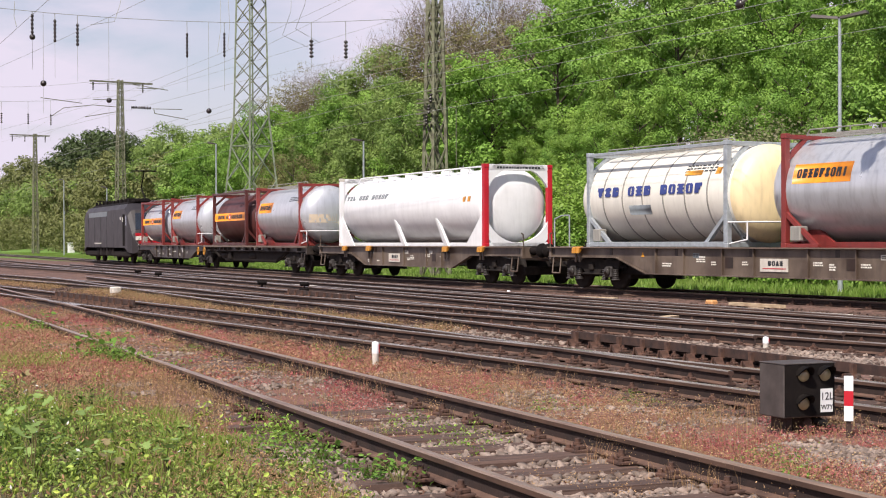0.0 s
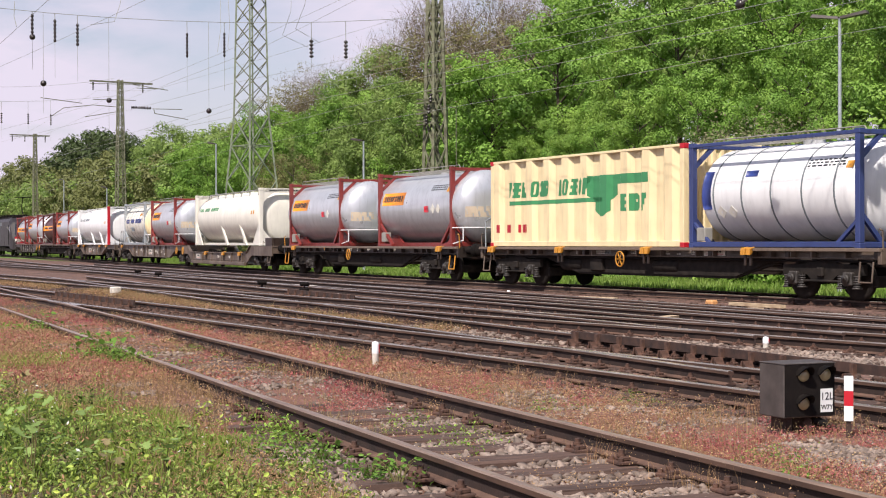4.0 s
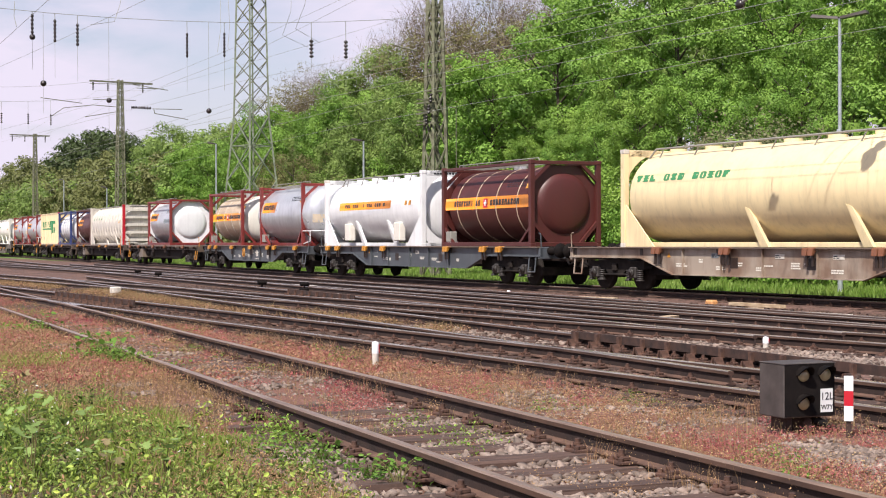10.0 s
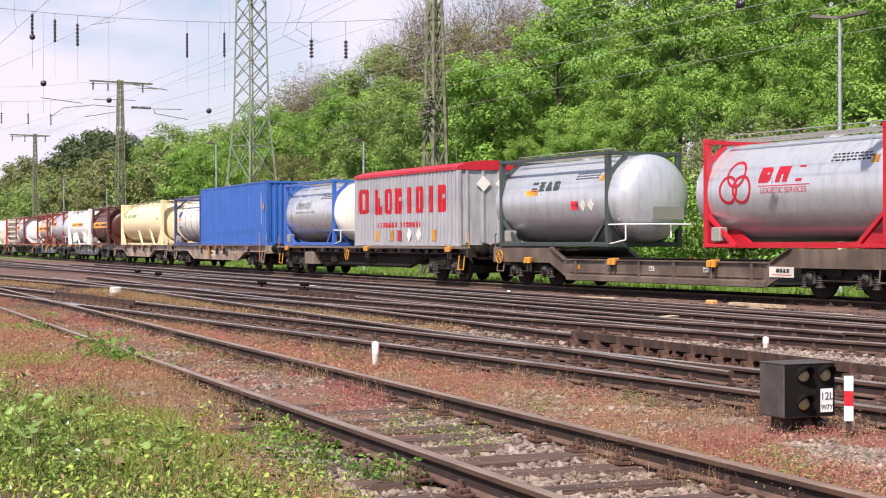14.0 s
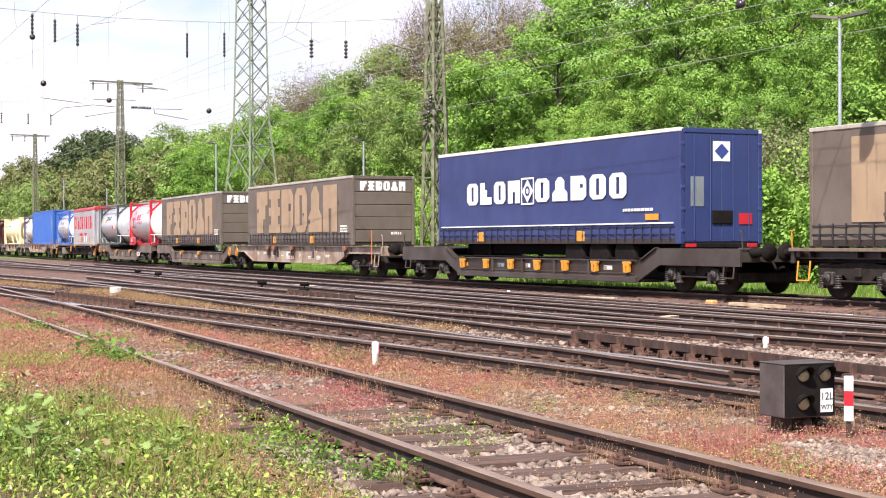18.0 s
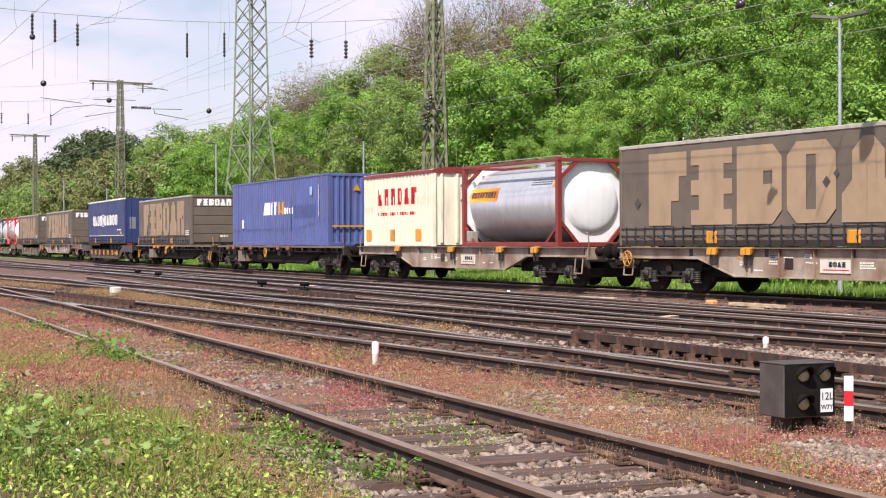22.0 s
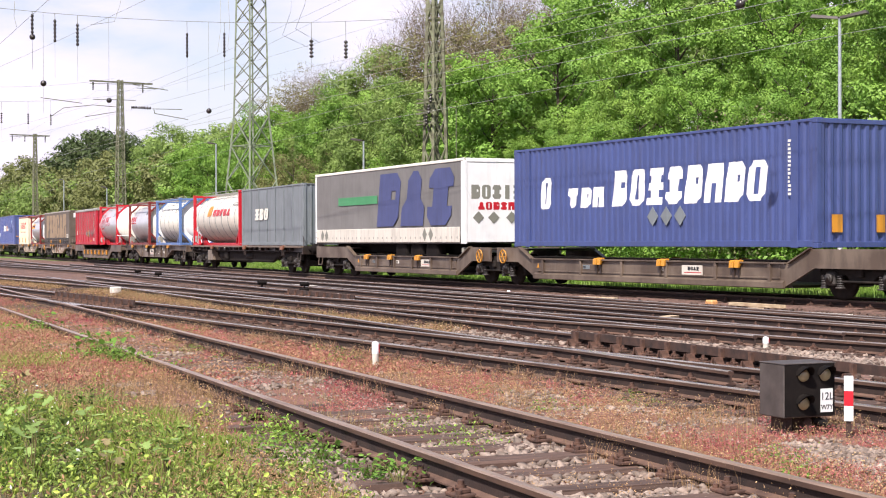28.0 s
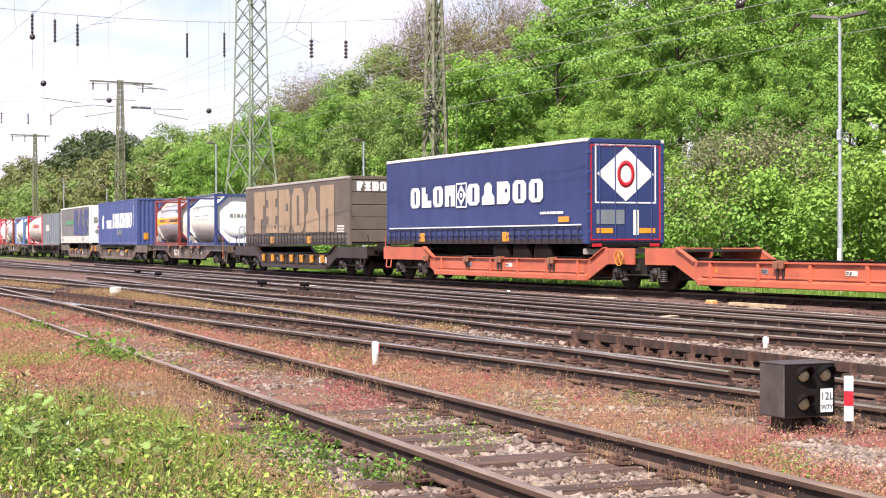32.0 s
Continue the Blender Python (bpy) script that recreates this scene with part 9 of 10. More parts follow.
SPRING, YOUNG, DEEP = "tall spring-green broadleaf tree on the bank", "yellow-green broadleaf tree in young leaf", "dark green dense tree behind the line"
PROTO = {
    "A": make_tree(1, 13, 3.4, M_LEAF_A, 25000, 0.165, SPRING, clump=0.68, n=16),
    "B": make_tree(2, 12, 3.3, M_LEAF_B, 25000, 0.16, YOUNG, clump=0.68, n=16),
    "C": make_tree(3, 14, 3.6, M_LEAF_A, 25000, 0.175, SPRING, clump=0.74, n=16),
    "a": make_tree(11, 13, 3.6, M_LEAF_A, 17000, 0.21, SPRING, n=15),
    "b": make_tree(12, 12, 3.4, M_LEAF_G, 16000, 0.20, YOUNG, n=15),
    "f": make_tree(13, 13, 4.0, M_LEAF_F, 3600, 0.50, "olive-green broadleaf tree far along the line", clump=1.2),
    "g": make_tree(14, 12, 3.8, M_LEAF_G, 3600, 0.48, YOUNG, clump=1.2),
    "d": make_tree(4, 13, 4.2, M_LEAF_D, 4200, 0.50, DEEP, clump=1.3),
    "e": make_tree(5, 12, 3.2, M_LEAF_E, 7500, 0.17, "thinly leaved brownish tree in spring", clump=1.0),
    "n": bare_tree(6, 13, 3.4, "almost bare grey-brown tree with fine twigs"),
    "u": make_tree(7, 4.6, 2.3, M_LEAF_B, 8000, 0.17, "bright green bush at the foot of the bank", clump=0.75, low=1.8, n=9, category="bush", name="bush"),
    "v": make_tree(8, 3.6, 2.4, M_LEAF_A, 8000, 0.16, "deep green bush at the foot of the bank", clump=0.7, low=1.6, n=9, category="bush", name="bush"),
    "x": make_tree(10, 5.2, 2.2, M_LEAF_X, 9500, 0.11, "dry grey-brown shrub with fine twigs and young leaves", clump=0.8, low=2.0, n=16, category="bush", name="bush"),
    "y": make_tree(15, 4.6, 2.6, M_LEAF_F, 2400, 0.34, "bright green bush at the foot of the bank", clump=0.9, low=1.8, n=9, category="bush", name="bush"),
}


def plant_bank():
    r = random.Random(21)
    used = set()

    def put(k, s, lat, sc):
        x, y, _ = on_line(s, -lat)
        z = float(ground_z(np.array([x]), np.array([y]))[0]) - 0.15
        m = pose(x, y, z, 0, 0, r.uniform(0, 360)) @ Matrix.Diagonal((sc * r.uniform(0.9, 1.1), sc * r.uniform(0.9, 1.1), sc, 1))
        if k not in used:
            used.add(k)
            PROTO[k].matrix_world = m
        else:
            own = PROTO[k].scale
            copy_thing(PROTO[k], m @ Matrix.Diagonal((1 / own.x, 1 / own.y, 1 / own.z, 1)) if k in "abdefgn" else m)
    # bushes at the foot of the bank
    s = 20.0
    while s < 330:
        k = r.choice("uuuvv") if s < 85 else "y"
        put(k, s, r.uniform(9.5, 11.5), r.uniform(0.75, 1.1))
        s += r.uniform(2.0, 2.9) if s < 85 else r.uniform(3.6, 5.2)
    # second row: tall shrubs and slim trees
    s = 22.0
    while s < 400:
        k = r.choice("ABCAu") if s < 72 else (r.choice("ab") if s < 150 else r.choice("fg"))
        put(k, s, r.uniform(13, 15.5), r.uniform(0.60, 0.80) if k in "ABCabfg" else r.uniform(1.2, 1.55))
        s += r.uniform(3.0, 4.0) if s < 110 else r.uniform(5, 7)
    for s, lat, sc in ((41.6, 10.2, 0.98), (43.9, 10.6, 1.0), (46.2, 10.8, 0.94)):
        put("x", s, lat, sc)
    # tall wood behind, two rows
    for lat, step, s0 in ((18.5, 4.2, 24), (25.0, 5.4, 34)):
        near = lat < 20
        s = s0
        while s < (400 if near else 84):
            k, sc = r.choice("ABC"), r.uniform(1.0, 1.16)
            if not near:
                k = r.choice("ab")
            elif 76 < s < 112:
                k, sc = r.choice("abb"), r.uniform(0.70, 0.82)
            elif 112 <= s < 200:
                k, sc = r.choice("abg"), r.uniform(0.58, 0.70)
            elif s >= 200:
                k, sc = r.choice("fg"), r.uniform(0.70, 0.90)
            put(k, s, lat + r.uniform(-1.5, 1.5), sc)
            s += step * r.uniform(0.85, 1.2) * (1 if s < 120 else 1.5)
    # the skyline: olive wood far off, dark oaks, young yellow-green trees, then thin and bare ones
    for k, s, lat, sc in (("f", 473, 34, 1.59), ("f", 433, 34, 1.5), ("f", 401, 34, 1.44), ("f", 365, 33, 1.35), ("f", 339, 32, 1.29), ("d", 299, 28, 1.38), ("d", 283, 28, 1.42),
                          ("d", 267, 28, 1.37), ("d", 248, 27, 1.25), ("d", 237, 27, 1.09), ("b", 207, 23, 1.02), ("g", 198, 23, 1.06), ("b", 189, 23, 1.06), ("g", 176, 22, 0.97),
                          ("b", 168, 22, 0.96), ("g", 161, 22, 0.94), ("b", 154, 22, 0.94)):
        put(k, s, lat, sc)
    for k, s, lat, sc in (("e", 153, 23, 0.98), ("e", 152, 24, 0.98), ("e", 149, 25, 1.12), ("e", 147, 26, 1.2), ("n", 146, 27, 1.18), ("n", 143, 28, 1.10), ("b", 130, 25, 0.98), ("b", 125, 25, 1.06),
                          ("b", 119, 25, 1.20), ("n", 120, 27, 1.25), ("e", 116, 27, 1.27), ("n", 116, 28, 1.34), ("n", 114, 29, 1.36), ("e", 107, 28, 1.27), ("n", 105, 29, 1.24), ("n", 101, 29, 1.19),
                          ("n", 98, 29, 1.2), ("e", 94, 27, 1.14), ("n", 90, 28, 1.2), ("e", 104, 12.3, 0.62), ("e", 99, 12.6, 0.58), ("e", 109, 12.6, 0.60)):
        put(k, s, lat, sc)
    # far wood closing the view along the line
    for i in range(60):
        put(r.choice("ffg"), r.uniform(430, 700), r.uniform(-30, 90), r.uniform(0.9, 1.1))


plant_bank()


# ---------------------------------------------------------------- ground cover
def blades(rng, n, xs, ys, h, w, mat, name, label, lean=0.4, bend=True):
    """Grass blades as narrow bent leaves."""
    z = ground_z(xs, ys)
    a = rng.uniform(0, 2 * math.pi, n)
    hh = h * rng.uniform(0.5, 1.25, n)
    ww = w * rng.uniform(0.6, 1.3, n)
    dx, dy = np.cos(a) * ww, np.sin(a) * ww
    b = rng.uniform(0, 2 * math.pi, n)
    lx, ly = np.cos(b) * hh * lean, np.sin(b) * hh * lean
    p0 = np.stack([xs - dx, ys - dy, z - 0.02], 1)
    p1 = np.stack([xs + dx, ys + dy, z - 0.02], 1)
    p2 = np.stack([xs + dx * 0.7 + lx * 0.35, ys + dy * 0.7 + ly * 0.35, z + hh * 0.62], 1)
    p3 = np.stack([xs - dx * 0.7 + lx * 0.35, ys - dy * 0.7 + ly * 0.35, z + hh * 0.62], 1)
    p4 = np.stack([xs + lx, ys + ly, z + hh], 1)
    v = np.stack([p0, p1, p2, p3, p4], 1).reshape(-1, 3)
    i = np.arange(n)[:, None] * 5
    f = np.concatenate([i + np.array([0, 1, 2]), i + np.array([0, 2, 3]), i + np.array([3, 2, 4])], 1).reshape(-1)
    ob = new(name, quick_mesh(name, v, f, 3, mat))
    tagged(ob, label, "ground cover", kind="stuff")


def sprigs(rng, xs, ys, h, size, leaves, mat, name, label, spread=0.06, slim=0.55, up=0.9, oval=False):
    """Low weeds: little leaves scattered round each root."""
    n = len(xs)
    z = ground_z(xs, ys)
    k = leaves
    hh = np.repeat(h * rng.uniform(0.4, 1.3, n), k)
    px = np.repeat(xs, k) + rng.normal(size=n * k) * spread
    py = np.repeat(ys, k) + rng.normal(size=n * k) * spread
    pz = np.repeat(z, k) + hh * rng.uniform(0.05, 1.0, n * k)
    p = np.stack([px, py, pz], 1)
    nr = rng.normal(size=(n * k, 3)) + np.array([0, 0, up])
    nr /= np.linalg.norm(nr, axis=1)[:, None]
    a = np.cross(nr, rng.normal(size=(n * k, 3)))
    a /= np.linalg.norm(a, axis=1)[:, None]
    b = np.cross(nr, a)
    s = (size * rng.uniform(0.5, 1.3, n * k))[:, None]
    if oval:
        # pointed oval leaves, the tip drooping and the two halves lifted from the midrib
        lift, w = nr * s * 0.16, b * s * slim
        v = np.stack([p - a * s, p - a * s * 0.35 - w * 0.9 + lift, p + a * s * 0.3 - w * 0.75 + lift, p + a * s - nr * s * 0.25,
                      p + a * s * 0.3 + w * 0.75 + lift, p - a * s * 0.35 + w * 0.9 + lift], 1).reshape(-1, 3)
        i = np.arange(n * k)[:, None] * 6
        ob = new(name, quick_mesh(name, v, np.concatenate([i + np.array([0, 1, 2, 3]), i + np.array([0, 3, 4, 5])], 1).reshape(-1), 4, mat))
    else:
        v = np.stack([p - a * s, p - b * s * slim, p + a * s, p + b * s * slim], 1).reshape(-1, 3)
        ob = new(name, quick_mesh(name, v, np.arange(n * k * 4), 4, mat))
    tagged(ob, label, "ground cover", kind="stuff")


def scatter(rng, n, x0, x1, test, seed):
    """Plan points from x0 (far) to x1 (near), thicker towards the verge, kept where test says so."""
    u = rng.uniform(0, 1, n)
    xs = -((-x1) * ((x0 / x1) ** u))
    ys = rng.uniform(0, 1, n)
    lo, hi = np.maximum(-0.195 * xs - 0.6, 0.4), -0.10 * xs * 0 + 12.6
    ys = lo + (hi - lo) * ys
    keep = test(xs, ys, wave(xs, ys, 1.6, seed), wave(xs, ys, 5.0, seed + 1))
    return xs[keep], ys[keep]


def front_near(x):
    return 3.63 - 0.0885 * x


def green_edge(x):
    """The near edge of the verge grows green up to this line."""
    return np.where(x > -12.5, 3.35 + 0.12 * (-8.0 - x), 3.9 - 0.15 * (-12.5 - x))


def cover():
    rng = np.random.RandomState(5)
    mid = lambda x, y: (y > front_near(x) + 1.62) & (y < 8.35)
    inside = lambda x, y: (y > front_near(x) + 0.10) & (y < front_near(x) + 1.42)
    verge = lambda x, y: (y < front_near(x) - 0.10 - 0.62 * np.clip((x + 13.5) / 2.5, 0, 1))
    clear = lambda x, y: (np.hypot(x + 9.35, y - 7.9) > 0.34) & (np.hypot((x + 7.85) / 0.85, (y - 7.3) / 0.42) + 0.35 * wave(x, y, 6.0, 95) > 1.0)
    gap = lambda x, y: wave(x, y, 0.8, 73) > -0.9
    bare = lambda x, y, a: (x > -10.5) & (a < 0.9)
    # reddish stonecrop between and inside the tracks
    xs, ys = scatter(rng, 75000, -46, -6, lambda x, y, a, b: clear(x, y) & ((mid(x, y) & gap(x, y) & (a * 0.7 + b > 0.05)) | (inside(x, y) & ~bare(x, y, a) & (a + 0.7 * b > 0.75)) | (verge(x, y) & (x < -11) & (y > front_near(x) - 1.6) & (a + 0.7 * b > 0.1))), 31)
    sprigs(rng, xs, ys, 0.075, 0.011, 10, M_WEED_RED, "red_weeds", "low red stonecrop and herbs on the ballast", 0.045, 0.34, 0.3)
    xs, ys = scatter(rng, 60000, -48, -6, lambda x, y, a, b: clear(x, y) & ((mid(x, y) & gap(x, y) & (a * 0.7 + b < 0.5) & (wave(x, y, 0.7, 71) > -0.5)) | (inside(x, y) & ~bare(x, y, a) & (a + 0.4 * b > 0.55)) | (verge(x, y) & (y > green_edge(x) - 0.7) & (a + b > -0.9))), 33)
    sprigs(rng, xs, ys, 0.08, 0.011, 9, M_WEED_RUST, "rusty_weeds", "dry orange-brown weeds on the ballast", 0.06, 0.30, 0.2)
    xs, ys = scatter(rng, 16000, -46, -6, lambda x, y, a, b: clear(x, y) & ((mid(x, y) & (a - b > 1.1)) | (inside(x, y) & (b - a > 1.0)) | (verge(x, y) & (y < front_near(x) - 0.7) & (b > 0.35))), 35)
    sprigs(rng, xs, ys, 0.11, 0.013, 8, M_WEED_GREEN, "green_weeds", "small green weeds among the ballast", 0.05, 0.5, 0.5, True)
    # thicker growth further off
    for mat, seed, nm, lb in ((M_WEED_RED, 81, "far_red_weeds", "red stonecrop carpet further along the siding"), (M_WEED_RUST, 83, "far_rusty_weeds", "orange-brown weeds further along the siding")):
        xs, ys = scatter(rng, 15000, -50, -15, lambda x, y, a, b: (mid(x, y) | (inside(x, y) & (np.abs(a + b) > 0.45)) | (verge(x, y) & (y > green_edge(x) - 0.3))) & ((a + b > -0.1) if seed == 81 else (a + b < 0.5)), seed)
        sprigs(rng, xs, ys, 0.09, 0.020, 6, mat, nm, lb, 0.07, 0.4, 0.3)
    # dry growth in the strip between the next two tracks
    n = 9000
    xs = -rng.uniform(22, 60, n)
    ys = 11.75 + 0.35 * rng.normal(size=n) + 0.012 * (-40 - xs)
    keep = wave(xs, ys, 1.2, 91) > -0.5
    xs, ys = xs[keep], ys[keep]
    sprigs(rng, xs, ys, 0.10, 0.020, 6, M_WEED_RUST, "strip_weeds", "brown dry weeds in the strip between two tracks", 0.08, 0.4, 0.3)
    blades(rng, len(xs), xs, ys, 0.16, 0.005, M_DRYGRASS, "strip_grass", "straw-coloured grass in the strip between two tracks", 0.4)
    # dry stalks with pale heads
    xs, ys = scatter(rng, 42000, -46, -6, lambda x, y, a, b: clear(x, y) & ((mid(x, y) & (a + b > -0.4)) | (verge(x, y) & (y > green_edge(x) - 1.2)) | (inside(x, y) & ~bare(x, y, a) & (b > 0.1))), 37)
    blades(rng, len(xs), xs, ys, 0.14, 0.0018, M_DRYGRASS, "dry_stalks", "thin dry grass stalks", 0.35)
    xs, ys = scatter(rng, 44000, -30, -6, lambda x, y, a, b: clear(x, y) & ((mid(x, y) & gap(x, y) & (a - b > -0.7)) | (verge(x, y) & (y > green_edge(x) - 0.8)) | (inside(x, y) & (b > 0.5))), 47)
    sprigs(rng, xs, ys, 0.15, 0.0062, 5, M_STRAW, "seed_heads", "pale straw-coloured seed heads", 0.03)
    # thin tufts with pale heads along both rails of the siding and beside the next track
    beside = lambda x, y, d, w: np.abs(y - front_near(x) - d) < w
    xs, ys = scatter(rng, 90000, -34, -6, lambda x, y, a, b: (beside(x, y, 1.66, 0.12) | beside(x, y, 1.36, 0.10) | (beside(x, y, -0.14, 0.10) & (x < -11)) | ((np.abs(y - 8.35) < 0.2))) & (a + 0.8 * b > 0.1), 49)
    blades(rng, len(xs), xs, ys, 0.17, 0.0016, M_WEED_RUST, "rail_stalks", "thin reddish stalks growing along the rails", 0.3)
    sprigs(rng, xs, ys, 0.22, 0.0052, 5, M_STRAW, "rail_seed_heads", "pale yellow seed heads along the rails", 0.035)
    # verge grass
    xs, ys = scatter(rng, 150000, -30, -6, lambda x, y, a, b: verge(x, y) & ((y < green_edge(x) - 0.25 * a + 0.3 * b) & (x > -13.8 + 1.2 * b) | (np.hypot((x + 18.5) * 0.6, y - 4.0) < 0.55)) & (wave(x, y, 0.45, 61) + 0.8 * a + 0.55 * (-9.5 - x) > -0.6), 39)
    blades(rng, len(xs), xs, ys, 0.13, 0.0036, M_GRASS, "verge_grass", "bright green grass of the verge", 0.6)
    xs, ys = scatter(rng, 30000, -40, -6, lambda x, y, a, b: verge(x, y) & (a + b > -0.5), 40)
    blades(rng, len(xs), xs, ys, 0.13, 0.0032, M_DRYGRASS, "withered_grass", "withered straw-brown grass of the verge", 0.6)
    xs, ys = scatter(rng, 28000, -20, -6, lambda x, y, a, b: verge(x, y) & (y < green_edge(x) + 0.2 * a) & (y < front_near(x) - 0.65) & (wave(x, y, 0.35, 63) > -0.1 - 0.3 * (x > -10.5)), 41)
    sprigs(rng, xs, ys, 0.15, 0.016, 10, M_WEED_GREEN, "broad_weeds", "broad green weed leaves of the verge", 0.05, 0.5, 0.35, True)
    xs, ys = scatter(rng, 8000, -16, -6, lambda x, y, a, b: verge(x, y) & (y < green_edge(x) + 0.25) & (wave(x, y, 1.2, 65) + 0.6 * a > 0.0), 42)
    sprigs(rng, xs, ys, 0.18, 0.018, 8, M_WEED_PALE, "pale_weeds", "pale yellow-green weed leaves of the verge", 0.05, 0.5, 0.4, True)
    xs, ys = scatter(rng, 12000, -30, -6, lambda x, y, a, b: verge(x, y) & (wave(x, y, 0.6, 67) > 0.15), 46)
    sprigs(rng, xs, ys, 0.12, 0.014, 8, M_WEED_RUST, "brown_weeds", "brown withered weeds of the verge", 0.06)
    xs, ys = scatter(rng, 2600, -13, -6, lambda x, y, a, b: verge(x, y) & (y < green_edge(x) - 0.35) & (a > 0.0), 43)
    sprigs(rng, xs, ys, 0.20, 0.024, 6, M_WEED_PALE, "large_leaves", "large pale green leaves at the near edge", 0.08, 0.5, 0.6, True)
    xs, ys = scatter(rng, 15000, -14, -7.4, lambda x, y, a, b: verge(x, y) & (y < green_edge(x) + 0.3 * a - 0.25) & (b + 0.7 * a > 0.0), 48)
    sprigs(rng, xs, ys, 0.16, 0.019, 8, M_LUSH, "lush_weeds", "dense light green leafy herbs of the verge", 0.055, 0.46, 0.55, True)
    xs, ys = scatter(rng, 1400, -13, -6, lambda x, y, a, b: verge(x, y) & (y < green_edge(x) - 0.3), 44)
    sprigs(rng, xs, ys, 0.20, 0.017, 6, M_WEED_RUST, "withered_leaves", "withered brown leaves at the near edge", 0.06, 0.4, 0.4, True)
    xs, ys = scatter(rng, 300, -20, -6, lambda x, y, a, b: verge(x, y) & (y < front_near(x) - 1.0), 45)
    sprigs(rng, xs, ys, 0.28, 0.013, 4, M_PETAL, "white_flowers", "small white flowers in the verge", 0.02)
    # thin grass round the standing place
    n = 14000
    x, y = rng.uniform(-7, 7, n), rng.uniform(-6, 3.0, n)
    blades(rng, n, x, y, 0.14, 0.006, M_GRASS, "near_grass", "thin green grass of the verge", 0.6)
    # clumps of small leaves on the near rail
    for cx, cy, n_, sp in ((-18.0, 5.0, 130, 0.45), (-25.0, 5.65, 60, 0.4), (-12.0, 4.4, 14, 0.3), (-11.2, 4.35, 26, 0.2), (-10.6, 4.2, 26, 0.18), (-9.9, 4.1, 20, 0.16), (-9.35, 4.02, 24, 0.14), (-8.75, 4.1, 30, 0.14), (-10.2, 3.7, 30, 0.25), (-9.2, 3.6, 30, 0.22)):
        xs, ys = cx + rng.normal(size=n_) * sp, cy + rng.normal(size=n_) * sp * 0.5
        sprigs(rng, xs, ys, 0.16, 0.026 if cx < -15 else 0.017, 8, M_WEED_GREEN, "rail_weeds", "green weeds growing along the rail", 0.06, 0.5, 0.5, True)
    # bright grass beyond the main line
    n = 90000
    s = rng.uniform(10, 210, n) ** 1.0
    lat = rng.uniform(2.6, 10.0, n)
    a = np.clip(BEND * (s - BEND_FROM), 0, BEND * (BEND_TO - BEND_FROM))
    g = np.maximum(s - BEND_TO, 0)
    x = -(np.minimum(s, BEND_FROM) + np.sin(a) / BEND + g * np.cos(a)) + lat * np.sin(a)
    y = TRACK_Y + (1 - np.cos(a)) / BEND + g * np.sin(a) + lat * np.cos(a)
    blades(rng, n, x, y, 0.19, 0.020, M_GRASS_BRIGHT, "far_verge_grass", "bright sunlit grass beyond the main line", 0.35)


cover()


# ---------------------------------------------------------------- single large-leaved plants
def leaf_mesh(name, lobes, mat):
    """A leaf lying along +x from its stalk, folded at the midrib: lobed like a maple's, or pointed and oval."""
    if lobes:
        tips = [(-0.05, 0.0)]
        for k, (a, r_) in enumerate(((125, 0.42), (105, 0.22), (78, 0.62), (52, 0.34), (38, 0.86), (18, 0.46), (0, 1.0))):
            tips.append((0.25 + r_ * math.cos(radians(a)) * 0.75, r_ * math.sin(radians(a)) * 0.75))
    else:
        tips = [(0, 0), (0.12, 0.2), (0.35, 0.33), (0.6, 0.27), (0.82, 0.13), (1.0, 0.0)]
    v, f = [], []
    n = len(tips)
    for x, y in tips:
        v.append((x, 0.0, 0.02 - 0.12 * x * x))
    for sg in (1, -1):
        o = len(v)
        for x, y in tips:
            v.append((x, sg * y, 0.02 - 0.12 * x * x + 0.22 * y - 0.30 * y * y))
        for i in range(n - 1):
            f.append((i, i + 1, o + i + 1, o + i) if sg > 0 else (i + 1, i, o + i, o + i + 1))
    me = bpy.data.meshes.new(name)
    me.from_pydata(v, [], f)
    me.materials.append(mat)
    return me


def leafy_plant(rng, x, y, h, n, size, mesh, name, label, spread):
    z = float(ground_z(np.array([x]), np.array([y]))[0]) - 0.01
    t = holder(name, pose(x, y, z))
    tagged(t, label, "plant", "large-leaved plants in the verge")
    g = G()
    for i in range(n):
        a = rng.uniform(0, 2 * math.pi)
        r_ = spread * math.sqrt(rng.uniform(0.05, 1))
        tip = Vector((math.cos(a) * r_, math.sin(a) * r_, h * rng.uniform(0.45, 1.05)))
        g.rod((0, 0, 0.0), tip * 0.6 + Vector((0, 0, tip.z * 0.2)), 0.0035, 4).rod(tip * 0.6 + Vector((0, 0, tip.z * 0.2)), tip, 0.0022, 4)
        lf = part("leaf", mesh, None, t)
        s = size * rng.uniform(0.65, 1.2)
        lf.matrix_local = Matrix.Translation(tip) @ Euler((rng.normal() * 0.35, rng.normal() * 0.35 - 0.1, a + rng.normal() * 0.5)).to_matrix().to_4x4() @ Matrix.Scale(s, 4)
    part("stalk", g, M_STALK, t)


M_STALK = surface("green_brown_stalk", lin(110, 112, 60), lin(96, 70, 50), rough=0.7, bump=0)
M_MAPLE = leafy("pale_maple_leaf", (0.260, 0.360, 0.110), (0.185, 0.300, 0.080), island=0.3, through=0.3)
M_MAPLE_BROWN = leafy("bronze_maple_leaf", (0.270, 0.190, 0.110), (0.220, 0.240, 0.090), island=0.3, through=0.3)
M_BRAMBLE = leafy("bramble_leaf", (0.170, 0.330, 0.050), (0.110, 0.250, 0.040), island=0.3, through=0.35)


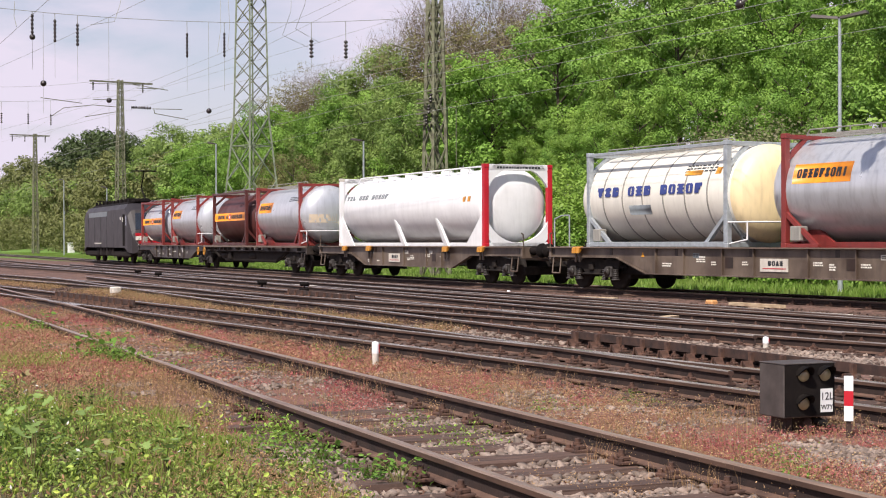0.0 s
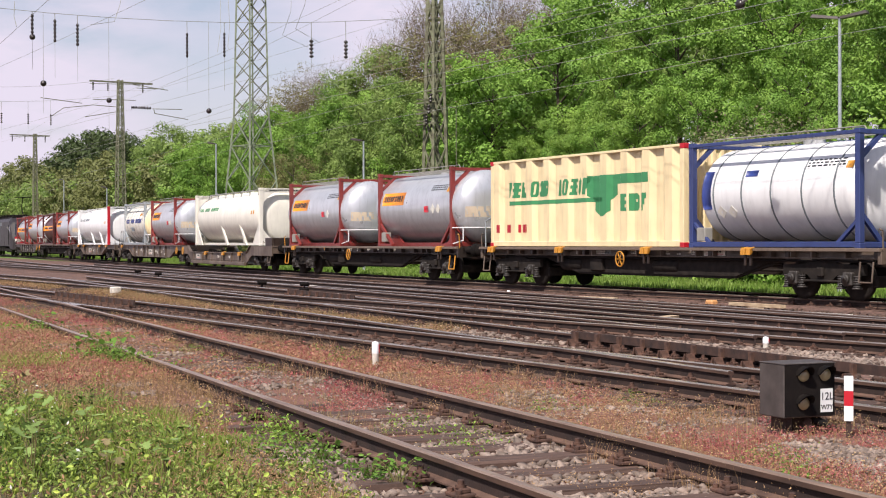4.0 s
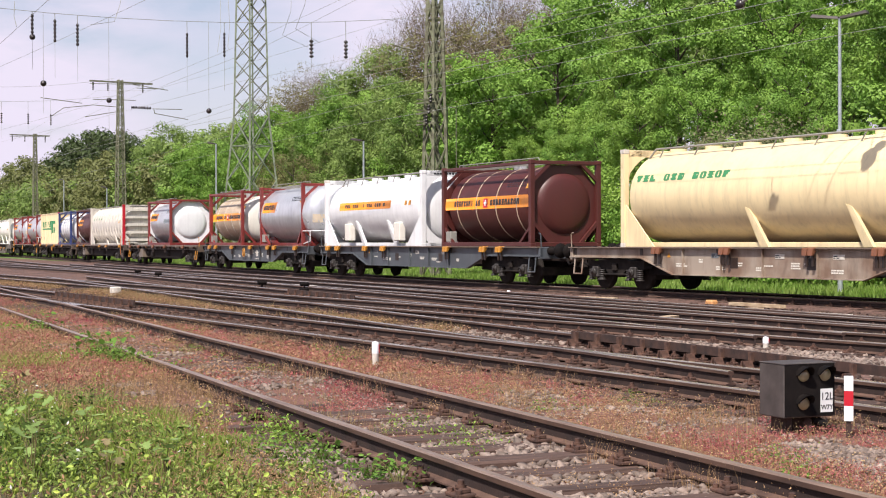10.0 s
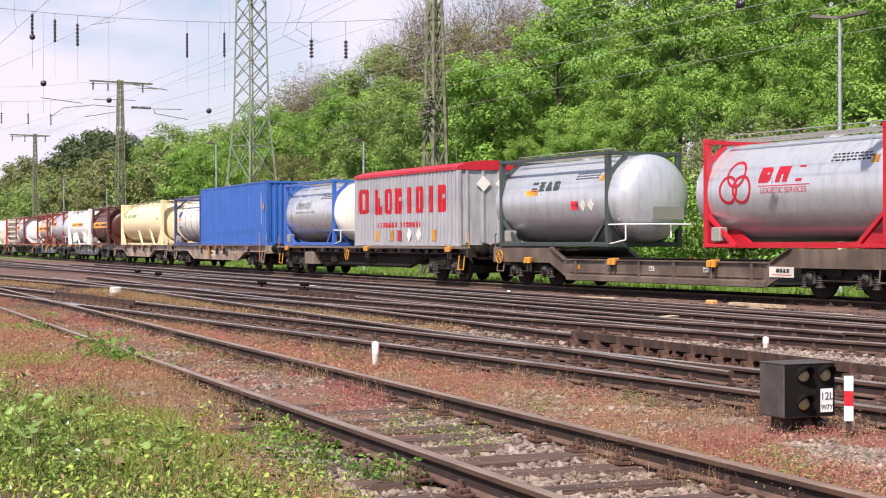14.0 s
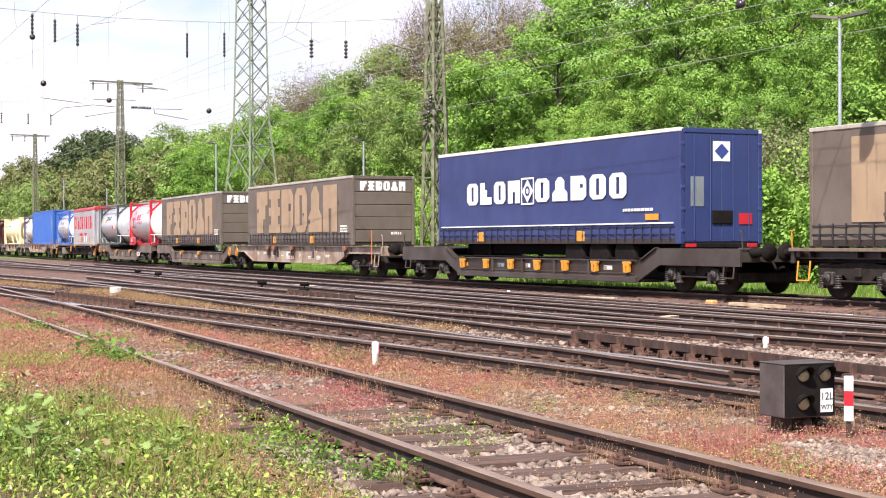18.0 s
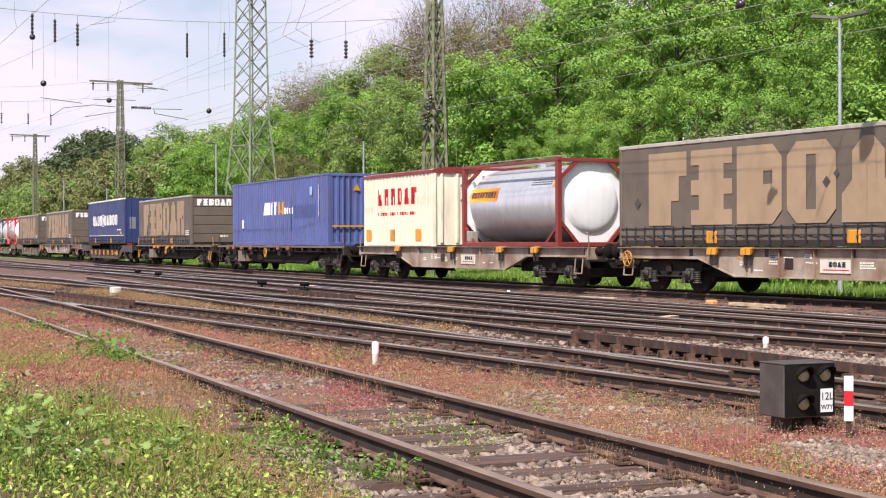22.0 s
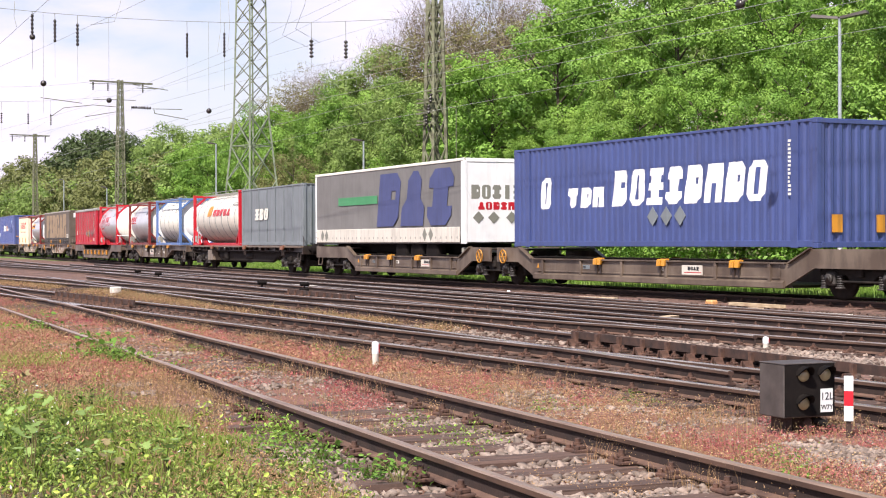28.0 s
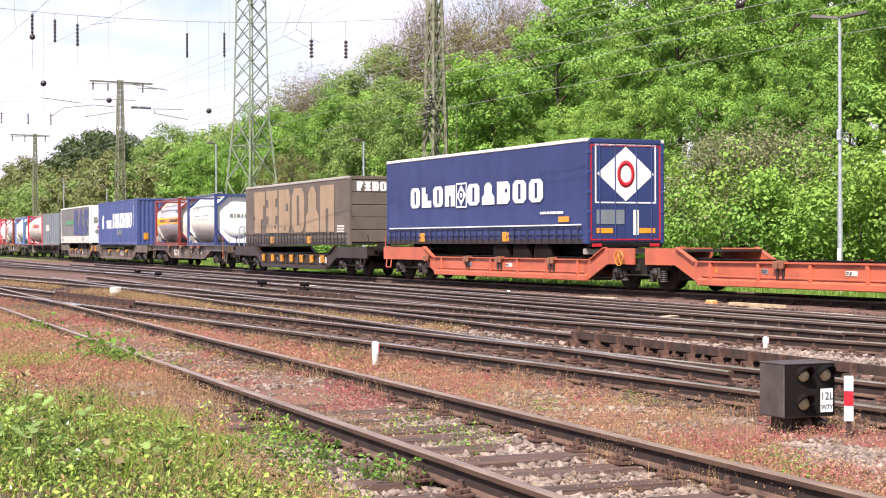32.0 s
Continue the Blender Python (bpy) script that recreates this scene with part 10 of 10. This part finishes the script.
def large_plants():
    rng = np.random.RandomState(77)
    green, brown, oval = leaf_mesh("maple_leaf", True, M_MAPLE), leaf_mesh("bronze_leaf", True, M_MAPLE_BROWN), leaf_mesh("oval_leaf", False, M_BRAMBLE)
    for x, y in ((-9.1, 2.0), (-9.7, 2.15), (-10.6, 2.25), (-9.3, 2.45), (-10.2, 2.6), (-11.2, 2.45), (-12.0, 2.6), (-8.9, 2.75), (-13.6, 2.9)):
        leafy_plant(rng, x, y, rng.uniform(0.22, 0.36), 7, 0.10, green, "maple_seedling", "maple seedling with pale green lobed leaves", 0.15)
    for x, y in ((-9.4, 2.2), (-10.9, 2.4), (-8.75, 2.35), (-15.6, 3.3)):
        leafy_plant(rng, x, y, rng.uniform(0.2, 0.32), 6, 0.085, brown, "maple_seedling", "maple seedling with bronze-brown lobed leaves", 0.12)
    for x, y, n, h, sp in ((-8.55, 4.13, 16, 0.2, 0.16), (-8.9, 4.1, 10, 0.16, 0.12), (-9.7, 4.12, 10, 0.17, 0.15), (-10.4, 4.2, 10, 0.17, 0.15), (-9.9, 3.85, 9, 0.17, 0.14), (-11.3, 4.4, 8, 0.17, 0.14), (-12.1, 4.45, 9, 0.2, 0.15),
                           (-17.6, 5.02, 16, 0.28, 0.3), (-18.4, 5.0, 16, 0.3, 0.3), (-19.2, 5.15, 16, 0.3, 0.32), (-20.0, 5.3, 12, 0.25, 0.3), (-25.2, 5.7, 14, 0.3, 0.35)):
        leafy_plant(rng, x, y, h, n, 0.062 if x > -15 else 0.10, oval, "bramble", "green bramble growing beside the rail", sp)


large_plants()


def stones(rng, xs, ys, size, mat, name, label, sink=0.35):
    """Angular ballast stones, joined."""
    base = np.array([(1, 0, 0), (-1, 0, 0), (0, 1, 0), (0, -1, 0), (0, 0, 1), (0, 0, -1)], float)
    more = np.array([(1, 1, 1), (-1, 1, 1), (1, -1, 1), (-1, -1, 1)], float) * 0.62
    v0 = np.concatenate([base, more])
    tri = np.array([(4, 6, 7), (4, 7, 9), (4, 9, 8), (4, 8, 6), (0, 6, 8), (1, 9, 7), (2, 7, 6), (3, 8, 9), (0, 2, 6), (2, 1, 7), (1, 3, 9), (3, 0, 8), (0, 5, 2), (2, 5, 1), (1, 5, 3), (3, 5, 0)])
    n = len(xs)
    v = v0[None] * (1 + rng.uniform(-0.38, 0.30, (n, 10, 1))) + rng.uniform(-0.18, 0.18, (n, 10, 3))
    v = v * rng.uniform(0.6, 1.2, (n, 1, 3)) * (size * rng.uniform(0.55, 1.35, n))[:, None, None]
    a = rng.uniform(0, 2 * math.pi, n)
    c, s = np.cos(a)[:, None], np.sin(a)[:, None]
    x = v[:, :, 0] * c - v[:, :, 1] * s
    y = v[:, :, 0] * s + v[:, :, 1] * c
    tilt = rng.uniform(-0.5, 0.5, n)[:, None]
    z = v[:, :, 2] * 0.75 + x * tilt
    z0 = ground_z(xs, ys) + size * (0.45 - sink)
    out = np.stack([x + xs[:, None], y + ys[:, None], z + z0[:, None]], -1).reshape(-1, 3)
    f = (tri[None] + (np.arange(n) * 10)[:, None, None]).reshape(-1)
    ob = new(name, quick_mesh(name, out, f, 3, mat))
    tagged(ob, label, "ballast", kind="stuff")


def ballast():
    rng = np.random.RandomState(9)
    ok = lambda x, y, a, b: (y > front_near(x) - 0.85) & (y < front_near(x) + 1.95) & ((x > -10.5) | (a * 0.6 + b > 0.75))
    xs, ys = scatter(rng, 62000, -30, -6, ok, 51)
    stones(rng, xs, ys, 0.036, M_STONE, "near_ballast", "pale grey angular ballast stones")
    xs, ys = scatter(rng, 26000, -30, -6, lambda x, y, a, b: (y > front_near(x) + 1.7) & (y < 8.4) & ((a + b < -0.5) | (wave(x, y, 0.8, 73) < -0.8)), 53)
    stones(rng, xs, ys, 0.030, M_STONE, "scattered_ballast", "scattered pale ballast stones among weeds")
    xs, ys = scatter(rng, 34000, -24, -7, lambda x, y, a, b: (y > front_near(x) - 0.3) & (y < 8.4) & (a * 0.8 + b < 0.35), 55)
    stones(rng, xs, ys, 0.019, M_STONE, "fine_ballast", "small pale stones lying between the weeds")
    xs, ys = -rng.uniform(6.9, 8.8, 2600), rng.uniform(6.7, 7.9, 2600)
    keep = np.hypot((xs + 7.85) / 0.85, (ys - 7.3) / 0.42) < 1.15
    stones(rng, xs[keep], ys[keep], 0.026, M_STONE, "bare_ballast", "bare patch of pale ballast beside the siding")
    n = 20000
    xs = -rng.uniform(9, 55, n)
    ys = rng.uniform(8.0, 22.0, n)
    stones(rng, xs, ys, 0.05, M_STONE_RUST, "yard_ballast", "brown rust-stained ballast between the running tracks")
    n = 9000
    xs = -rng.uniform(9.5, 24.0, n)
    ys = 12.9 + 0.035 * (xs + 15) + rng.normal(size=n) * 0.55
    stones(rng, xs, ys, 0.045, M_STONE, "pale_ballast", "strip of fresh pale ballast between two tracks")


ballast()


# ---------------------------------------------------------------- the train runs
def run(t):
    """Metres that the train has gone after t seconds."""
    return 14.99903 * t + 0.0588714 * t ** 2 - 0.00128297 * t ** 3 + 0.0000142301 * t ** 4


def motions():
    times = [float(k) for k in range(33)]
    for thing, s0 in MOVING:
        rows = []
        for t in times:
            x, y, turn = on_line(s0 + run(t))
            rows.append((t, pose(x, y, 0, 0, 0, turn)))
        walk(thing, rows)


motions()
